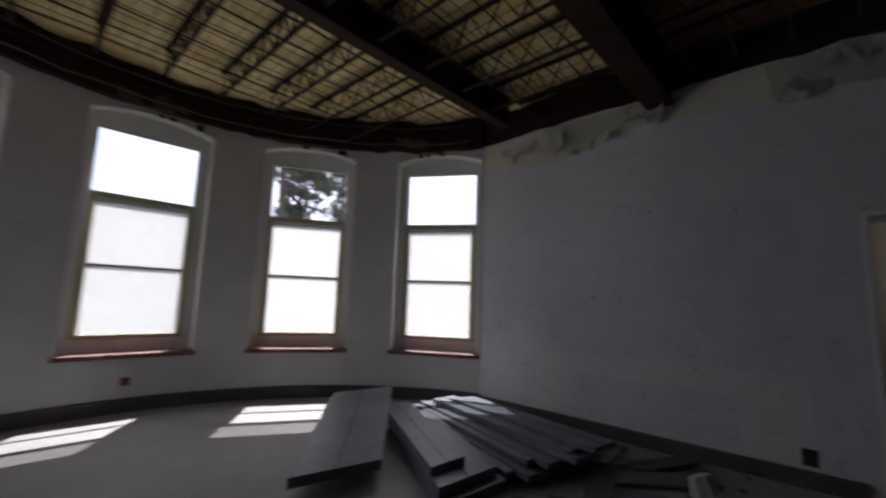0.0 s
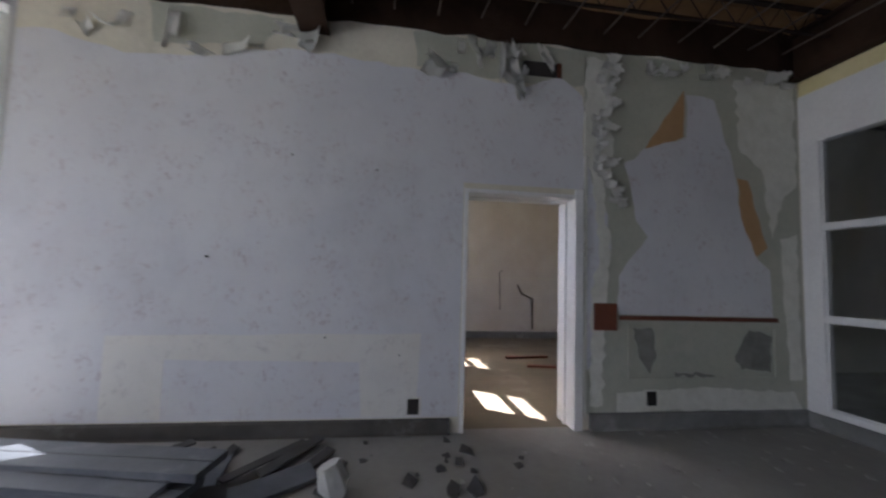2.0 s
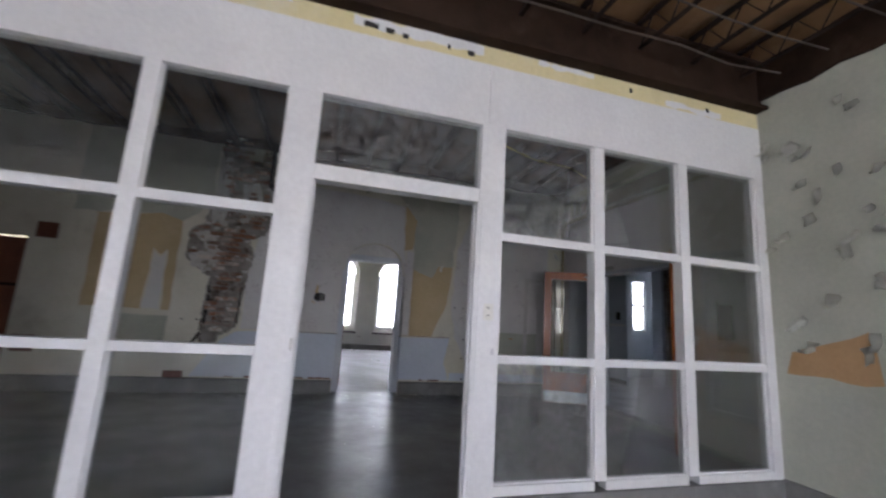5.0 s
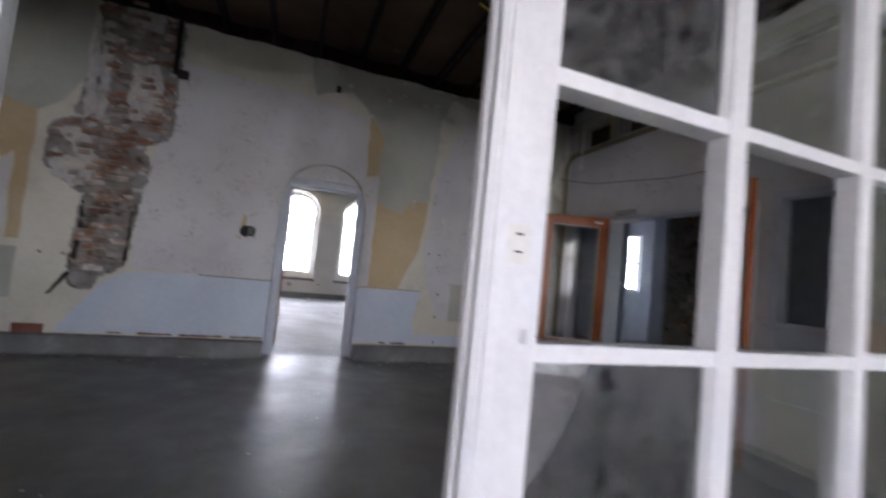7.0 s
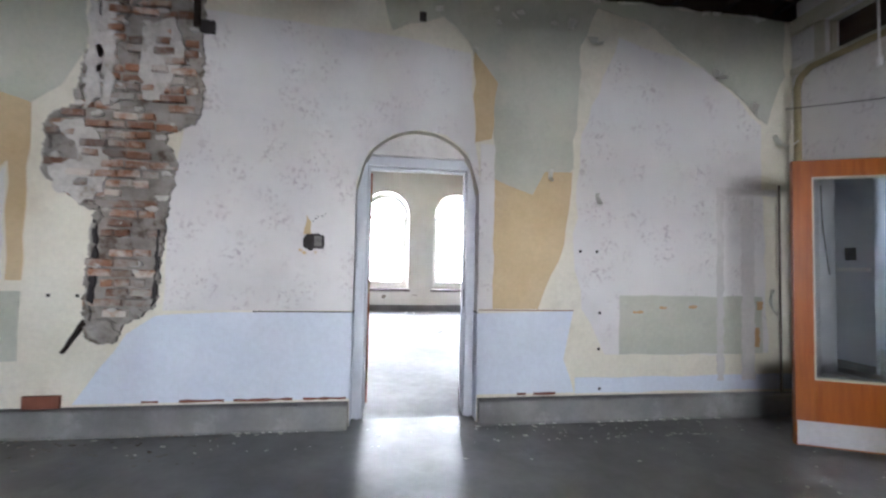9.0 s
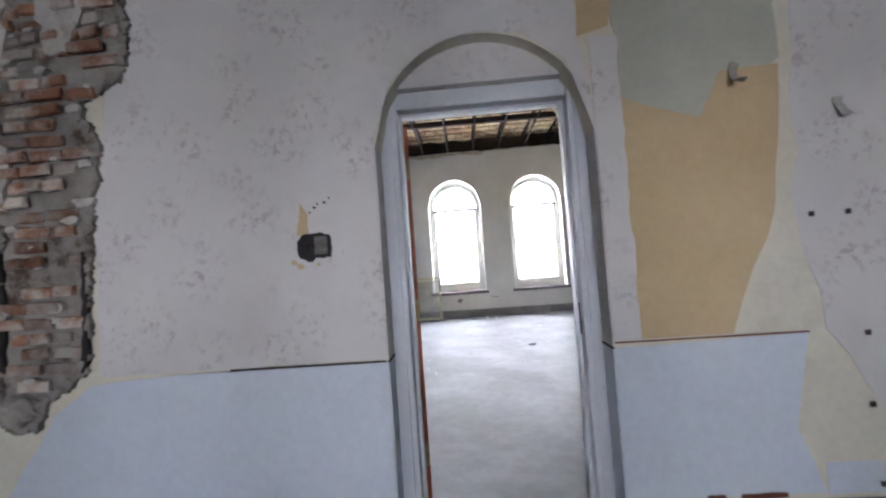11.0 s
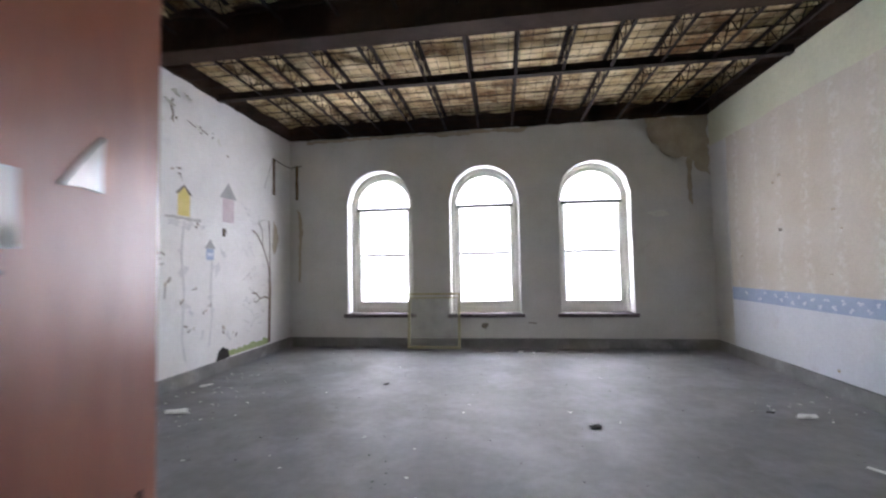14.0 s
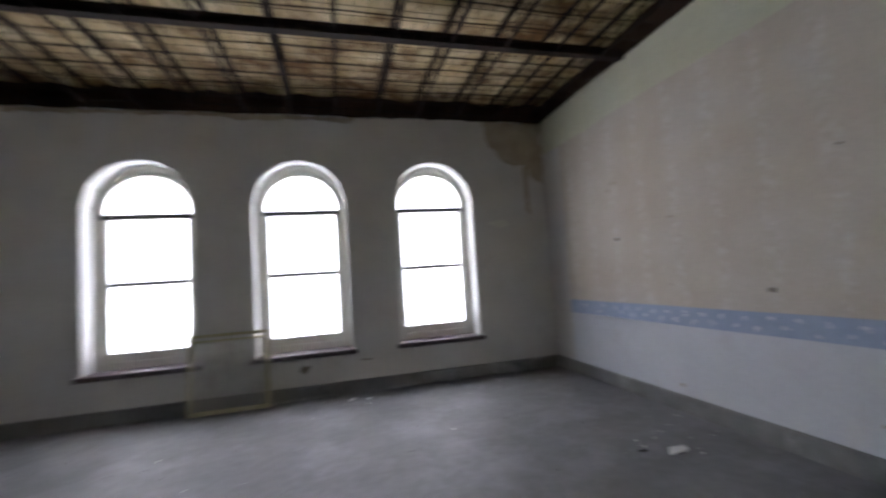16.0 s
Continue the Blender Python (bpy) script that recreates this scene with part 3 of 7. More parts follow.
def joist(length, depth, web=0.30):
    """An open-web steel joist along y from the origin, hanging down from z = 0."""
    top = new("ceiling_joist")
    part("top_chord", boxes(((-0.025, 0, -0.02), (0.025, length, 0.0))), M_STEEL, top)
    part("bottom_chord", boxes(((-0.016, 0, -depth), (0.016, length, -depth + 0.018))), M_STEEL, top)
    bm = bmesh.new()
    n = max(2, int(length / web))
    pipe(bm, [(0, k * length / (2 * n), -0.01 if k % 2 else -depth + 0.01) for k in range(2 * n + 1)], 0.010 if depth > 0.28 else 0.0075, 5)
    part("web", bm, M_STEEL, top)
    tagged(top, "rusted open-web steel ceiling joist", "joist", "ceiling joists")
    return top


def row_of_joists(xs, y0, y1, z, depth):
    j = joist(y1 - y0, depth)
    for k, x in enumerate(xs):
        if k == 0:
            j.matrix_basis = pose(x, y0, z)
        else:
            copy_thing(j, pose(x, y0, z))


def beam(name, x0, x1, y, z0, z1, width, label, material=M_DARKWOOD):
    """A built-up beam along x: two flanges and a web."""
    top = new(name)
    t = 0.035
    part("bottom_flange", boxes(((x0, y - width / 2, z0), (x1, y + width / 2, z0 + t)), bevel=0.006), material, top)
    part("web", boxes(((x0, y - width * 0.3, z0 + t), (x1, y + width * 0.3, z1 - t))), material, top)
    part("top_flange", boxes(((x0, y - width / 2, z1 - t), (x1, y + width / 2, z1)), bevel=0.006), material, top)
    return tagged(top, label, "beam")


def rods(xs0, xs1, ys, z, r, material, group, jitter=0.02, seed=0):
    rng = random.Random(seed)
    for y in ys:
        bm = bmesh.new()
        n = 12
        pts = [(xs0 + (xs1 - xs0) * k / n, y + rng.uniform(-jitter, jitter), z + rng.uniform(-jitter, jitter) * 0.6) for k in range(n + 1)]
        pipe(bm, pts, r, 5)
        tagged(mesh_ob("furring_rod", bm, material), "thin rusted ceiling furring rod", "rod", group)


def span(a, b, step):
    return [a + step * k for k in range(int((b - a) / step) + 1)]


row_of_joists(span(-0.75, 5.1, 0.53), 1.66, 3.02, 3.69, 0.30)
row_of_joists(span(-0.22, 4.4, 0.53), 3.22, 5.15, 3.69, 0.30)
row_of_joists(span(-1.0, 5.1, 0.53), -2.92, 1.34, 3.69, 0.24)
beam("ceiling_beam", -1.33, 5.22, 1.50, 3.20, 3.69, 0.24, "dark peeling ceiling beam of the bay room")
beam("ceiling_beam", -1.0, 4.95, 3.12, 3.34, 3.69, 0.14, "slim dark ceiling beam before the bay")
beam("ceiling_beam", -1.33, 5.22, -3.08, 3.23, 3.69, 0.30, "dark timber beam over the glazed partition")
rods(-1.2, 5.1, span(1.85, 5.3, 0.30), 3.40, 0.007, M_STEEL, "bay room rods", seed=1)
rods(-1.2, 5.1, span(-2.75, 1.3, 0.36), 3.42, 0.008, M_RUSTROD, "bay room rods", seed=2)
row_of_joists(span(-1.66, 5.4, 0.59), -15.15, -11.95, 4.17, 0.26)
row_of_joists(span(-1.66, 5.4, 0.59), -11.58, -7.95, 4.17, 0.26)
beam("ceiling_beam", -1.96, 5.55, -11.76, 3.76, 4.20, 0.26, "dark peeling ceiling beam of the window room")
beam("ceiling_beam", -1.96, 5.55, -13.18, 3.90, 4.00, 0.10, "slim rusted bridging bar under the joists", M_STEEL)
rods(-1.9, 5.5, span(-14.95, -12.1, 0.30), 3.93, 0.007, M_STEEL, "window room rods", seed=3)
rods(-1.9, 5.5, span(-11.4, -8.1, 0.30), 3.93, 0.007, M_STEEL, "window room rods", seed=4)
row_of_joists(span(-1.9, 7.4, 0.53), -7.42, -3.3, 3.92, 0.16)


def wire_mesh(name, x0, y0, x1, y1, z, step, label):
    bm = bmesh.new()
    rng = random.Random(5)
    for x in span(x0, x1, step):
        rod(bm, (x + rng.uniform(-0.02, 0.02), y0, z), (x + rng.uniform(-0.02, 0.02), y1, z), 0.0042, 3)
    for y in span(y0, y1, step):
        rod(bm, (x0, y + rng.uniform(-0.02, 0.02), z), (x1, y + rng.uniform(-0.02, 0.02), z), 0.0042, 3)
    tagged(mesh_ob(name, bm, M_STEEL), label, "wire mesh", kind="stuff")


wire_mesh("wire_mesh", -1.9, -15.1, 5.5, -8.0, 4.10, 0.15, "fine rusted wire mesh under the insulation")
wire_mesh("wire_mesh", -1.2, 1.7, 5.1, 5.3, 3.62, 0.15, "fine rusted wire mesh under the insulation")


# ---- baseboards ----
def baseboard(put, s0, s1, name="baseboard", h=0.14, t=0.03, base=0.0, step=None, label="grey cement skirting", material=M_BASE):
    bm = bmesh.new()
    n = max(1, int((s1 - s0) / (step or 0.6)))
    prof = [(0.0, base), (-t - 0.012, base), (-t - 0.003, base + 0.02), (-t, h - 0.012), (-t + 0.012, h), (0.0, h)]
    rings = []
    for k in range(n + 1):
        s = s0 + (s1 - s0) * k / n
        rings.append([bm.verts.new(put(s, d, z)) for d, z in prof])
    for a, b in zip(rings, rings[1:]):
        for i in range(len(prof) - 1):
            bm.faces.new((a[i], a[i + 1], b[i + 1], b[i]))
    bm.faces.new(rings[0])
    bm.faces.new(rings[-1][::-1])
    tagged(mesh_ob(name, bm, material), label, "baseboard", kind="structure")


baseboard(bay, arc(20.9), arc(159.1), step=0.08, label="skirting with its shade put into a dark colour", material=M_BASE_SHADE)
baseboard(EAST, 0.30, 3.65, h=0.12, label="skirting with its shade put into a dark colour", material=M_BASE_SHADE)
baseboard(EAST, -3.03, -0.90)
baseboard(WEST, -3.03, 3.65)
baseboard(ARCHW, 2.06, 6.35, h=0.14, t=0.085, base=HALL)
baseboard(ARCHW, -2.15, 0.98, h=0.14, t=0.085, base=HALL)
baseboard(CWIN, -1.96, 5.50, h=0.17)
baseboard(CLEFT, -15.2, -7.91, h=0.17, base=HALL)
baseboard(CRIGHT, -15.2, -7.91, h=0.17, base=HALL)
baseboard(along_y(10.5, 1), -3.0, 0.6)
baseboard(along_x(-8.3, -1), -9.0, -5.3)


# ---- bay windows ----
def bay_window(deg, lower):
    """Tall window set back in the bay: white reveal, arched head, clear top light and an olive lower sash of two hazy panes."""
    a = radians(deg)
    top = new("bay_window")
    top.matrix_basis = pose(BAY_C[0] + (BAY_R + 0.13) * math.cos(a), BAY_C[1] + (BAY_R + 0.13) * math.sin(a), 0, 0, 0, deg - 90)
    # local: x across, y outward, z up; the wall's inner face lies at y = -0.13 - sag at the sides
    y_in, y_fr = -0.185, 0.035
    x_in, x_fr = 0.572, 0.602
    for sgn in (-1, 1):
        bm = bmesh.new()
        q = [(sgn * x_in, y_in + 0.004), (sgn * x_fr, y_fr), (sgn * (x_fr + 0.03), y_fr), (sgn * (x_in + 0.022), y_in + 0.004)]
        lo, hi = [bm.verts.new((x, y, 0.60)) for x, y in q], [bm.verts.new((x, y, 3.155)) for x, y in q]
        bm.faces.new(lo)
        bm.faces.new(hi)
        for k in range(4):
            bm.faces.new((lo[k], lo[(k + 1) % 4], hi[(k + 1) % 4], hi[k]))
        part("reveal_lining", bm, M_REVEAL, top, "white plastered reveal")
    bm = bmesh.new()
    n, rows = 14, []
    for k in range(n + 1):
        u = 2 * k / n - 1
        z = 3.155 + 0.10 * (1 - u * u)
        yi = -0.13 - 0.05 * u * u
        rows.append([bm.verts.new(p) for p in ((u * x_in, yi, z), (u * x_fr, y_fr, z), (u * x_fr, y_fr, z + 0.02), (u * x_in, yi, z + 0.012))])
    for p, q in zip(rows, rows[1:]):
        for i in range(4):
            bm.faces.new((p[i], p[(i + 1) % 4], q[(i + 1) % 4], q[i]))
    part("soffit", bm, M_REVEAL, top, "chipped white arched soffit", True)
    rc = random.Random(int(deg))
    for k in range(3):
        x = rc.uniform(-0.3, 0.45)
        ol = ragged(rect_outline(x, x + rc.uniform(0.04, 0.09), 3.245 - 0.1 * x * x * 3, 3.275), 0.02, 0.008, int(deg) + k)
        part("chip", prism(ol, lambda s, d, z: (s, -0.142 - d - 0.05 * s * s * 3, z), 0.0, 0.012), M_DARKWOOD, top)
    for sgn in (-1, 1):
        part("window_frame", boxes(((sgn * 0.505, 0.035, 0.62), (sgn * 0.66, 0.11, 3.16)), bevel=0.006), M_FRAME, top)
        part("frame_bead", boxes(((sgn * 0.505, 0.02, 0.70), (sgn * 0.535, 0.036, 3.05)), bevel=0.004), M_FRAME, top)
    part("bottom_rail", boxes(((-0.505, 0.03, 0.615), (0.505, 0.10, 0.70)), bevel=0.005), M_FRAME, top)
    part("bottom_bead", boxes(((-0.505, 0.012, 0.70), (0.505, 0.05, 0.742)), bevel=0.005), M_FRAME, top)
    head = bmesh.new()
    ol = [(-0.505, 3.05), (0.505, 3.05), (0.60, 3.16)] + [(0.60 * (1 - 2 * k / n), 3.16 + 0.115 * (1 - (1 - 2 * k / n) ** 2)) for k in range(n + 1)] + [(-0.60, 3.16)]
    prism(ol, lambda s, d, z: (s, d, z), 0.036, 0.10, head)
    part("head_board", head, M_FRAME, top, "white arched head board")
    # clear top light with cream beads
    bead = part("top_bead", boxes(((-0.505, 0.045, 3.02), (0.505, 0.085, 3.05)), ((-0.505, 0.045, 2.31), (-0.48, 0.085, 3.02)), ((0.48, 0.045, 2.31), (0.505, 0.085, 3.02)), bevel=0.003), M_SASHWHITE, top, "cream glazing bead")
    part("top_pane", boxes(((-0.48, 0.063, 2.30), (0.48, 0.067, 3.02))), M_CLEAR, bead, "clear glass pane")
    # olive lower sash, standing in front
    sash = part("lower_sash", boxes(((-0.503, 0.002, 0.745), (-0.435, 0.05, 2.31)), ((0.435, 0.002, 0.745), (0.503, 0.05, 2.31)), ((-0.435, 0.0, 2.25), (0.435, 0.06, 2.31)), ((-0.435, 0.002, 0.745), (0.435, 0.05, 0.79)), bevel=0.005), M_SASH, top, "olive painted lower sash")
    part("meeting_bead", boxes(((-0.435, 0.012, 2.205), (0.435, 0.05, 2.25)), bevel=0.003), M_FRAME, sash)
    part("glazing_bar", boxes(((-0.435, 0.01, 1.512), (0.435, 0.045, 1.535)), bevel=0.003), M_SASHDARK, sash, "thin dark glazing bar")
    for z0, z1 in ((0.79, 1.512), (1.535, 2.205)):
        pane = part("pane", boxes(((-0.435, 0.026, z0), (0.435, 0.030, z1))), lower, sash, "hazy plastic-covered pane")
        pane.visible_shadow = False
    sill = bmesh.new()
    box(sill, (-0.61, -0.215, 0.555), (0.61, 0.012, 0.605), 0.012)
    part("sill", sill, M_SILL, top, "chipped red-brown sill")
    part("sill_board", boxes(((-0.60, 0.013, 0.56), (0.60, 0.10, 0.614))), M_FRAME, top)
    tagged(top, "tall bay window with clear top light and hazy lower panes", "window", "bay windows", "structure")
    return top


def rect_outline(a, b, z0, z1):
    return [(a, z0), (b, z0), (b, z1), (a, z1)]


M_FRAME = surf("greyed_white_frame", (0.70, 0.70, 0.67), (0.80, 0.80, 0.77), 0.55, coarse=5.0, stain=(0.42, 0.40, 0.34), stain_at=(0.60, 0.78), bump=0.12)
M_SASHDARK = surf("dark_olive_bar", (0.10, 0.09, 0.055), (0.16, 0.145, 0.09), 0.6, coarse=5.0)
for k, c in enumerate(BAY_WINDOWS):
    w = bay_window(c, M_HAZY)
    w.name = f"window_{k + 1}"


# ---- arched windows ----
def arched_window(a, b, k):
    """Deep round-headed window: white frame, fanlight, sashes and maroon sill."""
    top = new(f"window_{k}")
    c, r = (a + b) / 2, (b - a) / 2
    y = -15.2 - 0.30
    top.matrix_basis = pose(c, y, 0)
    zs = 2.615
    ri = 0.515
    gi = 0.46

    def ring(ro, rin, y0, y1, z0):
        bm = bmesh.new()
        n = 28
        pts = [(ro, z0)] + [(ro * math.cos(math.pi * q / n), zs + 0.035 * (ro > 0.55) + ro * math.sin(math.pi * q / n)) for q in range(n + 1)] + [(-ro, z0)]
        ins = [(rin, z0)] + [(rin * math.cos(math.pi * q / n), zs + rin * math.sin(math.pi * q / n)) for q in range(n + 1)] + [(-rin, z0)]
        vs = [[[bm.verts.new((x, yy, z)) for x, z in p] for p in (pts, ins)] for yy in (y0, y1)]
        for q in range(len(pts) - 1):
            bm.faces.new((vs[0][0][q], vs[0][0][q + 1], vs[0][1][q + 1], vs[0][1][q]))
            bm.faces.new((vs[1][0][q], vs[1][1][q], vs[1][1][q + 1], vs[1][0][q + 1]))
            bm.faces.new((vs[0][1][q], vs[0][1][q + 1], vs[1][1][q + 1], vs[1][1][q]))
            bm.faces.new((vs[0][0][q], vs[1][0][q], vs[1][0][q + 1], vs[0][0][q + 1]))
        return bm

    part("window_frame", ring(r + 0.02, ri + 0.035, -0.08, 0.03, 0.585), M_SASHWHITE, top, "cream painted arched frame", True)
    part("frame_bead", ring(ri + 0.036, ri, -0.085, 0.005, 0.585), M_SASHWHITE, top, "", True)
    part("bottom_rail", boxes(((-ri, -0.07, 0.585), (ri, 0.015, 0.70)), bevel=0.006), M_SASHWHITE, top)
    part("sash_rail", boxes(((-ri, -0.065, 0.70), (ri, 0.0, 0.805)), bevel=0.006), M_SASHWHITE, top)
    part("transom_bar", boxes(((-ri - 0.01, -0.07, 2.54), (ri + 0.01, 0.03, 2.605)), bevel=0.006), M_SASHBACKLIT, top)
    for sgn in (-1, 1):
        part("stile", boxes(((sgn * gi, -0.06, 0.805), (sgn * ri, -0.006, 2.555)), bevel=0.005), M_SASHWHITE, top)
    part("meeting_rail", boxes(((-gi, -0.06, 1.66), (gi, 0.0, 1.71)), bevel=0.004), M_SASHBACKLIT, top)
    for z0, z1 in ((0.805, 1.66), (1.71, 2.54)):
        part("pane", boxes(((-gi, -0.034, z0), (gi, -0.030, z1))), M_HAZE_C, top, "hazy glass pane")
    fan = bmesh.new()
    n = 20
    prism([(ri, 2.605)] + [(ri * math.cos(math.pi * q / n), zs + ri * math.sin(math.pi * q / n)) for q in range(n + 1)] + [(-ri, 2.605)], lambda s, d, z: (s, d, z), -0.034, -0.030, fan)
    part("fanlight_pane", fan, M_HAZE_C, top, "hazy half-round glass pane")
    # plaster turned white round the reveal
    rv = bmesh.new()
    nn = 28
    edge = [(-r, 0.60)] + [(-r * math.cos(math.pi * q / nn), 2.65 + r * math.sin(math.pi * q / nn)) for q in range(nn + 1)] + [(r, 0.60)]
    prev = None
    for x, z in edge:
        dz = max(0.0, z - 2.65)
        k = math.hypot(x, dz)
        ux, uz = x / k, dz / k
        cur = [rv.verts.new((x - ux * e, y, z - uz * e)) for e, y in ((0.003, 0.297), (0.003, 0.031), (-0.012, 0.031), (-0.012, 0.297))]
        if prev:
            for i in range(4):
                rv.faces.new((prev[i], prev[(i + 1) % 4], cur[(i + 1) % 4], cur[i]))
        prev = cur
    part("reveal_lining", rv, M_REVEAL, top, "white plastered reveal", True)
    s = bmesh.new()
    box(s, (-r - 0.06, -0.10, 0.535), (r + 0.06, 0.345, 0.60), 0.012)
    part("sill", s, M_SILLC, top, "dull maroon stone sill")
    tagged(top, "deep round-headed window with hazy overbright glass", "window", "arched windows", "structure")


for k, (a, b) in enumerate(CW):
    arched_window(a, b, 6 + k)


# ---- glazed partition ----
M_SWITCH = surf("switch_ghost", (0.70, 0.69, 0.62), (0.77, 0.76, 0.70), 0.6, coarse=9.0)


def partition():
    top = new("glazed_partition")
    y0, y1 = -3.13, -3.03
    part("post", boxes(((5.04, y0, 0.13), (5.215, y1, 2.60)), bevel=0.005), M_WHITE, top)
    part("post", boxes(((2.44, y0 - 0.01, HALL), (2.64, y1 + 0.01, 2.60)), bevel=0.006), M_WHITE, top)
    part("post", boxes(((1.155, y0 - 0.01, HALL), (1.34, y1 + 0.01, 2.60)), bevel=0.006), M_WHITE, top)
    part("post", boxes(((-1.33, y0, 0.13), (-1.235, y1, 2.60)), bevel=0.005), M_WHITE, top)
    part("header", boxes(((-1.33, y0, 2.60), (5.215, y1, 3.08))), M_WHITE, top, "white painted header board")
    part("header_strip", boxes(((-1.33, y0 + 0.01, 3.08), (5.215, y1 - 0.012, 3.235))), M_YELLOW, top, "patchy yellow strip above the header")
    for x in (2.62, 1.28):
        part("header_batten", boxes(((x - 0.012, y1, 2.62), (x + 0.012, y1 + 0.012, 3.07))), M_WHITE, top)
    for x in (4.24, 3.395, 0.36, -0.445):
        part("mullion", boxes(((x - 0.046, y0 + 0.005, 0.19), (x + 0.046, y1 - 0.003, 2.60)), bevel=0.005), M_WHITE, top)
    spans = [(4.286, 5.04), (3.441, 4.194), (2.64, 3.349), (0.406, 1.155), (-0.399, 0.314), (-1.235, -0.491)]
    for k, (a, b) in enumerate(spans):
        for z0, z1 in ((0.13, 0.19), (0.943, 0.998), (1.77, 1.825)):
            part("rail", boxes(((a, y0 + 0.005, z0), (b, y1 - 0.006, z1)), bevel=0.004), M_WHITE, top)
        for row, (z0, z1) in enumerate(((0.19, 0.943), (0.998, 1.77), (1.825, 2.60))):
            if row == 1 and k in (1, 2, 3, 4):
                continue
            pane = part("pane", boxes(((a, -3.083, z0), (b, -3.079, z1))), M_GLASSDIRTY if (k == 3 and row != 1) else M_GLASS, top, "dusty glass pane")
            part("glazing_bead", boxes(((a, -3.075, z0), (a + 0.012, -3.058, z1)), ((b - 0.012, -3.075, z0), (b, -3.058, z1)), ((a + 0.012, -3.075, z0), (b - 0.012, -3.058, z0 + 0.012))), M_WHITE, pane)
    part("door_head", boxes(((1.34, y0 - 0.006, 2.02), (2.44, y1 + 0.006, 2.12)), bevel=0.005), M_WHITE, top)
    part("transom_pane", boxes(((1.34, -3.083, 2.12), (2.44, -3.079, 2.60))), M_GLASSDIRTY, top, "dusty transom pane")
    for x in (1.34, 2.44):
        s = 1 if x < 2 else -1
        for a, b, d in ((-3.058, -3.024, 0.012), (-3.135, -3.105, 0.010)):
            part("jamb_bead", boxes(((x, a, 0), (x + s * d, b, 2.02)), bevel=0.004), M_WHITE, top)
        part("door_stop", boxes(((x, -3.098, 0), (x + s * 0.022, -3.066, 2.02)), bevel=0.004), M_WHITE, top)
    part("switch_mark", prism(ragged(rect_outline(1.205, 1.275, 1.222, 1.33), 0.03, 0.003, 3), along_x(y1 + 0.0101, 1), 0.0, 0.0015), M_SWITCH, top, "cream mark left by a removed switch")
    for z in (1.25, 1.30):
        part("screw_hole", boxes(((1.23, y1 + 0.0117, z), (1.252, y1 + 0.013, z + 0.006))), M_DARK, top)
    for x in (1.29, 2.455):
        part("post_bead", boxes(((x, y1 + 0.0101, 0.0), (x + 0.034, y1 + 0.020, 2.02)), bevel=0.004), M_WHITE, top)
    part("catch_plate", boxes(((1.192, y1 + 0.0101, 1.0), (1.21, y1 + 0.013, 1.04))), M_KICK, top)
    part("strike_plate", boxes(((2.445, y1 + 0.0101, 0.98), (2.47, y1 + 0.014, 1.05))), M_CHROME, top)
    for a, b in ((2.64, 5.215), (-1.33, 1.155)):
        part("kerb", boxes(((a, y0 - 0.02, HALL), (b, y1 + 0.02, 0.13)), bevel=0.008), M_BASE, top, "cement kerb under the partition")
    tagged(top, "white painted glazed timber partition with open doorway", "partition")


partition()


# ---- doorways ----
def east_door_casing():
    top = new("door_1")
    x0, x1 = 5.205, 5.54
    part("jamb", boxes(((x0, -0.79, 0), (x1, -0.755, 2.0)), bevel=0.004), M_WHITE, top)
    part("jamb", boxes(((x0, 0.185, 0), (x1, 0.22, 2.0)), bevel=0.004), M_WHITE, top)
    part("head", boxes(((x0, -0.755, 1.965), (x1, 0.185, 2.0)), bevel=0.004), M_WHITE, top)
    part("stop", boxes(((5.36, -0.755, 0), (5.40, -0.74, 1.965)), ((5.36, 0.17, 0), (5.40, 0.185, 1.965)), ((5.36, -0.74, 1.95), (5.40, 0.17, 1.965))), M_WHITE, top)
    part("casing", boxes(((5.19, -0.83, 0), (5.218, -0.755, 2.04)), bevel=0.005), M_WHITE, top, "white moulded door casing")
    tagged(top, "white door lining of an open doorway", "door frame", kind="structure")


east_door_casing()


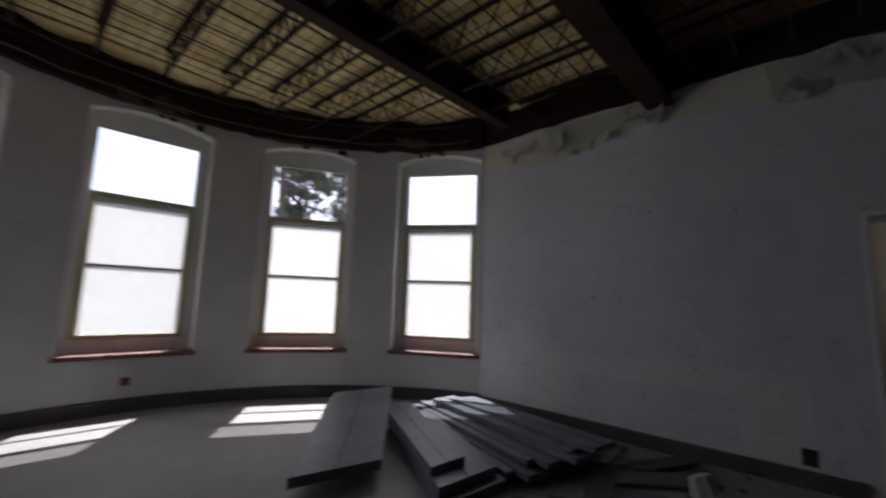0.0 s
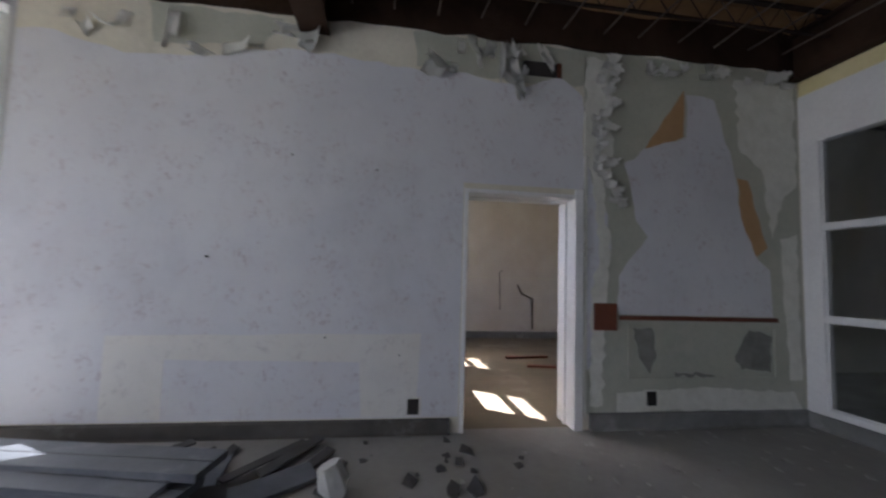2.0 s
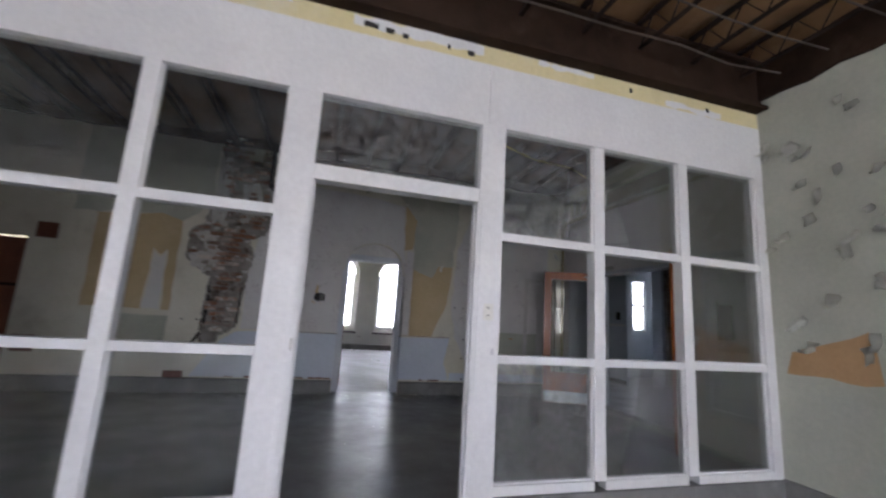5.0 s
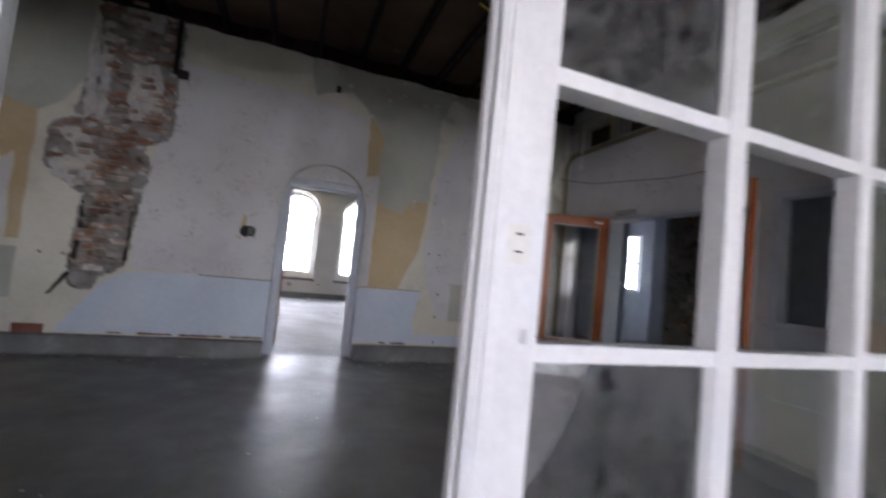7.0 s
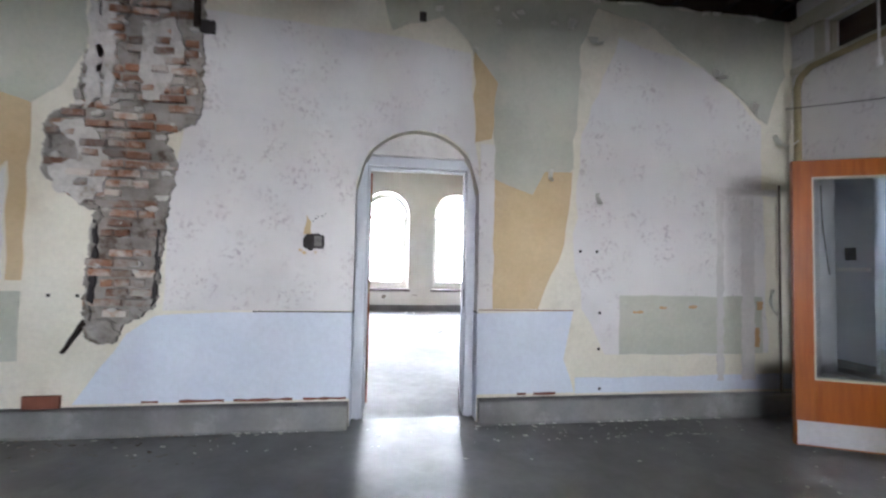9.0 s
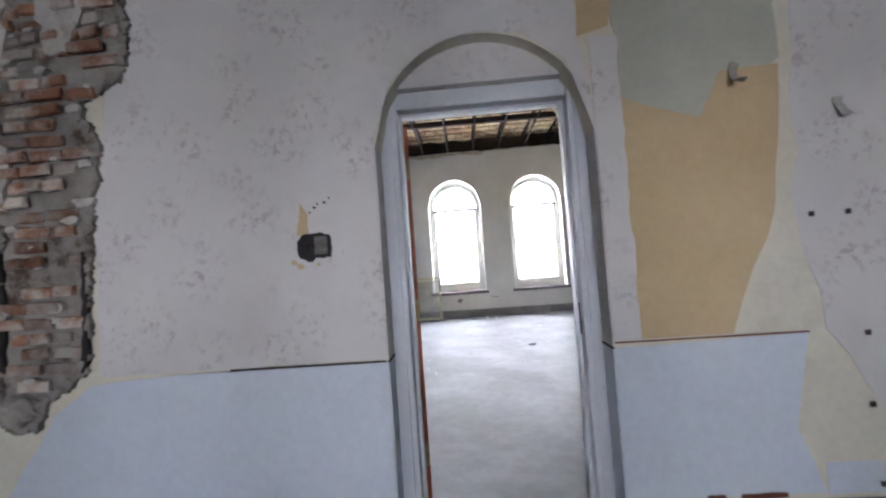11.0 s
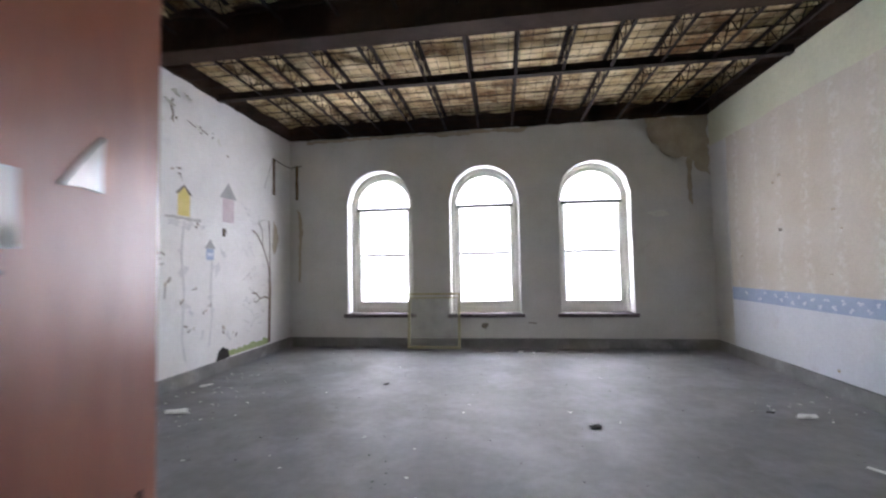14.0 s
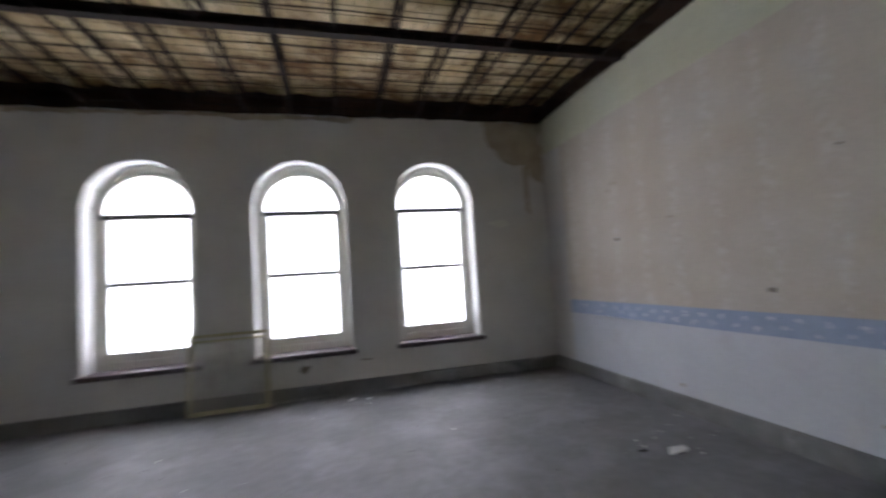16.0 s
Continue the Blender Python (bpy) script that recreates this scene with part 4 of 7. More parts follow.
def arch_door():
    top = new("door_2")
    y0, y1 = -7.775, -7.60
    part("jamb", boxes(((1.955, y0, HALL), (2.05, y1, 2.22)), bevel=0.01), M_BLUEGREY, top)
    part("jamb", boxes(((0.99, y0, HALL), (1.075, y1, 2.22)), bevel=0.01), M_BLUEGREY, top)
    part("head", boxes(((1.075, y0, 2.13), (1.955, y1, 2.22)), bevel=0.01), M_BLUEGREY, top)
    part("stop", boxes(((1.94, -7.73, 0), (1.955, -7.67, 2.13)), ((1.075, -7.73, 0), (1.09, -7.67, 2.13)), ((1.09, -7.73, 2.115), (1.94, -7.67, 2.13))), M_BLUEGREY, top)
    part("strike_plate", boxes(((1.0751, -7.69, 0.90), (1.079, -7.655, 1.06)), bevel=0.001), M_STEEL, top, "dark strike plate")
    part("moulding", boxes(((1.985, y1, HALL), (2.01, y1 + 0.012, 2.2)), ((1.02, y1, HALL), (1.045, y1 + 0.012, 2.2))), M_BLUEGREY, top)
    tym = bmesh.new()
    n = 20
    prism([(0.53, 0.33)] + [(0.53 * math.cos(math.pi * k / n), 0.53 * math.sin(math.pi * k / n)) for k in range(n + 1) if 0.53 * math.sin(math.pi * k / n) > 0.33] + [(-0.53, 0.33)], lambda s, d, z: (1.52 + s, -7.55 - d, 1.89 + z), 0.0, 0.2, tym)
    part("tympanum", tym, M_PAPER_B, top, "plastered infill under the arch")
    tagged(top, "blue-grey painted door frame in an arched recess", "door frame", kind="structure")
    # leaf, hinged on the inner side and swung into the next room
    leaf = new("door_leaf")
    ang = math.degrees(math.atan2(-8.655 + 7.80, 2.285 - 1.947))
    leaf.matrix_basis = pose(1.947, -7.80, 0.01, 0, 0, ang)
    part("slab", boxes(((0, -0.022, 0), (0.92, 0.022, 2.10)), bevel=0.003), M_REDDOOR, leaf, "glossy red-brown flush slab")
    for z in (0.25, 1.05, 1.85):
        hinge = part("hinge", boxes(((-0.006, -0.019, z - 0.06), (-0.0005, 0.021, z + 0.06)), bevel=0.002), M_BRASS, leaf, "dull brass hinge leaf")
        part("hinge_knuckle", rod(bmesh.new(), (-0.006, 0.024, z - 0.06), (-0.006, 0.024, z + 0.06), 0.007, 8), M_BRASS, hinge)
    part("latch_plate", boxes(((0.9201, -0.012, 0.81), (0.923, 0.012, 0.93))), M_CHROME, leaf)
    for s in (1, -1):
        k = bmesh.new()
        rod(k, (0.86, s * 0.022, 0.87), (0.86, s * 0.028, 0.87), 0.034, 16)
        rod(k, (0.86, s * 0.028, 0.87), (0.86, s * 0.055, 0.87), 0.011, 12)
        knob = part("knob_stem", k, M_CHROME, leaf)
        kb = bmesh.new()
        bmesh.ops.create_uvsphere(kb, u_segments=16, v_segments=10, radius=0.029)
        bmesh.ops.scale(kb, vec=(1, 0.8, 1), verts=kb.verts)
        bmesh.ops.translate(kb, vec=(0.86, s * 0.072, 0.87), verts=kb.verts)
        part("knob", kb, M_CHROME, knob, "worn chrome knob", True)
    tagged(leaf, "glossy red-brown flush door standing open", "door")


arch_door()


M_TRIM2 = surf("worn_bead_paint", (0.50, 0.47, 0.38), (0.60, 0.57, 0.48), 0.6, coarse=8.0)


def glazed_door(hinge, end, name_label):
    """Orange varnished door with one tall glazed light and a steel kick plate, leaf from hinge to end."""
    leaf = new("glazed_door")
    w = math.dist(hinge, end)
    leaf.matrix_basis = pose(*hinge, 0.01, 0, 0, math.degrees(math.atan2(end[1] - hinge[1], end[0] - hinge[0])))
    t = 0.022
    part("stile", boxes(((0, -t, -0.03), (0.125, t, 2.12)), bevel=0.003), M_OAK, leaf)
    part("stile", boxes(((w - 0.125, -t, -0.03), (w, t, 2.12)), bevel=0.003), M_OAK, leaf)
    part("rail", boxes(((0.125, -t, 1.99), (w - 0.125, t, 2.12))), M_OAK, leaf)
    part("rail", boxes(((0.125, -t, -0.03), (w - 0.125, t, 0.46))), M_OAK, leaf)
    pane = part("pane", boxes(((0.125, -0.003, 0.46), (w - 0.125, 0.003, 1.99))), M_DOORGLASS, leaf, "dusty glass light")
    for s in (1, -1):
        part("glazing_bead", boxes(((0.125, s * 0.004, 0.46), (0.137, s * 0.018, 1.99)), ((w - 0.137, s * 0.004, 0.46), (w - 0.125, s * 0.018, 1.99)), ((0.137, s * 0.004, 0.46), (w - 0.137, s * 0.018, 0.475)), ((0.137, s * 0.004, 1.975), (w - 0.137, s * 0.018, 1.99))), M_TRIM2, pane, "pale worn glazing bead")
        part("kick_plate", boxes(((0.01, s * t, -0.02), (w - 0.01, s * (t + 0.003), 0.155))), M_KICK, leaf, "dull steel kick plate")
    part("crack", pipe(bmesh.new(), [(w - 0.19, -0.0035, 1.93), (w - 0.20, -0.0035, 1.60), (w - 0.24, -0.0035, 1.25)], 0.004, 5), M_DARK, pane, "long crack in the glass")
    part("label_plate", boxes(((0.09, -t - 0.002, 2.035), (0.19, -t, 2.06)), ((0.09, t, 2.035), (0.19, t + 0.002, 2.06))), M_PAPERBIT, leaf, "small cream label plate")
    tagged(leaf, name_label, "door", "hall double doors")
    return leaf


glazed_door((-2.10, -6.40), (-1.31, -6.74), "orange varnished glazed door standing open into the hall")
glazed_door((-2.10, -4.57), (-1.36, -4.09), "orange varnished glazed door folded back beside the opening")


def hall_frame():
    side = new("window_15")
    part("frame", boxes(((-2.31, -7.28, 0.32), (-2.14, -7.22, 2.20)), ((-2.31, -6.64, 0.32), (-2.14, -6.58, 2.20)), ((-2.31, -7.22, 2.14), (-2.14, -6.64, 2.20)), ((-2.31, -7.22, 0.32), (-2.14, -6.64, 0.38)), bevel=0.006), M_BLUEGREY, side)
    tagged(side, "empty blue-grey side light behind the open door", "window", kind="structure")
    side = new("window_16")
    for a, b, z0, z1 in ((-4.43, -4.37, 0.32, 2.20), (-3.86, -3.80, 0.32, 2.20), (-4.37, -3.86, 2.14, 2.20), (-4.37, -3.86, 0.32, 0.38), (-4.37, -3.86, 0.98, 1.04)):
        part("frame", boxes(((-2.31, a, z0), (-2.14, b, z1)), bevel=0.006), M_BLUEGREY, side)
    part("panel", boxes(((-2.24, -4.37, 0.38), (-2.20, -3.86, 0.98))), M_WAINSCOT, side, "pale blue lower panel")
    tagged(side, "blue-grey side light with a solid lower panel", "window", kind="structure")
    top = new("door_3")
    for a, b in ((-6.42, -6.36), (-4.60, -4.54)):
        part("jamb", boxes(((-2.32, a, HALL), (-2.10, b, 2.14)), bevel=0.006), M_BLUEGREY, top)
    part("head", boxes(((-2.32, -6.36, 2.09), (-2.10, -4.60, 2.14)), bevel=0.006), M_BLUEGREY, top)
    part("closer_arm", boxes(((-2.10, -6.25, 2.16), (-2.05, -5.95, 2.21))), M_CHROME, top)
    tagged(top, "blue-grey frame of the double doorway", "door frame", kind="structure")
    for k, (a, b) in enumerate(((-7.15, -6.51), (-6.355, -3.60))):
        w = new(f"window_{10 + k}")
        lo = -7.44 if k == 0 else b_prev
        part("top_trim", boxes(((-2.15, lo, 3.60), (-2.10, b + (0.07 if k == 0 else 0.0), 3.74)), bevel=0.008), M_TRIM, w, "cream painted trim")
        part("bottom_trim", boxes(((-2.15, lo, 3.20), (-2.105, b + (0.07 if k == 0 else 0.0), 3.26)), bevel=0.008), M_TRIM, w, "cream painted trim")
        part("post", boxes(((-2.15, a - 0.07, 3.26), (-2.115, a, 3.60)), bevel=0.006), M_TRIM, w)
        part("post", boxes(((-2.15, b, 3.26), (-2.115, b + 0.07, 3.60)), bevel=0.006), M_TRIM, w)
        part("stop", boxes(((-2.25, a, 3.26), (-2.20, a + 0.02, 3.60)), ((-2.25, b - 0.02, 3.26), (-2.20, b, 3.60)), ((-2.25, a + 0.02, 3.58), (-2.20, b - 0.02, 3.60))), M_TRIM, w)
        b_prev = b + 0.075
        tagged(w, "high empty transom opening with cream frame", "window", kind="structure")


M_TRIM = surf("soiled_cream_trim", (0.44, 0.42, 0.34), (0.55, 0.53, 0.44), 0.7, coarse=4.0, stain=(0.34, 0.31, 0.23), stain_at=(0.56, 0.74))
hall_frame()

# ---- outside ----
bm = bmesh.new()
bmesh.ops.create_circle(bm, cap_ends=True, segments=64, radius=900)
bmesh.ops.translate(bm, vec=(0, 0, -4.2), verts=bm.verts)
tagged(mesh_ob("ground", bm, M_GROUND), "dark green meadow around the building", "ground", kind="structure")
# ---- ledges above the plaster, where the ceilings were torn away ----
def ledge(name, put, s0, s1, z0, z1, step=0.4, depth=0.05, seed=0):
    rng = random.Random(seed)
    bm = bmesh.new()
    n = max(2, int((s1 - s0) / step))
    rings = []
    for k in range(n + 1):
        s = s0 + (s1 - s0) * k / n
        d = -depth + rng.uniform(-0.015, 0.015)
        lo = z0 + rng.uniform(-0.02, 0.02)
        rings.append([bm.verts.new(put(s, dd, z)) for dd, z in ((0.0, lo), (d, lo), (d * 0.8, z1), (0.0, z1))])
    for a, b in zip(rings, rings[1:]):
        for i in range(4):
            bm.faces.new((a[i], a[(i + 1) % 4], b[(i + 1) % 4], b[i]))
    bm.faces.new(rings[0])
    bm.faces.new(rings[-1][::-1])
    tagged(mesh_ob(name, bm, M_DARKWOOD), "dark bare masonry ledge under the ceiling", "trim", kind="structure")


ledge("trim_bay", bay, arc(20.9), arc(159.1), 3.30, 3.75, 0.16, 0.10, 1)
ledge("trim_east", EAST, -3.0, 3.65, 3.33, 3.75, 0.2, 0.03, 2)
ledge("trim_west", WEST, -3.0, 3.65, 3.33, 3.75, 0.2, 0.03, 3)
ledge("trim_windows", CWIN, -1.96, 5.55, 3.93, 4.30, 0.2, 0.06, 4)
ledge("trim_mural", CLEFT, -15.2, -7.91, 3.93, 4.30, 0.2, 0.04, 5)
ledge("trim_border", CRIGHT, -15.2, -7.91, 3.93, 4.30, 0.2, 0.02, 6)
ledge("trim_arch_back", along_x(-7.91, 1), -1.96, 5.55, 3.93, 4.30, 0.2, 0.03, 8)
ledge("trim_arch", ARCHW, -2.15, 7.5, 3.77, 4.0, 0.2, 0.05, 7)
for z, d, r, mt in ((3.37, -0.125, 0.012, M_RUSTROD), (3.50, -0.115, 0.016, M_STEEL), (3.60, -0.13, 0.010, M_RUSTROD)):
    rr = random.Random(int(z * 100))
    pts = [bay(arc(24 + 132 * k / 30), d + rr.uniform(-0.012, 0.004), z + rr.uniform(-0.015, 0.015)) for k in range(31)]
    tagged(mesh_ob("furring_rod", pipe(bmesh.new(), pts, r, 6), mt), "bent rusted furring rod along the bay wall", "rod", "bay room rods")
rr = random.Random(77)
for k in range(14):
    s0 = arc(rr.uniform(24, 150))
    z0, w, h = rr.uniform(3.30, 3.36), rr.uniform(0.10, 0.35), rr.uniform(0.05, 0.14)
    part("plaster_rag", prism(ragged([(s0, z0), (s0 + w, z0 + rr.uniform(-0.02, 0.02)), (s0 + w, z0 + h), (s0, z0 + h * 0.7)], 0.04, 0.015, k), bay, -0.128, -0.10), M_GRIMEWOOD, bpy.data.objects["trim_bay"])
for put, nm, a, b in ((CWIN, "wall_top_windows", -2.3, 5.9), (CLEFT, "wall_top_mural", -15.2, -7.5), (CRIGHT, "wall_top_border", -15.2, -7.5)):
    wall(nm, put, a, b, 3.93, 4.6, 0.3, [], M_DARKWOOD, None, "dark bare masonry above the plaster")
wall("wall_top_arch", along_x(-7.47, -1), -2.3, 7.8, 4.0, 4.6, 0.44, [], M_DARKWOOD, None, "dark bare masonry above the plaster")

WALLS = {w: bpy.data.objects[w] for w in ("wall_east", "wall_west", "wall_arch", "wall_mural", "wall_border", "wall_windows", "wall_bay", "wall_hall_west", "wall_side_room_far")}


def sheet(parent, put, outline, material, depth=0.004, name="paint_layer", label="", seed=0, step=0.09, amount=0.02, keep=(), back=-0.001):
    """A torn sheet of paper or paint on a wall, depth proud of it."""
    return part(name, prism(ragged(outline, step, amount, seed, keep), put, -depth, back), material, WALLS[parent], label)


def rect(a, b, z0, z1):
    return [(a, z0), (b, z0), (b, z1), (a, z1)]


# bay room, east wall
sheet("wall_east", EAST, [(0.23, 0.13), (3.64, 0.13), (3.64, 3.0), (3.38, 3.02), (2.9, 2.89), (2.33, 2.93), (1.72, 3.06), (0.73, 3.0), (0.37, 3.0), (-0.31, 2.93), (-0.62, 3.05), (-0.82, 2.9), (-0.84, 2.05), (0.23, 2.05)], M_PAPER_A, 0.005, "wallpaper", "lilac-grey floral wallpaper, torn along the top", 1, 0.12, 0.018, (0, 1, 12, 13))
sheet("wall_east", EAST, [(-0.84, 3.32), (-0.84, 0.13), (-3.02, 0.13), (-3.02, 3.32)], M_GREEN, 0.003, "green_plaster", "grey-green plaster laid bare by peeling", 2, 0.1, 0.01, (0, 1, 2))
sheet("wall_east", EAST, [(2.75, 3.32), (2.7, 3.0), (1.9, 3.04), (1.75, 3.3)], M_GREEN, 0.003, "green_plaster", "", 3)
sheet("wall_east", EAST, [(0.7, 3.32), (0.66, 3.02), (-0.35, 2.96), (-0.85, 3.0), (-0.85, 3.32)], M_GREEN, 0.003, "green_plaster", "", 4)
sheet("wall_east", EAST, [(-1.27, 1.45), (-1.45, 1.66), (-1.33, 1.81), (-1.22, 2.32), (-1.52, 2.50), (-1.84, 2.6), (-1.84, 3.0), (-2.13, 2.98), (-2.33, 2.28), (-2.4, 1.9), (-2.55, 1.5), (-2.68, 1.4), (-2.70, 0.97), (-1.17, 0.97), (-1.17, 1.3)], M_PAPER_A, 0.006, "wallpaper", "remnant of lilac-grey floral wallpaper", 5, 0.1, 0.022, (11, 12))
sheet("wall_east", EAST, [(-0.86, 0.5), (-0.86, 2.3), (-0.96, 2.04), (-1.07, 1.84), (-1.1, 1.55), (-0.98, 1.2), (-0.92, 0.5)], M_PAPER_A, 0.006, "wallpaper", "", 6)
sheet("wall_east", EAST, [(-1.82, 3.04), (-1.81, 2.6), (-1.43, 2.46), (-1.69, 2.84)], M_OCHRE, 0.0075, "ochre_paper", "ochre backing paper patch", 7, 0.1, 0.012)
sheet("wall_east", EAST, [(-2.36, 2.25), (-2.47, 2.23), (-2.6, 1.75), (-2.66, 1.61), (-2.54, 1.52), (-2.39, 1.88)], M_OCHRE, 0.0075, "ochre_paper", "", 8, 0.1, 0.012)
sheet("wall_east", EAST, [(2.86, 0.14), (2.86, 0.75), (0.55, 0.79), (0.58, 0.14), (1.0, 0.14), (1.03, 0.56), (2.45, 0.58), (2.45, 0.14)], M_PAPER_LIGHT, 0.0075, "faded_outline", "paler outline left by a removed counter", 9, 0.3, 0.006, (3, 7))
part("rail", boxes(((5.195, -2.735, 0.925), (5.217, -1.17, 0.962)), bevel=0.004), M_REDBROWN, WALLS["wall_east"], "red-brown wooden rail")
part("block", boxes(((5.19, -1.14, 0.835), (5.217, -0.935, 1.065)), bevel=0.004), M_REDBROWN, WALLS["wall_east"], "square red-brown wooden block")
for a, b, z0, z1 in ((-2.72, -1.25, 0.41, 0.43), (-2.72, -1.25, 0.86, 0.88), (-2.72, -2.70, 0.43, 0.86), (-1.27, -1.25, 0.43, 0.86)):
    part("panel_edge", boxes(((5.205, a, z0), (5.217, b, z1))), M_GREEN, WALLS["wall_east"])
for y, z in ((0.595, 0.215), (-1.47, 0.255)):
    part("outlet_rim", boxes(((5.208, y - 0.065, z - 0.075), (5.216, y + 0.065, z + 0.075)), bevel=0.003), M_FLAKE if y < 0 else M_PAPER_LIGHT, WALLS["wall_east"])
    part("outlet_hole", boxes(((5.204, y - 0.045, z - 0.06), (5.2085, y + 0.045, z + 0.06))), M_DARK, WALLS["wall_east"], "empty dark outlet box")
part("vent_hole", boxes(((5.206, -0.62, 3.035), (5.2145, -0.27, 3.165))), M_DARK, WALLS["wall_east"], "dark vent hole under the ceiling")
part("vent_slot", boxes(((5.20, -0.62, 3.035), (5.207, -0.58, 3.165))), M_REDBROWN, WALLS["wall_east"])
for y, z in ((1.62, 2.18), (0.95, 2.10), (2.2, 1.35), (0.72, 0.62), (1.3, 0.75)):
    part("nail", rod(bmesh.new(), (5.217, y, z), (5.185, y, z + 0.004), 0.006, 6), M_DARK, WALLS["wall_east"])
part("conduit", boxes(((5.20, -0.868, 0.1), (5.216, -0.842, 2.75))), M_FLAKE, WALLS["wall_east"], "pale split paint edge beside the door")


def curl(parent, put, s, z, w, l, lean, material, seed, name="paint_curl"):
    """A torn scale of paint that has come away and stands off the wall, still held by one edge."""
    rng = random.Random(seed)
    bm = bmesh.new()
    n, m = 6, 5
    turn = rng.uniform(0.9, 2.0)
    a = rng.gauss(0, 0.35) + lean
    ca, sa = math.cos(a), math.sin(a)
    left, right = [rng.uniform(0.55, 1.2) for _ in range(n + 1)], [rng.uniform(0.55, 1.2) for _ in range(n + 1)]
    tip = [rng.uniform(0.7, 1.25) for _ in range(m + 1)]
    grid = []
    for i in range(n + 1):
        row = []
        for j in range(m + 1):
            f = i / n * tip[j]
            ang = f * turn
            out = (1 - math.cos(ang)) / turn * l * 0.9 + 0.007
            down = math.sin(ang) / turn * l
            u = (j / m - 0.5) * w * (left[i] if j < m / 2 else right[i]) * (1 - 0.35 * i / n)
            row.append(bm.verts.new(put(s + u * ca + down * sa, -out - 0.006 * rng.random(), z - down * ca + u * sa)))
        grid.append(row)
    for i in range(n):
        for j in range(m):
            bm.faces.new((grid[i][j], grid[i][j + 1], grid[i + 1][j + 1], grid[i + 1][j]))
    bmesh.ops.solidify(bm, geom=bm.faces[:], thickness=0.002)
    part(name, bm, material, WALLS[parent], "", True)


# flake paint made paler, so the colour carries the window light on the curls
M_FLAKE_LIT = surf("lit_loose_paint", (0.70, 0.70, 0.66), (0.80, 0.80, 0.76), 0.7, coarse=8.0, bump=0.2)
sheet("wall_east", EAST, [(-0.86, 3.25), (-0.86, 2.4), (-0.93, 2.1), (-0.98, 1.5), (-0.92, 1.1), (-0.90, 0.2), (-1.02, 0.2), (-1.06, 1.1), (-1.10, 1.5), (-1.03, 1.95), (-1.12, 2.4), (-1.06, 2.9), (-1.16, 3.25)], M_FLAKE, 0.0085, "old_paint", "pale cream old paint standing off the wall", 14, 0.06, 0.025)
sheet("wall_east", EAST, [(-2.35, 3.2), (-2.4, 2.5), (-2.62, 2.35), (-2.72, 1.7), (-2.85, 2.1), (-2.98, 2.2), (-2.99, 3.2)], M_FLAKE, 0.0055, "old_paint", "", 15, 0.06, 0.025)
sheet("wall_east", EAST, [(-1.15, 0.145), (-1.15, 0.30), (-1.9, 0.34), (-2.9, 0.30), (-2.98, 0.145)], M_FLAKE, 0.0055, "old_paint", "", 16, 0.08, 0.015)
sheet("wall_east", EAST, [(-2.86, 0.4), (-2.80, 1.7), (-2.98, 1.75), (-2.99, 0.4)], M_FLAKE, 0.0055, "old_paint", "", 17, 0.08, 0.015)
M_GRIME = surf("dark_grime", (0.19, 0.19, 0.17), (0.30, 0.30, 0.27), 0.9, coarse=7.0, bump=0.3)
for k, ol in enumerate(([(-1.30, 0.86), (-1.36, 0.60), (-1.46, 0.46), (-1.52, 0.60), (-1.48, 0.86)], [(-2.45, 0.85), (-2.30, 0.62), (-2.36, 0.50), (-2.66, 0.47), (-2.68, 0.80)], [(-1.7, 0.48), (-1.95, 0.47), (-2.1, 0.44), (-1.7, 0.44)])):
    sheet("wall_east", EAST, ol, M_GRIME, 0.0075, "dirt_stain", "dark dirt stain", 18 + k, 0.04, 0.02)
rng = random.Random(11)
for k in range(30):
    t = k / 30
    curl("wall_east", EAST, -1.02 - 0.05 * math.sin(9 * t) + rng.gauss(0, 0.045), 3.25 - 1.35 * t, rng.uniform(0.07, 0.14), rng.uniform(0.07, 0.15), rng.uniform(-1.9, -1.0), M_FLAKE_LIT, 100 + k)
for y, z, w, l in ((-0.16, 3.30, 0.09, 0.62), (-0.45, 3.32, 0.07, 0.34), (2.62, 3.28, 0.13, 0.34), (1.62, 3.30, 0.20, 0.30), (-0.06, 3.3, 0.06, 0.4), (0.6, 3.1, 0.2, 0.16), (2.2, 3.04, 0.25, 0.12), (3.2, 3.1, 0.1, 0.16)):
    curl("wall_east", EAST, y, z - l * 0.4, l, w * 1.3, -1.55, M_FLAKE_LIT, int(1000 + y * 100))
for k in range(11):
    curl("wall_east", EAST, rng.uniform(-2.9, -1.3), 3.31 - 0.12 * rng.random(), rng.uniform(0.08, 0.2), rng.uniform(0.07, 0.16), rng.uniform(-1.8, -0.8), M_FLAKE_LIT, 200 + k)
for z, y in ((3.2, -0.13), (3.02, -0.18), (2.9, -0.225), (3.2, -0.49), (3.18, -1.49), (3.25, -2.08), (3.0, 0.35), (3.16, 0.12), (3.26, 0.2)):
    curl("wall_east", EAST, y, z + 0.08, rng.uniform(0.06, 0.12), rng.uniform(0.2, 0.34), rng.uniform(-0.25, 0.25), M_FLAKE_LIT, int(z * 100))
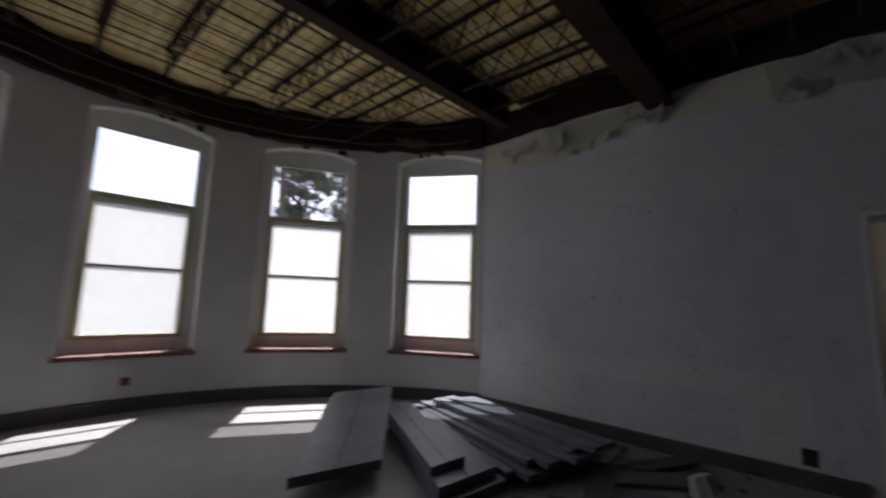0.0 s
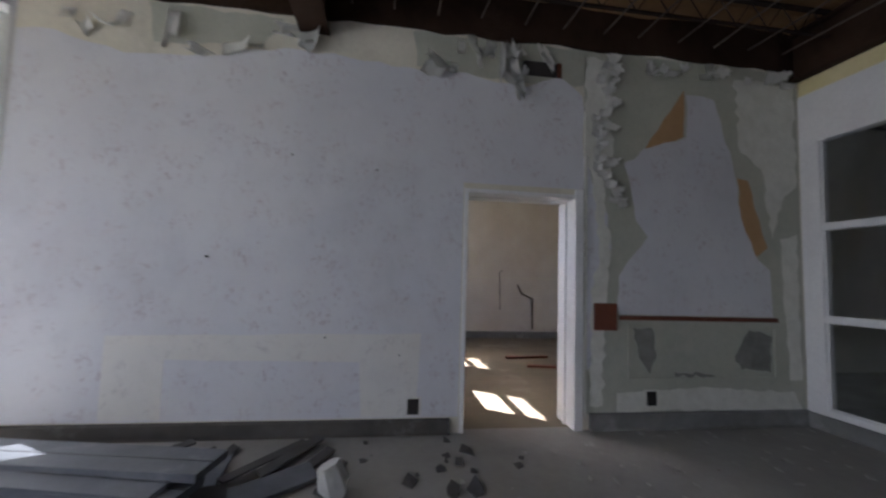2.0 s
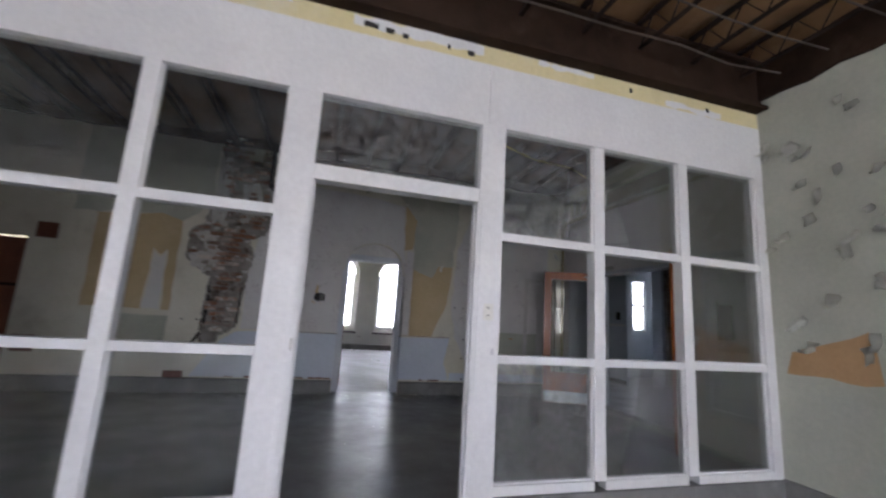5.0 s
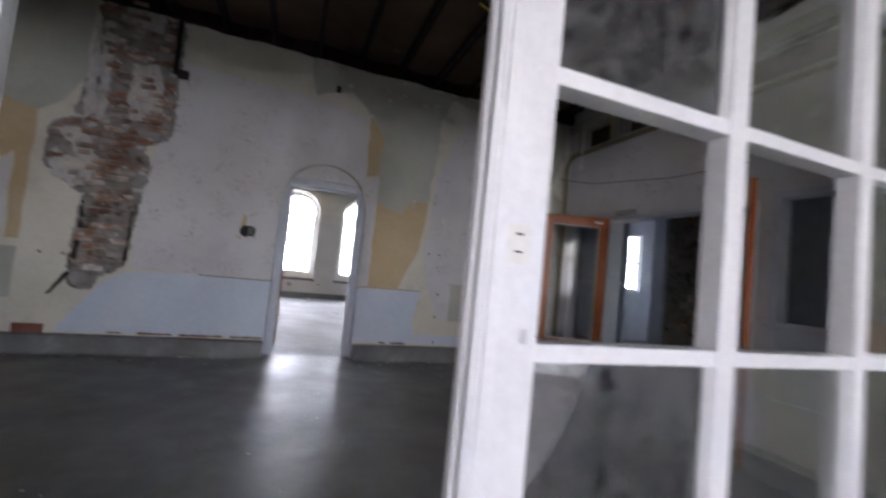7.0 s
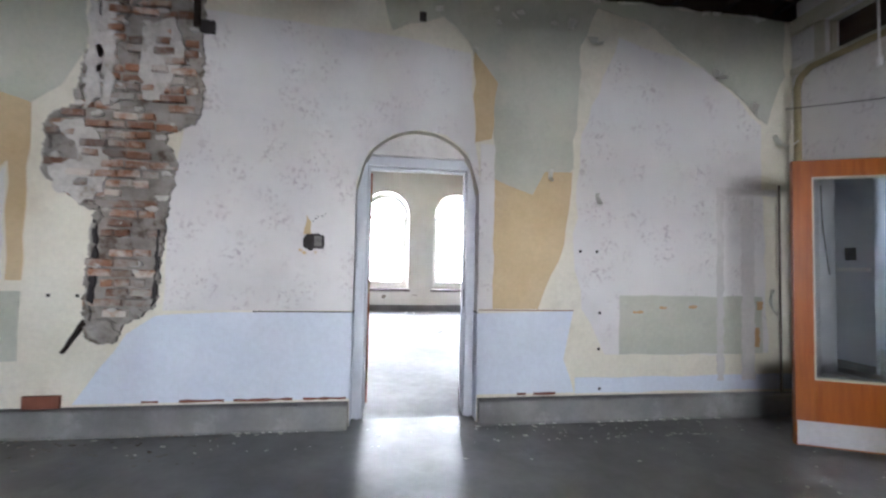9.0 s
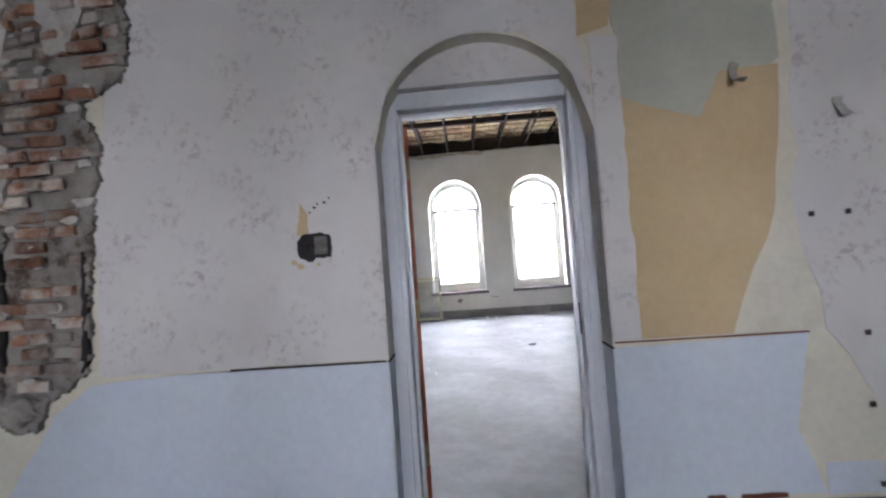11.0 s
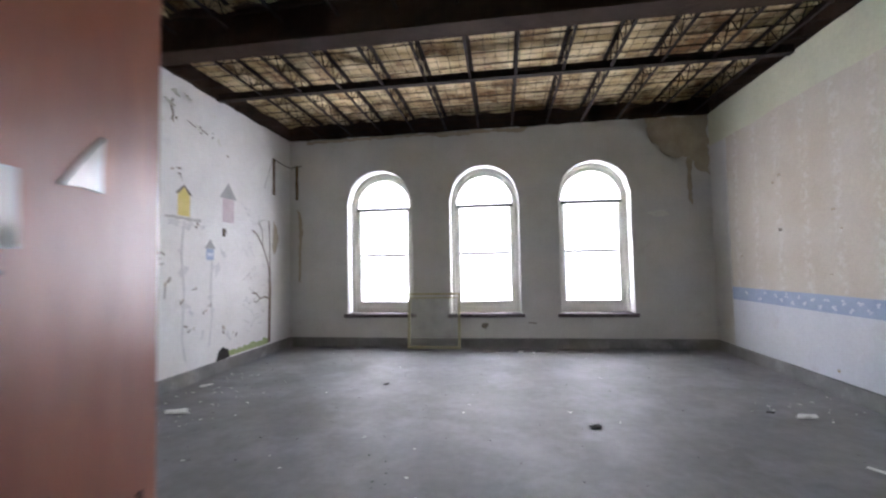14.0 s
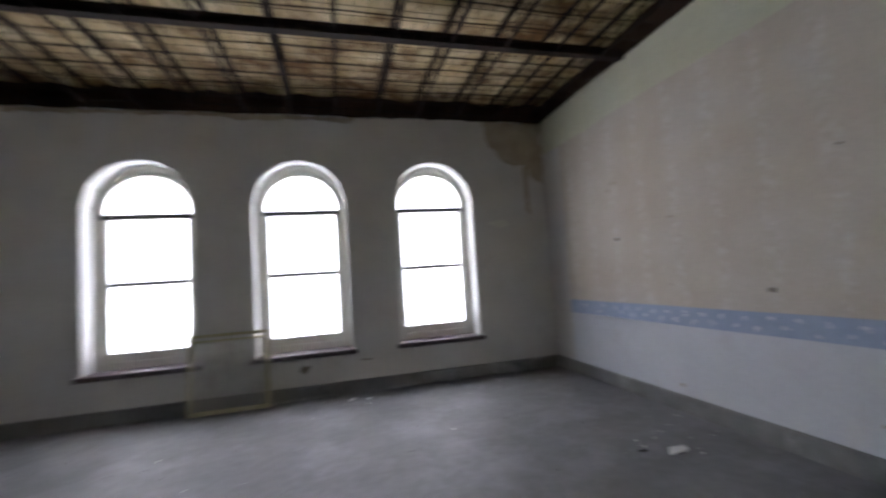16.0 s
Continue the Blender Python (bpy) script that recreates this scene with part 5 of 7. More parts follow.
for s, z, w, l in ((2.9, 3.22, 0.10, 0.34), (2.35, 3.0, 0.22, 0.14), (1.68, 3.26, 0.26, 0.24), (1.55, 3.18, 0.16, 0.2), (0.28, 3.28, 0.10, 0.33), (0.02, 3.3, 0.12, 0.36), (-0.1, 3.05, 0.08, 0.36), (-0.28, 3.25, 0.08, 0.25), (0.45, 3.1, 0.3, 0.12), (-0.5, 3.28, 0.12, 0.15), (3.3, 3.2, 0.12, 0.14)):
    curl("wall_east", EAST, s, z, w, l, rng.uniform(-0.2, 0.2), M_FLAKE_LIT, int(s * 100) + 500)
for k in range(26):
    curl("wall_west", WEST, rng.uniform(-3.0, -2.2), rng.uniform(0.9, 3.2), rng.uniform(0.05, 0.13), rng.uniform(0.08, 0.2), rng.uniform(-0.4, 0.4), M_FLAKE, 300 + k)
sheet("wall_west", WEST, [(-2.95, 0.95), (-2.35, 0.95), (-2.4, 1.3), (-2.9, 1.12)], M_OCHRE, 0.004, "ochre_paper", "ochre backing paper patch", 12)
sheet("wall_west", WEST, [(-2.2, 0.2), (2.5, 0.2), (2.5, 3.0), (-1.9, 2.9)], M_PAPER_A, 0.005, "wallpaper", "lilac-grey floral wallpaper", 13)
part("outlet_hole", boxes(((2.0, 5.885, 0.27), (2.075, 5.905, 0.35))), M_REDBROWN, WALLS["wall_bay"], "rusted outlet box")

# header strip: white patches where the yellow has come away
for a, b, z0, z1, sd in ((1.35, 2.3, 3.15, 3.225, 1), (2.7, 3.1, 3.19, 3.228, 2), (0.4, 0.9, 3.185, 3.226, 3), (-0.9, -0.3, 3.10, 3.15, 4), (3.6, 4.3, 3.095, 3.13, 5)):
    part("bare_patch", prism(ragged([(a, z0), (b, z0), (b, z1), (a, z1)], 0.05, 0.014, sd), along_x(-3.0421, 1), 0.0, 0.0015), M_WHITE, bpy.data.objects["glazed_partition"], "bare white patch in the yellow strip")
# header holes
for x, z, w in ((2.18, 3.17, 0.10), (2.05, 3.16, 0.06), (1.94, 3.15, 0.04), (1.45, 3.14, 0.05), (1.62, 3.15, 0.02), (3.35, 3.13, 0.025), (0.05, 3.16, 0.025), (-0.75, 3.15, 0.03)):
    part("hole", prism(ragged(rect(x - w / 2, x + w / 2, z - 0.018, z + 0.018), 0.02, 0.006, int(x * 50)), along_x(-3.042, 1), 0.0, 0.0045), M_DARK, bpy.data.objects["glazed_partition"], "dark hole in the strip")

# hall, arch wall
A = "wall_arch"
sheet(A, ARCHW, [(3.28, 3.30), (1.83, 3.24), (1.09, 3.14), (1.04, 2.35), (0.99, 2.0), (0.99, 1.89), (1.10, 2.25), (1.30, 2.40), (1.52, 2.43), (1.75, 2.38), (1.95, 2.22), (2.05, 1.95), (2.05, 0.88), (3.5, 0.87), (3.5, 1.69), (3.42, 2.2)], M_PAPER_B, 0.005, "wallpaper", "pale rose floral wallpaper", 21, 0.14, 0.010, (4, 5, 6, 7, 8, 9, 10, 11, 12))
sheet(A, ARCHW, [(0.04, 0.90), (0.12, 1.42), (0.05, 2.49), (-0.31, 3.42), (-1.21, 3.2), (-1.79, 2.69), (-1.84, 0.5), (-0.18, 0.5)], M_PAPER_B, 0.005, "wallpaper", "pale rose floral wallpaper", 22, 0.14, 0.02)
sheet(A, ARCHW, [(1.87, 3.76), (1.78, 3.28), (1.34, 3.45), (1.1, 3.24), (0.88, 2.68), (0.88, 2.05), (0.51, 1.90), (0.13, 2.16), (0.07, 3.3), (-0.1, 3.68), (-0.57, 3.58), (-1.35, 3.09), (-1.86, 2.7), (-2.06, 3.2), (-2.06, 3.76)], M_GREEN, 0.007, "green_plaster", "grey-green old paint laid bare", 23, 0.12, 0.025)
sheet(A, ARCHW, [(5.9, 3.76), (4.14, 3.76), (4.14, 2.9), (4.3, 2.6), (4.5, 2.45), (4.96, 2.52), (5.9, 2.45)], M_GREEN, 0.004, "green_plaster", "", 24, 0.14, 0.02)
sheet(A, ARCHW, [(1.06, 3.16), (0.84, 2.89), (0.89, 2.39), (1.04, 2.35)], M_TAN, 0.009, "tan_paper", "tan backing paper patch", 25, 0.12, 0.015)
sheet(A, ARCHW, [(0.9, 2.05), (0.51, 1.91), (0.4, 2.12), (0.14, 2.13), (0.21, 1.48), (0.45, 0.90), (0.88, 0.90)], M_TAN, 0.009, "tan_paper", "large torn tan backing paper patch", 26, 0.14, 0.014, (5, 6))
sheet(A, ARCHW, [(5.6, 2.45), (4.96, 2.51), (4.79, 2.54), (4.5, 2.45), (4.49, 1.09), (4.60, 1.09), (4.63, 2.0), (4.72, 1.90), (4.82, 2.0), (4.86, 1.09), (5.6, 1.09)], M_TAN, 0.006, "tan_paper", "tan backing paper with torn strips", 27, 0.16, 0.014)
sheet(A, ARCHW, [(4.62, 1.1), (4.64, 1.95), (4.72, 1.86), (4.81, 1.95), (4.85, 1.1)], M_PAPER_B, 0.0045, "wallpaper", "", 28)
sheet(A, ARCHW, [(4.10, 0.16), (3.75, 0.69), (3.55, 0.83), (3.1, 0.86), (2.053, 0.862), (2.053, 0.16)], M_WAINSCOT, 0.007, "wainscot", "pale blue painted wainscot", 29, 0.15, 0.012, (3, 4, 5))
sheet(A, ARCHW, [(0.987, 0.862), (0.12, 0.885), (0.21, 0.46), (0.11, 0.17), (0.987, 0.17)], M_WAINSCOT, 0.007, "wainscot", "pale blue painted wainscot", 30, 0.15, 0.015, (0, 3, 4))
sheet(A, ARCHW, rect(-1.78, -0.32, 0.50, 1.03), M_GREEN, 0.009, "ghost_panel", "grey-green square left by a removed fitting", 31, 0.15, 0.008)
sheet(A, ARCHW, rect(4.49, 5.3, 0.49, 1.01), M_GREEN, 0.009, "ghost_panel", "", 32, 0.15, 0.008)
sheet(A, ARCHW, rect(-2.1, 0.1, 0.16, 0.30), M_WAINSCOT, 0.006, "wainscot", "", 33, 0.2, 0.01)
for a, b in ((2.08, 2.42), (2.5, 2.95), (3.02, 3.35), (3.5, 3.62), (0.28, 0.48), (0.55, 0.63)):
    sheet(A, ARCHW, rect(a, b, 0.158, 0.178), M_REDBROWN, 0.009, "red_chip", "red undercoat chip", int(a * 100), 0.05, 0.006)
sheet(A, ARCHW, rect(0.86, 0.988, 0.90, 2.34), M_PAPER_B, 0.0105, "wallpaper", "", 37, 0.05, 0.008, (1, 2))
# grey sheets paint the open door's cast shadow: two stiles and a top rail
M_DOORSHADE = surf("painted_door_shade", (0.50, 0.49, 0.47), (0.58, 0.56, 0.54), 0.9, coarse=5.0)
for k, (a, b, z0, z1) in enumerate(((-1.37, -1.30, 0.25, 2.0), (-1.70, -1.56, 0.25, 1.95), (-1.95, -1.30, 2.0, 2.06))):
    sheet(A, ARCHW, rect(a, b, z0, z1), M_DOORSHADE, 0.0095, "soot_mark", "grey painted shadow of the open glazed door", 110 + k, 0.05, 0.012)
for k, ol in enumerate(([(4.03, 0.95), (3.985, 0.92), (3.975, 1.25), (3.985, 1.62), (4.005, 1.62), (4.01, 1.3)], [(3.545, 0.95), (3.575, 0.9), (3.555, 1.5), (3.53, 1.5)])):
    part("dark_gap", prism(ragged(ol, 0.05, 0.010, 120 + k), ARCHW, -0.030, -0.004), M_DARK, WALLS[A], "dark open joint between the bricks")
part("access_plate", boxes(((4.17, -7.452, 0.075), (4.42, -7.427, 0.235)), bevel=0.003), M_REDBROWN, WALLS[A], "square brown wooden plate")
for x, z in ((6.14, 2.11), (6.14, 0.55)):
    part("block", boxes(((x - 0.12, -7.452, z - 0.11), (x + 0.12, -7.43, z + 0.11))), M_REDBROWN, WALLS[A], "square brown wooden block")
sheet(A, ARCHW, [(2.296, 1.385), (2.292, 1.45), (2.30, 1.497), (2.36, 1.507), (2.44, 1.497), (2.462, 1.47), (2.458, 1.40), (2.41, 1.368), (2.35, 1.385)], M_DARK, 0.0085, "outlet_hole", "broken open outlet hole", 35, 0.016, 0.007)
sheet(A, ARCHW, [(2.40, 1.50), (2.46, 1.50), (2.44, 1.66), (2.40, 1.60)], M_TAN, 0.007, "tan_paper", "", 36, 0.04, 0.006)
M_RUSTBOX = surf("rusted_box", (0.07, 0.068, 0.06), (0.20, 0.195, 0.18), 0.7, coarse=22.0, bump=0.5)
part("outlet_box", boxes(((2.312, -7.452, 1.402), (2.375, -7.4495, 1.49))), M_RUSTBOX, WALLS[A], "rusted steel outlet box")
part("outlet_wire", pipe(bmesh.new(), [(2.41, -7.45, 1.43), (2.40, -7.44, 1.45), (2.37, -7.438, 1.44)], 0.004, 5), M_STEEL, WALLS[A])
part("hole", boxes(((1.49, -7.455, 3.38), (1.55, -7.4505, 3.47))), M_DARK, WALLS[A], "small square hole")
part("junction_box", boxes(((3.20, -7.458, 3.10), (3.31, -7.42, 3.20)), bevel=0.004), M_DARK, WALLS[A], "black junction box")
part("dado_strip", boxes(((2.06, -7.452, 0.863), (2.83, -7.449, 0.872))), M_DARK, WALLS[A])
part("dado_strip", boxes(((0.12, -7.452, 0.886), (0.985, -7.449, 0.894))), M_REDBROWN, WALLS[A])
for x, z in ((-0.13, 0.87), (-0.13, 0.2), (-0.1, 1.42), (0.06, 1.42), (4.3, 0.98), (4.1, 0.98), (-0.12, 0.55)):
    part("screw_hole", boxes(((x - 0.012, -7.452, z - 0.012), (x + 0.012, -7.448, z + 0.012))), M_DARK, WALLS[A])
for x, z, w, h in ((-0.5, 0.88, 0.10, 0.02), (-0.75, 0.92, 0.07, 0.02), (-1.05, 0.93, 0.08, 0.03), (-1.75, 0.95, 0.06, 0.08), (-1.72, 0.65, 0.05, 0.18)):
    sheet(A, ARCHW, rect(x - w / 2, x + w / 2, z - h / 2, z + h / 2), M_OCHRE, 0.011, "glue_mark", "", int(100 * x), 0.02, 0.008)
for k, (s, z, w, l) in enumerate(((0.15, 3.55, 0.1, 0.2), (-0.05, 3.4, 0.12, 0.2), (-1.3, 3.2, 0.08, 0.24), (-1.75, 2.9, 0.1, 0.18), (-1.93, 2.6, 0.08, 0.26), (0.33, 2.15, 0.05, 0.24), (1.5, 3.7, 0.1, 0.16), (-0.1, 1.95, 0.06, 0.12), (-1.9, 1.1, 0.05, 0.3), (1.05, 3.2, 0.06, 0.1))):
    curl(A, ARCHW, s, z, w, l, 0.1, M_FLAKE, 700 + k)


rt = random.Random(88)
for k in range(16):
    a = rt.uniform(-2.0, 3.2)
    sheet(A, ARCHW, [(a, 3.77), (a + rt.uniform(0.06, 0.3), 3.77), (a + rt.uniform(0.05, 0.2), 3.77 - rt.uniform(0.02, 0.07)), (a + 0.02, 3.77 - rt.uniform(0.01, 0.05))], M_FLAKE, 0.012, "chipped_edge", "", 160 + k, 0.03, 0.008)
for k in range(10):
    curl(A, ARCHW, rt.uniform(-1.9, 1.8), rt.uniform(3.45, 3.76), rt.uniform(0.04, 0.09), rt.uniform(0.06, 0.14), rt.uniform(-0.8, 0.8), M_FLAKE, 860 + k)
# blue wainscot and its dark cap turned into the doorway's reveal
for put, nm in ((along_y(2.05, 1), "left"), (along_y(0.99, -1), "right")):
    part("wainscot", prism(rect(-7.598, -7.455, HALL + 0.01, 0.86), put, -0.004, 0.002), M_WAINSCOT, WALLS[A])
    part("wallpaper", prism(rect(-7.598, -7.457, 0.872, 1.93), put, -0.0035, 0.002), M_PAPER_B, WALLS[A])
    part("dado_strip", prism(rect(-7.598, -7.453, 0.861, 0.870), put, -0.007, 0.002), M_DARK, WALLS[A])
for k, (x, z, r) in enumerate(((2.29, 1.675, 0.006), (2.315, 1.655, 0.009), (2.35, 1.65, 0.006), (2.365, 1.632, 0.008), (2.39, 1.61, 0.006), (2.48, 1.37, 0.018), (2.45, 1.35, 0.02), (2.36, 1.355, 0.012))):
    sheet(A, ARCHW, [(x - r, z - 0.4 * r), (x + 0.3 * r, z - 0.8 * r), (x + r, z), (x + 0.5 * r, z + 0.8 * r), (x - 0.5 * r, z + 0.5 * r)], M_DARK if k < 5 else M_TAN, 0.0075, "chip", "", 140 + k, 0.01, 0.003)


# ---- hall pipes, wires ----
def tube(name, pts, r, material, label, category, parent=None):
    return tagged(mesh_ob(name, pipe(bmesh.new(), pts, r, 8), material, parent), label, category)


M_CONDUIT = surf("olive_painted_pipe", (0.22, 0.18, 0.09), (0.32, 0.27, 0.15), 0.6, coarse=5.0)
tube("conduit_pipe", [(-2.02, -7.30, HALL), (-2.02, -7.30, 3.0), (-2.03, -7.28, 3.10), (-2.05, -7.20, 3.17), (-2.07, -7.0, 3.18), (-2.08, -3.4, 3.17)], 0.030, M_CONDUIT, "tan painted conduit pipe in the corner", "pipe")
# added tube that draws the dark grime line of the corner
tube("corner_pipe", [(-1.92, -7.40, 0.12), (-1.92, -7.40, 2.1)], 0.010, M_RUSTROD, "thin brown tube standing for a grime line up the corner", "pipe")
tube("wall_pipe", [(3.33, -7.42, 3.14), (3.34, -7.42, 3.95)], 0.028, M_STEEL, "dark steel pipe beside the bare brick", "pipe")
hang = tube("hanging_cord", [(-1.45, -6.25, 3.9), (-1.46, -6.26, 3.3), (-1.45, -6.25, 2.72)], 0.006, M_WHITE, "thin white cord hanging from the ceiling", "cord")
kb = bmesh.new()
rod(kb, (-1.45, -6.25, 2.72), (-1.45, -6.25, 2.66), 0.016, 10)
part("plug", kb, M_WHITE, hang)
M_CABLE = surf("yellow_sheath", (0.62, 0.46, 0.05), (0.72, 0.56, 0.10), 0.5, coarse=9.0)
tube("yellow_cable", [(0.4, -5.6, 3.84), (-0.6, -5.9, 3.74), (-1.4, -6.1, 3.80), (-1.90, -6.38, 3.80), (-2.03, -6.42, 3.68), (-2.06, -6.45, 3.45), (-2.08, -6.47, 3.26)], 0.011, M_CABLE, "yellow cable drooping from the ceiling", "cable")
tube("slack_wire", [(-1.9, -7.3, 2.8), (-1.95, -6.6, 2.62), (-2.05, -5.4, 2.5), (-2.08, -4.6, 2.5)], 0.004, M_DARK, "thin slack wire along the wall", "wire")


# ---- brickwork laid bare ----
BRICK_AREA = [(4.10, 3.95), (3.31, 3.95), (3.31, 3.06), (3.28, 2.51), (3.35, 2.35), (3.56, 2.27), (3.46, 2.0), (3.50, 1.69), (3.54, 1.44), (3.57, 0.89), (3.76, 0.79), (3.83, 0.63), (4.00, 0.66), (4.03, 0.87), (4.02, 1.35), (3.98, 1.65), (4.24, 1.79), (4.36, 1.92), (4.35, 2.33), (4.17, 2.42), (4.10, 2.88)]


def inside(x, z, poly):
    hit = False
    for (x0, z0), (x1, z1) in zip(poly, poly[1:] + poly[:1]):
        if (z0 > z) != (z1 > z) and x < (x1 - x0) * (z - z0) / (z1 - z0) + x0:
            hit = not hit
    return hit


sheet(A, ARCHW, BRICK_AREA, M_MORTAR, 0.010, "mortar_bed", "rough grey mortar behind the bricks", 41, 0.05, 0.025)
rng = random.Random(42)
# broken plaster lip
lip = bmesh.new()
edge = ragged(BRICK_AREA[1:] , 0.035, 0.022, 43)
for (x0, z0), (x1, z1) in zip(edge, edge[1:]):
    w = rng.uniform(0.02, 0.06)
    dx, dz = x1 - x0, z1 - z0
    ln = math.hypot(dx, dz) or 1
    nx, nz = dz / ln * w * 0.5, -dx / ln * w * 0.5
    prism([(x0 - nx, z0 - nz), (x1 - nx, z1 - nz), (x1 + nx, z1 + nz), (x0 + nx, z0 + nz)], ARCHW, -rng.uniform(0.018, 0.034), -0.002, lip)
part("plaster_edge", lip, M_MORTAR, WALLS[A], "crumbled plaster edge")
M_SMEAR = surf("pale_plaster_smear", (0.44, 0.42, 0.385), (0.60, 0.58, 0.54), 0.95, coarse=11.0, stain=(0.27, 0.23, 0.18), stain_at=(0.55, 0.68), bump=0.8, grain=0.3)
for k, pts in enumerate(([(4.03, 3.55), (3.93, 3.55), (3.91, 2.9), (3.92, 2.46), (3.98, 2.45), (4.04, 2.85)], [(4.33, 2.30), (4.12, 2.34), (4.0, 2.22), (3.92, 2.0), (3.95, 1.78), (4.10, 1.68), (4.30, 1.80), (4.34, 1.95), (4.14, 2.02), (4.16, 2.16)],
                         [(3.72, 3.1), (3.50, 3.2), (3.42, 2.9), (3.56, 2.52), (3.70, 2.52), (3.74, 2.8)], [(4.12, 2.42), (3.99, 2.52), (4.05, 3.5), (4.10, 3.5)], [(3.90, 3.9), (3.45, 3.9), (3.5, 3.55), (3.8, 3.6)])):
    part("mortar_smear", prism(ragged(pts, 0.045, 0.022, 45 + k), ARCHW, -0.036, -0.004), M_SMEAR, WALLS[A], "pale rough plaster left on the bricks" if k == 0 else "")
dabs = bmesh.new()
for k in range(80):
    x, z = rng.uniform(3.3, 4.34), rng.uniform(0.72, 3.88)
    if not inside(x, z, BRICK_AREA):
        continue
    r = rng.uniform(0.02, 0.075)
    prism([(x + r * rng.uniform(0.5, 1.2) * math.cos(q * 0.8976), z + 0.5 * r * rng.uniform(0.4, 1.2) * math.sin(q * 0.8976)) for q in range(7)], ARCHW, -rng.uniform(0.034, 0.043), -0.01, dabs)
tagged(part("mortar_dabs", dabs, M_SMEAR, WALLS[A], "scattered mortar dabs over the bricks"), "scattered mortar dabs over the bricks", kind="stuff")
lump = bmesh.new()
bmesh.ops.create_icosphere(lump, subdivisions=3, radius=1.0)
for v in lump.verts:
    q = v.co * (1 + 0.28 * noise.noise(v.co * 2.3))
    v.co = Vector((3.915 + 0.125 * q.x, -7.455 + 0.05 * q.y, 0.715 + 0.10 * q.z))
part("mortar_lump", lump, M_MORTAR, WALLS[A], "crumbling lump of mortar under the bricks")
part("lath", prism(ragged([(4.05, 0.80), (4.02, 0.77), (4.17, 0.545), (4.19, 0.555)], 0.05, 0.004, 48), ARCHW, -0.03, -0.012), M_STEEL, WALLS[A], "dark lath end hanging from the broken edge")
shapes = []
for w in (0.19, 0.095, 0.15, 0.17, 0.12):
    bm = bmesh.new()
    box(bm, (-w / 2, -0.010, -0.027), (w / 2, 0.012, 0.027))
    bmesh.ops.bevel(bm, geom=bm.edges[:], offset=0.006, segments=1, affect="EDGES")
    for v in bm.verts:
        v.co += Vector((rng.uniform(-0.006, 0.006), rng.uniform(-0.004, 0.004), rng.uniform(-0.005, 0.005)))
    bmesh.ops.recalc_face_normals(bm, faces=bm.faces)
    me = bpy.data.meshes.new("brick")
    bm.to_mesh(me)
    bm.free()
    me.polygons.foreach_set("use_smooth", [False] * len(me.polygons))
    me.materials.append(M_BRICK)
    shapes.append((w, me))
z, row = 0.70, 0
while z < 3.9:
    x = 3.22 + (0.10 if row % 2 else 0.0) + rng.uniform(-0.02, 0.02)
    while x < 4.42:
        w, me = shapes[1] if (row % 5 == 0) else rng.choice((shapes[0], shapes[4], shapes[2], shapes[3]))
        if inside(x + w / 2, z, BRICK_AREA) and inside(x + w * 0.2, z, BRICK_AREA) and inside(x + w * 0.8, z, BRICK_AREA) and rng.random() < 0.84:
            o = new("brick", me)
            o.parent = WALLS[A]
            o.matrix_basis = pose(x + w / 2, -7.436 + rng.uniform(-0.020, 0.014), z + rng.uniform(-0.004, 0.004), rng.uniform(-5, 5), rng.uniform(-2.5, 2.5), rng.uniform(-5, 5))
        x += w + 0.012
    z += 0.0765
    row += 1

# closed dark door in the shade of the hall
dd = new("panelled_door")
part("slab", boxes(((6.36, -7.56, HALL + 0.01), (7.14, -7.52, 1.98)), bevel=0.004), M_REDBROWN, dd, "dark red-brown slab")
for z0, z1 in ((0.2, 0.85), (1.0, 1.8)):
    for x0 in (6.45, 6.80):
        part("panel", boxes(((x0, -7.52, z0), (x0 + 0.26, -7.508, z1)), bevel=0.004), M_REDBROWN, dd)
part("bar", boxes(((6.37, -7.515, 1.30), (7.13, -7.49, 1.34))), M_STEEL, dd)
tagged(dd, "dark red-brown panelled door, closed, in shade", "door")

# back room fittings seen through the double doorway
sc = new("room_divider")
part("panel", boxes(((-4.46, -9.79, 0.0), (-4.40, -8.42, 2.9)), bevel=0.005), M_WAINSCOT, sc, "pale blue painted panel")
part("ledge", boxes(((-4.40, -9.7, 1.30), (-4.30, -8.45, 1.35)), bevel=0.005), M_WHITE, sc, "white ledge")
part("outlet", boxes(((-4.40, -8.74, 1.45), (-4.375, -8.62, 1.62))), M_DARK, sc)
part("skirting", boxes(((-4.40, -9.7, 0.0), (-4.375, -8.42, 0.10))), M_BASE, sc)
tagged(sc, "pale blue painted divider wall with a white ledge", "divider")
pier = new("brick_pier")
part("shaft", boxes(((-6.45, -8.295, 0), (-5.35, -8.19, 3.9))), M_MORTAR, pier)
rb = random.Random(9)
for row in range(24):
    for col in range(4):
        x0 = -6.44 + 0.27 * col + (0.05 if row % 2 else 0.0)
        part("block", boxes(((x0, -8.19, 0.05 + row * 0.15), (min(x0 + 0.255, -5.35), -8.175 - rb.uniform(0, 0.008), 0.19 + row * 0.15))), M_BRICK if rb.random() < 0.12 else M_MORTAR, pier)
tagged(pier, "grey-brown masonry pier in shade", "pier")
part("wall_hole", prism(ragged(rect(-7.45, -6.75, 1.15, 2.0), 0.1, 0.04, 4), along_x(-8.3, -1), -0.004, -0.001), M_DARK, bpy.data.objects["wall_back_room_south"], "black hole torn in the wall")
bwin = new("window_12")
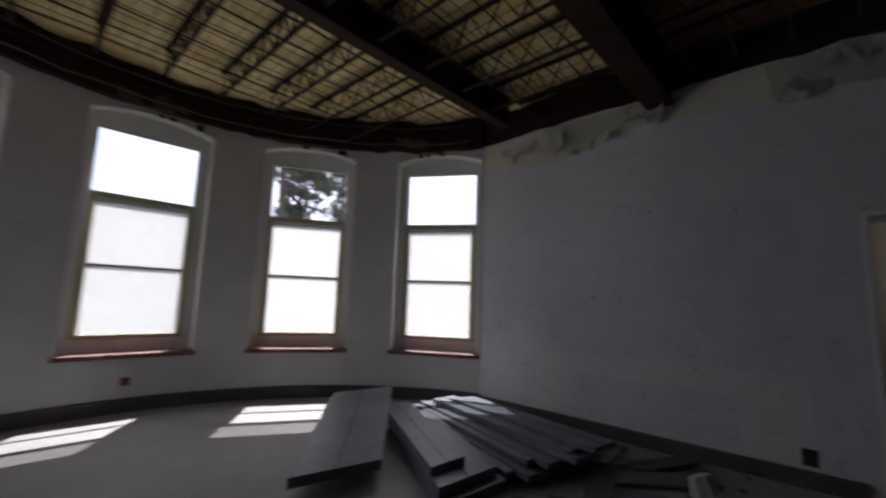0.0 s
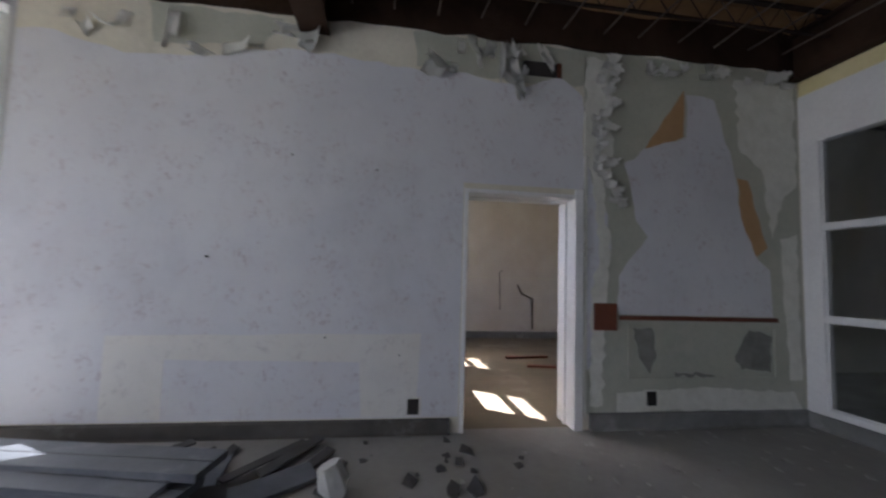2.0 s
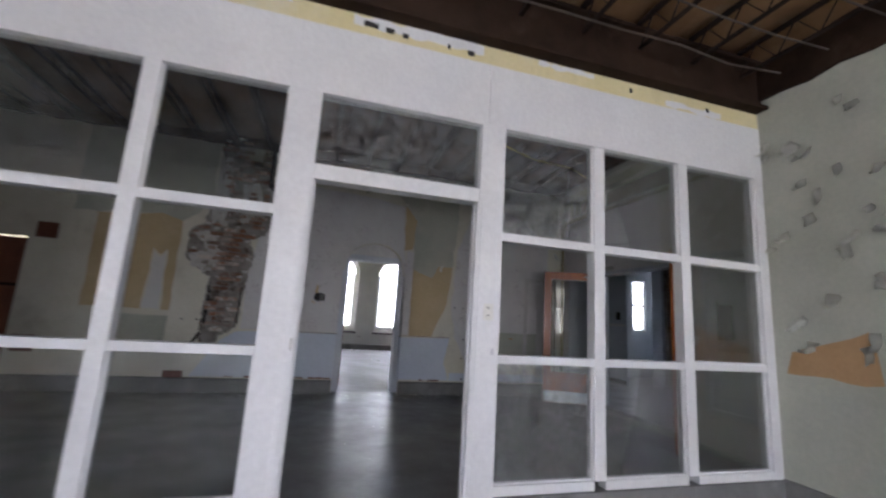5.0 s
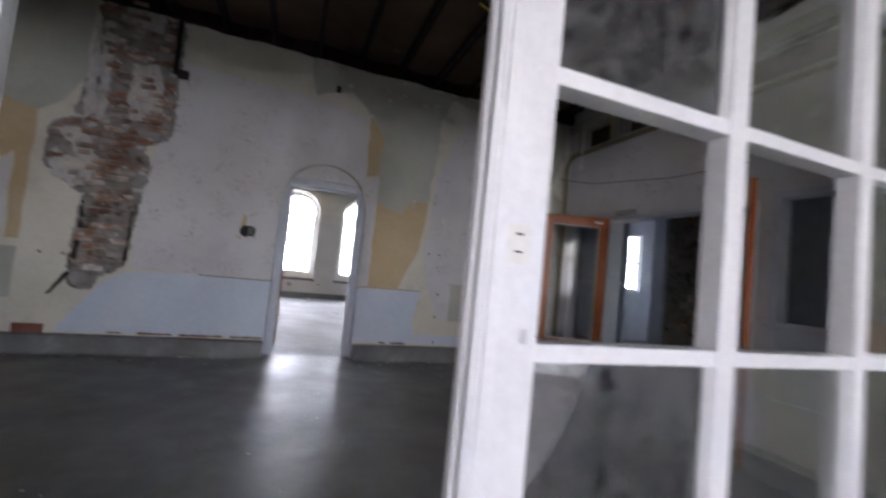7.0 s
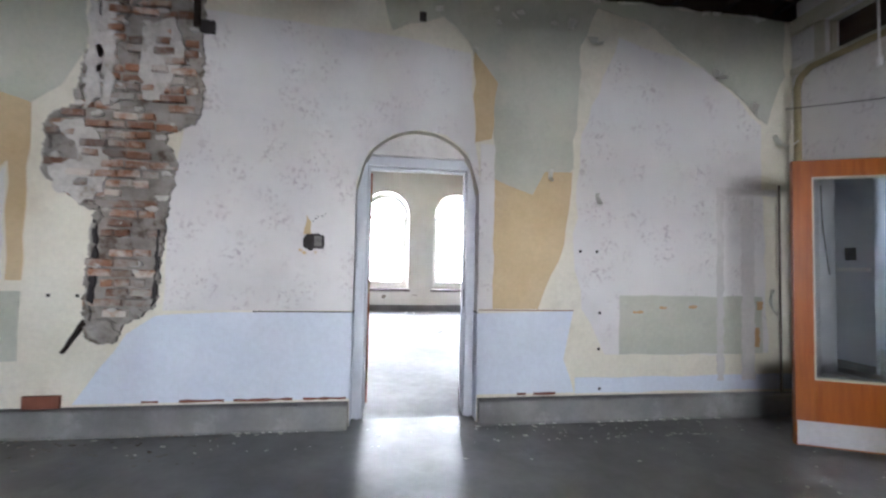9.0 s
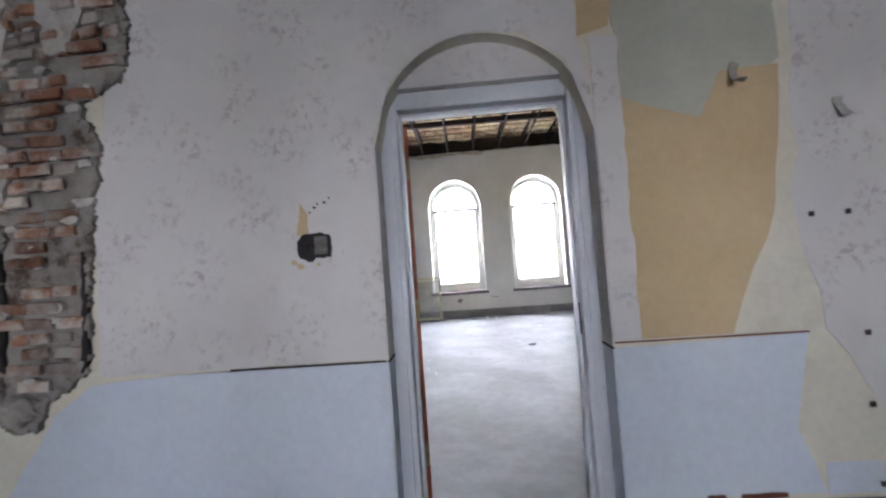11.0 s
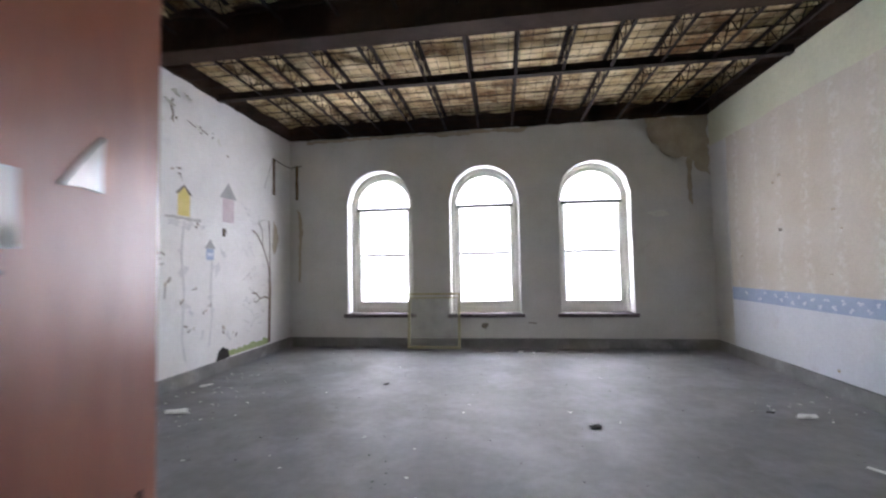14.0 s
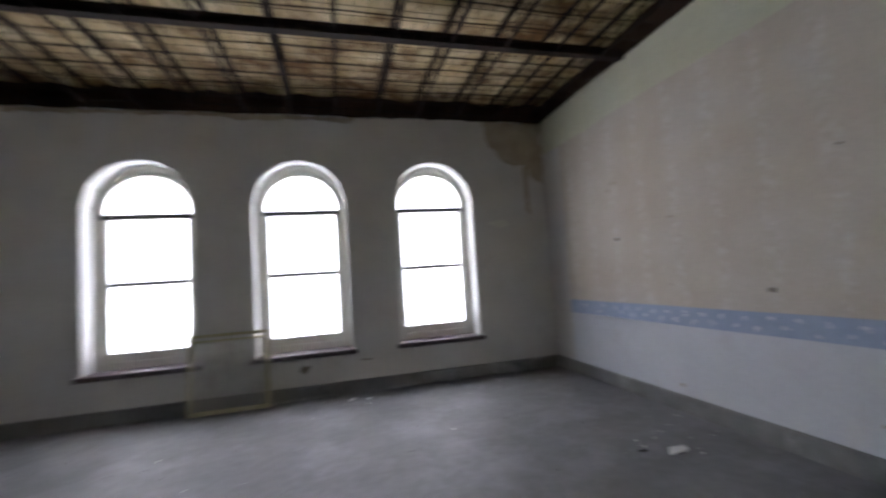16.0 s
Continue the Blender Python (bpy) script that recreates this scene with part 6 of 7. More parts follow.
part("frame", boxes(((-6.22, -9.95, 1.2), (-6.16, -9.85, 2.6)), ((-5.84, -9.95, 1.2), (-5.78, -9.85, 2.6)), ((-6.16, -9.95, 1.2), (-5.84, -9.85, 1.26)), ((-6.16, -9.95, 1.88), (-5.84, -9.85, 1.93)), ((-6.16, -9.95, 2.54), (-5.84, -9.85, 2.6))), M_SASHWHITE, bwin)
for z0, z1 in ((1.26, 1.88), (1.93, 2.54)):
    part("pane", boxes(((-6.16, -9.905, z0), (-5.84, -9.90, z1))), M_HAZE_C, bwin)
tagged(bwin, "hazy bright sash window of the back room", "window", kind="structure")

# side room
for x0, x1, z0 in ((6.32, 7.06, 1.66), (8.36, 9.12, 1.30)):
    sw = new("window_13" if x0 < 7 else "window_14")
    part("frame", boxes(((x0, 0.61, z0), (x0 + 0.03, 0.66, 2.98)), ((x1 - 0.03, 0.61, z0), (x1, 0.66, 2.98)), ((x0 + 0.03, 0.61, 2.32), (x1 - 0.03, 0.66, 2.42)), ((x0 + 0.03, 0.61, z0), (x1 - 0.03, 0.66, z0 + 0.03))), M_SASHWHITE, sw)
    tagged(sw, "side room window with a cross rail", "window", kind="structure")
S = "wall_side_room_far"
SIDE = along_y(10.5, 1)
part("dado_line", boxes(((10.488, -3.0, 1.28), (10.498, 0.6, 1.30))), M_CREAM, WALLS[S])
tube("side_room_pipe", [(10.47, -2.35, 0.2), (10.47, -2.35, 0.85), (10.47, -2.1, 0.95), (10.47, -2.0, 1.15)], 0.018, M_RUSTROD, "cut rusted pipe on the wall", "pipe")
tube("side_room_pipe", [(10.47, -1.65, 1.45), (10.47, -1.6, 1.4), (10.47, -1.62, 0.6)], 0.010, M_RUSTROD, "cut rusted pipe on the wall", "pipe")
for k, (x, y, l, a) in enumerate(((8.3, -1.45, 0.7, 95), (7.6, -1.5, 0.55, 80))):
    bm = boxes(((-l / 2, -0.05, 0), (l / 2, 0.05, 0.03)), bevel=0.004)
    o = tagged(mesh_ob("floor_board", bm, M_REDBROWN), "loose red-brown board lying on the floor", "board", "loose boards")
    o.matrix_basis = pose(x, y, 0.001, 0, 0, a)

# ---- window room walls ----
W = "wall_mural"
P_YELLOW = surf("yellow_mural_paint", (0.62, 0.52, 0.16), (0.70, 0.60, 0.26), 0.8, coarse=6.0)
P_PINK = surf("pink_mural_paint", (0.56, 0.47, 0.50), (0.62, 0.54, 0.57), 0.8, coarse=6.0)
P_SLATE = surf("slate_mural_paint", (0.36, 0.36, 0.37), (0.45, 0.45, 0.46), 0.8, coarse=6.0)
P_BLUE = surf("blue_mural_paint", (0.34, 0.42, 0.58), (0.44, 0.50, 0.62), 0.8, coarse=6.0)
P_GRASS = surf("grass_mural_paint", (0.25, 0.33, 0.12), (0.36, 0.42, 0.22), 0.8, coarse=9.0)
P_TWIG = surf("grey_mural_paint", (0.42, 0.41, 0.40), (0.52, 0.51, 0.50), 0.8, coarse=9.0)
P_HOLE = surf("brown_chip", (0.14, 0.115, 0.09), (0.28, 0.25, 0.21), 0.9, coarse=14.0)


def house(y, z, w, h, roof, body, cap, seed):
    sheet(W, CLEFT, rect(y - w / 2, y + w / 2, z, z + h), body, 0.002, "birdhouse_body", "", seed, 0.08, 0.004)
    sheet(W, CLEFT, [(y - w * 0.72, z + h), (y + w * 0.72, z + h), (y, z + h + roof)], cap, 0.0035, "birdhouse_roof", "", seed + 1, 0.08, 0.004)


house(-12.55, 2.16, 0.20, 0.28, 0.13, P_YELLOW, P_HOLE, 51)
sheet(W, CLEFT, [(-12.645, 2.43), (-12.455, 2.43), (-12.55, 2.53)], P_YELLOW, 0.005, "birdhouse_gable", "", 52, 0.08, 0.003)
house(-13.41, 2.16, 0.26, 0.36, 0.24, P_PINK, P_SLATE, 53)
house(-13.03, 1.60, 0.15, 0.16, 0.13, P_BLUE, P_SLATE, 55)
sheet(W, CLEFT, rect(-13.09, -12.97, 1.66, 1.70), M_BORDERDOT, 0.004, "birdhouse_window", "", 56, 0.1, 0.002)
sheet(W, CLEFT, rect(-12.85, -12.25, 2.11, 2.15), P_TWIG, 0.002, "painted_branch", "", 57, 0.06, 0.012)
sheet(W, CLEFT, [(-13.15, 0.19), (-14.47, 0.19), (-14.47, 0.30), (-13.9, 0.27), (-13.4, 0.28)], P_GRASS, 0.002, "painted_grass", "faded painted grass strip", 58, 0.05, 0.03, (0,))
rng = random.Random(61)


def stroke(pts, w, material, name, depth=0.002):
    bm = bmesh.new()
    for (a, b), (c, d) in zip(pts, pts[1:]):
        l = math.hypot(c - a, d - b) or 1
        nx, nz = -(d - b) / l * w / 2, (c - a) / l * w / 2
        prism([(a + nx, b + nz), (c + nx, d + nz), (c - nx, d - nz), (a - nx, b - nz)], CLEFT, -depth - rng.uniform(0, 0.001), 0.0, bm)
    part(name, bm, material, WALLS[W])


P_SMEAR = surf("faded_grey_wash", (0.56, 0.56, 0.57), (0.66, 0.65, 0.65), 0.85, coarse=12.0)
P_BARKPAINT = surf("painted_bark", (0.12, 0.085, 0.06), (0.22, 0.16, 0.12), 0.85, coarse=12.0)
sheet(W, CLEFT, [(-14.52, 0.2), (-14.44, 0.2), (-14.46, 0.8), (-14.47, 1.45), (-14.52, 1.6), (-14.54, 1.0)], P_BARKPAINT, 0.0035, "painted_trunk", "dark painted tree trunk in the corner", 59, 0.05, 0.008)
for pts, w in (([(-14.49, 1.4), (-14.42, 1.62), (-14.3, 1.85), (-14.12, 2.05), (-14.0, 2.1)], 0.022), ([(-14.5, 1.5), (-14.51, 1.9), (-14.48, 2.3)], 0.022), ([(-14.47, 0.95), (-14.35, 1.0), (-14.22, 0.97), (-14.1, 1.07), (-14.0, 1.08)], 0.024), ([(-14.2, 0.97), (-14.12, 0.92), (-14.05, 0.94)], 0.014), ([(-14.3, 1.85), (-14.28, 2.1), (-14.2, 2.25)], 0.012)):
    stroke(pts, w, P_BARKPAINT, "painted_branch", 0.003)
for k in range(44):
    y, z = rng.uniform(-14.45, -13.85), rng.uniform(0.5, 2.45)
    pts = [(y, z)]
    for i in range(3):
        y, z = y + rng.uniform(0.0, 0.09), z + rng.uniform(-0.06, 0.08)
        pts.append((y, z))
    stroke(pts, rng.uniform(0.005, 0.011), P_SMEAR if k % 3 else P_TWIG, "painted_twig")


def blot(y, z, r, material, depth, seed, name="paint_chip"):
    """A torn patch of irregular, drawn-out shape."""
    q = random.Random(seed)
    a, m = q.uniform(-1.3, 1.3), 11
    c, s = math.cos(a), math.sin(a)
    ol = []
    for i in range(m):
        f = r * q.uniform(0.25, 1.0)
        p, o = f * math.cos(i * 6.283 / m), 0.45 * f * math.sin(i * 6.283 / m)
        ol.append((y + p * c - o * s, z + p * s + o * c))
    part(name, prism(ol, CLEFT, -depth, -0.001), material, WALLS[W])


for k, (y, z) in enumerate(((-12.6, 2.02), (-12.4, 2.06), (-12.5, 1.7), (-12.55, 1.45), (-13.1, 1.5), (-13.2, 1.48), (-13.05, 1.1), (-12.6, 1.0), (-12.7, 0.9), (-13.4, 0.5), (-12.9, 0.6), (-13.1, 0.9), (-12.9, 2.05), (-13.3, 1.7))):
    blot(y, z, rng.uniform(0.08, 0.16), P_SMEAR, 0.0015 + 0.0001 * k, 400 + k, "faded_smear")
# chips and peeling
CHIPS = ((-11.78, 3.52, 0.12), (-11.95, 3.36, 0.08), (-12.36, 3.52, 0.09), (-12.37, 3.40, 0.06), (-12.82, 3.38, 0.06), (-13.09, 3.35, 0.05), (-13.4, 3.15, 0.04), (-11.68, 2.50, 0.07), (-11.97, 2.60, 0.06), (-12.02, 2.50, 0.05),
         (-12.40, 2.70, 0.09), (-12.50, 2.62, 0.05), (-11.87, 2.36, 0.06), (-12.02, 2.31, 0.05), (-12.06, 1.87, 0.06), (-12.12, 1.76, 0.05), (-12.19, 1.66, 0.09), (-12.21, 1.56, 0.06), (-12.02, 1.46, 0.11), (-12.09, 1.36, 0.08),
         (-12.0, 1.32, 0.06), (-11.62, 1.42, 0.07), (-12.31, 1.37, 0.07), (-11.70, 1.24, 0.08), (-11.78, 1.53, 0.05), (-13.34, 2.02, 0.06), (-12.55, 1.04, 0.07), (-12.65, 0.72, 0.07), (-12.92, 0.92, 0.07), (-13.02, 0.96, 0.05),
         (-13.28, 0.58, 0.09), (-13.55, 0.52, 0.08), (-12.75, 1.22, 0.05), (-11.55, 0.98, 0.06), (-11.84, 1.65, 0.07), (-12.78, 2.05, 0.06))
for k, (y, z, r) in enumerate(CHIPS):
    for i in range(3):
        blot(y + rng.gauss(0, 0.5 * r), z + rng.gauss(0, 0.5 * r), r * rng.uniform(0.35, 0.75), P_HOLE if (k + i) % 4 else M_STAIN, 0.0045 + 0.0003 * i, 40 * i + k)
for k in range(26):
    blot(rng.uniform(-11.3, -8.6), rng.choice((rng.uniform(0.3, 1.7), rng.uniform(0.9, 3.6))), rng.uniform(0.02, 0.06), P_HOLE if k % 4 else M_STAIN, 0.0045, 300 + k)
for pts, w in (([(-12.36, 3.62), (-12.33, 3.52), (-12.37, 3.42), (-12.34, 3.34)], 0.028), ([(-12.60, 3.42), (-12.72, 3.38), (-12.82, 3.39), (-12.98, 3.35)], 0.014), ([(-11.66, 2.62), (-11.70, 2.48), (-11.78, 2.42)], 0.012), ([(-11.84, 2.37), (-11.92, 2.34), (-12.03, 2.30)], 0.014),
               ([(-11.82, 1.90), (-12.00, 1.90), (-12.10, 1.80), (-12.17, 1.66)], 0.016), ([(-11.84, 1.84), (-11.94, 1.72)], 0.012), ([(-11.75, 1.28), (-12.02, 1.27)], 0.010), ([(-12.28, 1.33), (-12.26, 1.12)], 0.010), ([(-12.56, 2.10), (-12.52, 1.7), (-12.57, 1.2), (-12.54, 0.6), (-12.6, 0.3)], 0.024),
               ([(-13.07, 1.60), (-13.05, 1.2), (-13.08, 0.8), (-13.02, 0.4)], 0.022)):
    stroke(pts, w, P_HOLE if w < 0.02 or w > 0.026 else P_SMEAR, "paint_crack" if w < 0.02 or w > 0.026 else "painted_pole", 0.004)
for k in range(14):
    curl(W, CLEFT, rng.uniform(-13.2, -10.5), rng.uniform(3.3, 3.9), rng.uniform(0.06, 0.14), rng.uniform(0.08, 0.16), 0.2, M_FLAKE, 900 + k)
sheet(W, CLEFT, [(-13.16, 0.17), (-13.44, 0.17), (-13.42, 0.30), (-13.3, 0.35), (-13.2, 0.28)], M_DARK, 0.006, "wall_hole", "dark hole broken through at the skirting", 63, 0.04, 0.012)
sheet(W, CLEFT, rect(-13.35, -13.28, 1.95, 2.07), P_HOLE, 0.006, "paint_chip", "", 64, 0.03, 0.01)

# batten scraps and a wire in the corner
def batten(parent, put, a, b, z0, z1, seed):
    part("batten_scrap", prism(ragged(rect(a, b, z0, z1), 0.08, 0.005, seed), put, -0.014, -0.001), M_BATTEN, WALLS[parent], "brown batten scrap")


M_BATTEN = surf("brown_batten", (0.10, 0.065, 0.035), (0.17, 0.11, 0.06), 0.85, coarse=8.0)
batten("wall_mural", CLEFT, -14.66, -14.60, 2.79, 3.45, 1)
batten("wall_windows", CWIN, 5.375, 5.43, 2.78, 3.44, 2)
part("wire", pipe(bmesh.new(), [(5.535, -14.60, 3.44), (5.53, -14.9, 3.40), (5.50, -15.17, 3.39), (5.42, -15.18, 3.42), (5.30, -15.185, 3.43)], 0.008, 6), M_STEEL, WALLS["wall_windows"], "slack rusted wire round the corner")
stroke([(-14.60, 3.42), (-14.34, 2.86)], 0.022, P_TWIG, "rub_mark", 0.003)
sheet("wall_mural", CLEFT, [(-14.62, 2.35), (-14.74, 2.2), (-14.80, 2.02), (-14.74, 1.86), (-14.64, 1.72), (-14.60, 1.8), (-14.61, 2.1)], M_STAIN, 0.0042, "damp_stain", "brown damp stain beside the corner", 93, 0.05, 0.02)
sheet("wall_windows", CWIN, [(5.40, 2.6), (5.36, 2.2), (5.38, 1.2), (5.33, 1.2), (5.31, 2.0), (5.28, 2.15), (5.32, 2.5)], M_STAIN, 0.0042, "damp_stain", "", 94, 0.05, 0.012)

R = "wall_border"
sheet(R, CRIGHT, rect(-15.19, -7.95, 3.37, 3.925), M_CTOP, 0.005, "paint_band", "sage-cream band above the wallpaper", 71, 0.4, 0.012, (1, 2, 3))
sheet(R, CRIGHT, rect(-14.70, -7.95, 0.17, 0.87), M_CLOW, 0.004, "dado_paper", "pale blue-white dado paper", 72, 0.4, 0.004)
sheet(R, CRIGHT, rect(-15.19, -14.70, 0.17, 3.37), M_CBACK, 0.006, "bare_paint", "off-white bare paint strip in the corner", 73, 0.12, 0.012)
sheet(R, CRIGHT, rect(-14.70, -7.95, 0.87, 1.06), M_BORDER, 0.007, "wallpaper_border", "blue wallpaper border with pale flowers", 74, 0.5, 0.003)
rng = random.Random(75)
fl = bmesh.new()
for k in range(62):
    y = -14.45 + k * 0.105
    z = 0.925 + 0.075 * (k % 2) + rng.uniform(-0.012, 0.012)
    if y < -13.7 and rng.random() < 0.6:
        continue
    for i in range(rng.randint(3, 5)):
        a0, d = rng.uniform(0, 6.283), rng.uniform(0.008, 0.034)
        cy, cz, r = y + d * math.cos(a0), z + 0.7 * d * math.sin(a0), rng.uniform(0.010, 0.019)
        prism([(cy + r * rng.uniform(0.7, 1.1) * math.cos(q * 1.047), cz + r * rng.uniform(0.6, 1.0) * math.sin(q * 1.047)) for q in range(6)], CRIGHT, -0.009 - 0.0002 * i, -0.006, fl)
o = part("border_flowers", fl, M_BORDERDOT, WALLS[R])
tagged(o, "small pale flowers printed on the border", kind="stuff")
for k in range(16):
    y, z = rng.uniform(-14.6, -9), rng.uniform(0.2, 2.6)
    sheet(R, CRIGHT, rect(y, y + rng.uniform(0.02, 0.06), z, z + rng.uniform(0.01, 0.04)), M_STAIN if k % 3 else P_HOLE, 0.010, "scuff", "", k, 0.015, 0.006)
V = "wall_windows"
sheet(V, CWIN, [(-0.95, 3.92), (-1.95, 3.92), (-1.95, 2.9), (-1.75, 3.0), (-1.66, 3.2), (-1.3, 3.25), (-1.05, 3.5)], M_STAIN, 0.004, "damp_stain", "brown damp stain in the corner", 81, 0.06, 0.03)
sheet(V, CWIN, [(-1.60, 3.2), (-1.68, 3.2), (-1.66, 2.4), (-1.60, 2.5)], M_STAIN, 0.004, "damp_stain", "", 82, 0.06, 0.015)
sheet(V, CWIN, [(1.0, 3.92), (1.6, 3.92), (5.2, 3.92), (5.2, 3.84), (2.8, 3.88), (2.5, 3.82), (1.6, 3.87), (1.1, 3.83)], M_STAIN, 0.004, "damp_stain", "", 83, 0.06, 0.02)
sheet(V, CWIN, [(1.78, 0.42), (1.90, 0.44), (1.92, 0.38), (1.84, 0.32)], P_HOLE, 0.006, "outlet_hole", "small broken hole under the sill", 84, 0.03, 0.01)
sheet(V, CWIN, [(0.95, 0.44), (1.1, 0.45), (1.09, 0.43), (0.95, 0.42)], P_HOLE, 0.006, "paint_chip", "", 85, 0.03, 0.005)
sheet(V, CWIN, [(-0.9, 2.3), (-1.2, 2.34), (-1.3, 2.25), (-1.1, 2.22)], M_FLAKE, 0.006, "paint_chip", "", 86, 0.04, 0.01)

# loose sash leaning on the window wall
ls = new("loose_sash")
tilt = math.degrees(math.atan2(0.11, 0.98))
ls.matrix_basis = pose(2.75, -15.03, 0.002, tilt, 0, 0)
part("stile", boxes(((-0.475, -0.015, 0), (-0.43, 0.015, 0.985)), bevel=0.004), M_SASH, ls)
part("stile", boxes(((0.43, -0.015, 0), (0.475, 0.015, 0.985)), bevel=0.004), M_SASH, ls)
part("rail", boxes(((-0.43, -0.015, 0), (0.43, 0.015, 0.05)), bevel=0.004), M_SASH, ls)
part("rail", boxes(((-0.43, -0.015, 0.945), (0.43, 0.015, 0.985)), bevel=0.004), M_SASH, ls)
part("rail", boxes(((-0.43, -0.012, 0.885), (0.43, 0.012, 0.91)), bevel=0.003), M_SASH, ls)
part("pane", boxes(((-0.43, -0.002, 0.05), (0.43, 0.002, 0.885))), pane_mat("sash_glass", 0.10, 0.28, tint=(0.985, 0.985, 0.98), haze=(0.84, 0.85, 0.82), gloss=0.9), ls, "dusty glass pane")
tagged(ls, "loose olive-framed glazed sash leaning on the wall", "window sash")

M_SLEEVE = surf("cloudy_plastic_sleeve", (0.46, 0.40, 0.37), (0.56, 0.50, 0.46), 0.14, coarse=9.0, bump=0.25, bump_scale=14.0)
# papers on the open door
lf = bpy.data.objects["door_leaf"]


def shard(pts, seed, material, name):
    bm = prism(ragged(pts, 0.04, 0.003, seed), lambda s, d, z: (s, -0.0222 - d, z), 0.0, 0.004)
    part(name, bm, material, lf, "cloudy plastic scrap stuck on the door" if material is M_SLEEVE else "")


shard([(0.285, 1.46), (0.525, 1.465), (0.52, 1.565), (0.283, 1.55)], 1, M_SLEEVE, "card_sleeve")
shard([(0.36, 1.463), (0.522, 1.468), (0.523, 1.495), (0.47, 1.512), (0.40, 1.49)], 7, M_PAPERBIT, "card")
shard([(0.60, 1.56), (0.70, 1.565), (0.705, 1.66)], 2, M_SLEEVE, "torn_tape")
shard([(0.165, 1.545), (0.222, 1.552), (0.196, 1.657), (0.168, 1.65)], 3, M_SLEEVE, "tape_strip")
shard([(0.168, 1.546), (0.218, 1.55), (0.205, 1.585), (0.185, 1.57)], 8, M_PAPERBIT, "paper_scrap")
shard([(0.675, 1.985), (0.775, 1.975), (0.775, 2.02), (0.675, 2.03)], 4, M_PAPERBIT, "paper_label")
shard([(0.395, 1.422), (0.50, 1.434), (0.50, 1.439), (0.395, 1.428)], 5, M_DARK, "scratch")
shard([(0.835, 0.985), (0.85, 0.985), (0.85, 1.01), (0.835, 1.01)], 6, M_DARK, "screw_hole")

# ---- loose things in the bay room ----
M_BOARD = surf("dark_board", (0.045, 0.043, 0.042), (0.09, 0.086, 0.082), 0.7, coarse=4.0, stain=(0.15, 0.145, 0.135), stain_at=(0.62, 0.76))


def board(name, origin, u, v, t, label, lip=0.0, material=M_PANEL, group="steel panels"):
    """A folded sheet-steel panel: origin corner, width and length vectors, with turned-down lips along its sides."""
    o, u, v = Vector(origin), Vector(u), Vector(v)
    n = u.cross(v).normalized()
    if n.z < 0:
        n = -n
    top = new(name)
    top.matrix_basis = Matrix.Translation(o)
    bm = bmesh.new()

    def slab(a, bu, bv, h):
        q = [a, a + bu, a + bu + bv, a + bv]
        lo = [bm.verts.new(p - n * h) for p in q]
        hi = [bm.verts.new(p) for p in q]
        bm.faces.new(lo)
        bm.faces.new(hi)
        for i in range(4):
            bm.faces.new((lo[i], lo[(i + 1) % 4], hi[(i + 1) % 4], hi[i]))

    slab(Vector((0, 0, 0)), u, v, t)
    part("sheet", bm, material, top)
    if lip:
        uu, vv = u.normalized() * 0.012, v.normalized() * 0.012
        for a, bu, bv in ((Vector(), uu, v), (u - uu, uu, v), (Vector(), u, vv), (v - vv, u, vv)):
            bm = bmesh.new()
            slab(a - n * t, bu, bv, lip)
            part("lip", bm, material, top)
        bm = bmesh.new()
        slab(u * 0.48 + n * 0.002, u * 0.012, v, 0.004)
        part("seam", bm, M_DARK, top)
    tagged(top, label, "panel", group)
    return top


board("steel_panel", (2.40, 2.97, 0.13), (0.60, -0.18, 0.015), (1.02, 1.12, 0.19), 0.012, "wide grey steel panel lying tilted on the pile", 0.06)
for k, (x, y, z, w) in enumerate(((2.97, 2.18, 0.055, 0.56), (3.03, 2.26, 0.115, 0.52), (3.12, 2.42, 0.165, 0.30))):
    board("steel_panel", (x, y, z), (w, -0.12 * w, 0.01), (0.70, 1.36, 0.012 * k), 0.010, "thick folded grey steel panel in the pile", 0.045)
for k in range(8):
    f = k / 7
    tip = (3.44 + 0.66 * f + 0.05 * (k % 2), 2.28 - 0.45 * f - 0.08 * (k % 3), 0.06 + 0.022 * k + 0.012 * (k % 2))
    back = (4.08 + 0.34 * f + 0.04 * (k % 3), 4.05 - 0.50 * f - 0.10 * (k % 2), 0.075 + 0.022 * k)
    board("steel_panel", tip, (0.30 + 0.05 * (k % 2), -0.03, -0.02 * (k % 3)), [b - a for a, b in zip(tip, back)], 0.008, "narrow folded grey steel panel in a fanned pile", 0.034)

for k, (x, y, ux, uy, vx, vy, z) in enumerate(((3.25, 1.95, 0.22, 0.05, 0.25, -0.85, 0.03), (3.62, 1.85, 0.26, 0.04, 0.30, -0.62, 0.03), (4.05, 1.75, 0.20, 0.09, 0.45, -0.55, 0.03), (3.4, 1.55, 0.95, 0.30, 0.05, -0.17, 0.06), (3.9, 2.2, 0.80, -0.10, 0.03, -0.24, 0.05), (4.3, 2.5, 0.42, 0.05, 0.10, -0.75, 0.03), (3.05, 2.2, 0.20, 0.0, 0.12, -0.72, 0.03), (4.45, 3.1, 0.30, 0.02, 0.02, -0.55, 0.03))):
    board("thin_board", (x, y, z), (ux, uy, 0.004 * (k % 3)), (vx, vy, 0.006 * (k % 2)), 0.012 if k % 2 else 0.02, "thin dark grey board lying flat on the floor", 0.0, M_PANEL if k % 3 else M_BOARD, "loose boards")

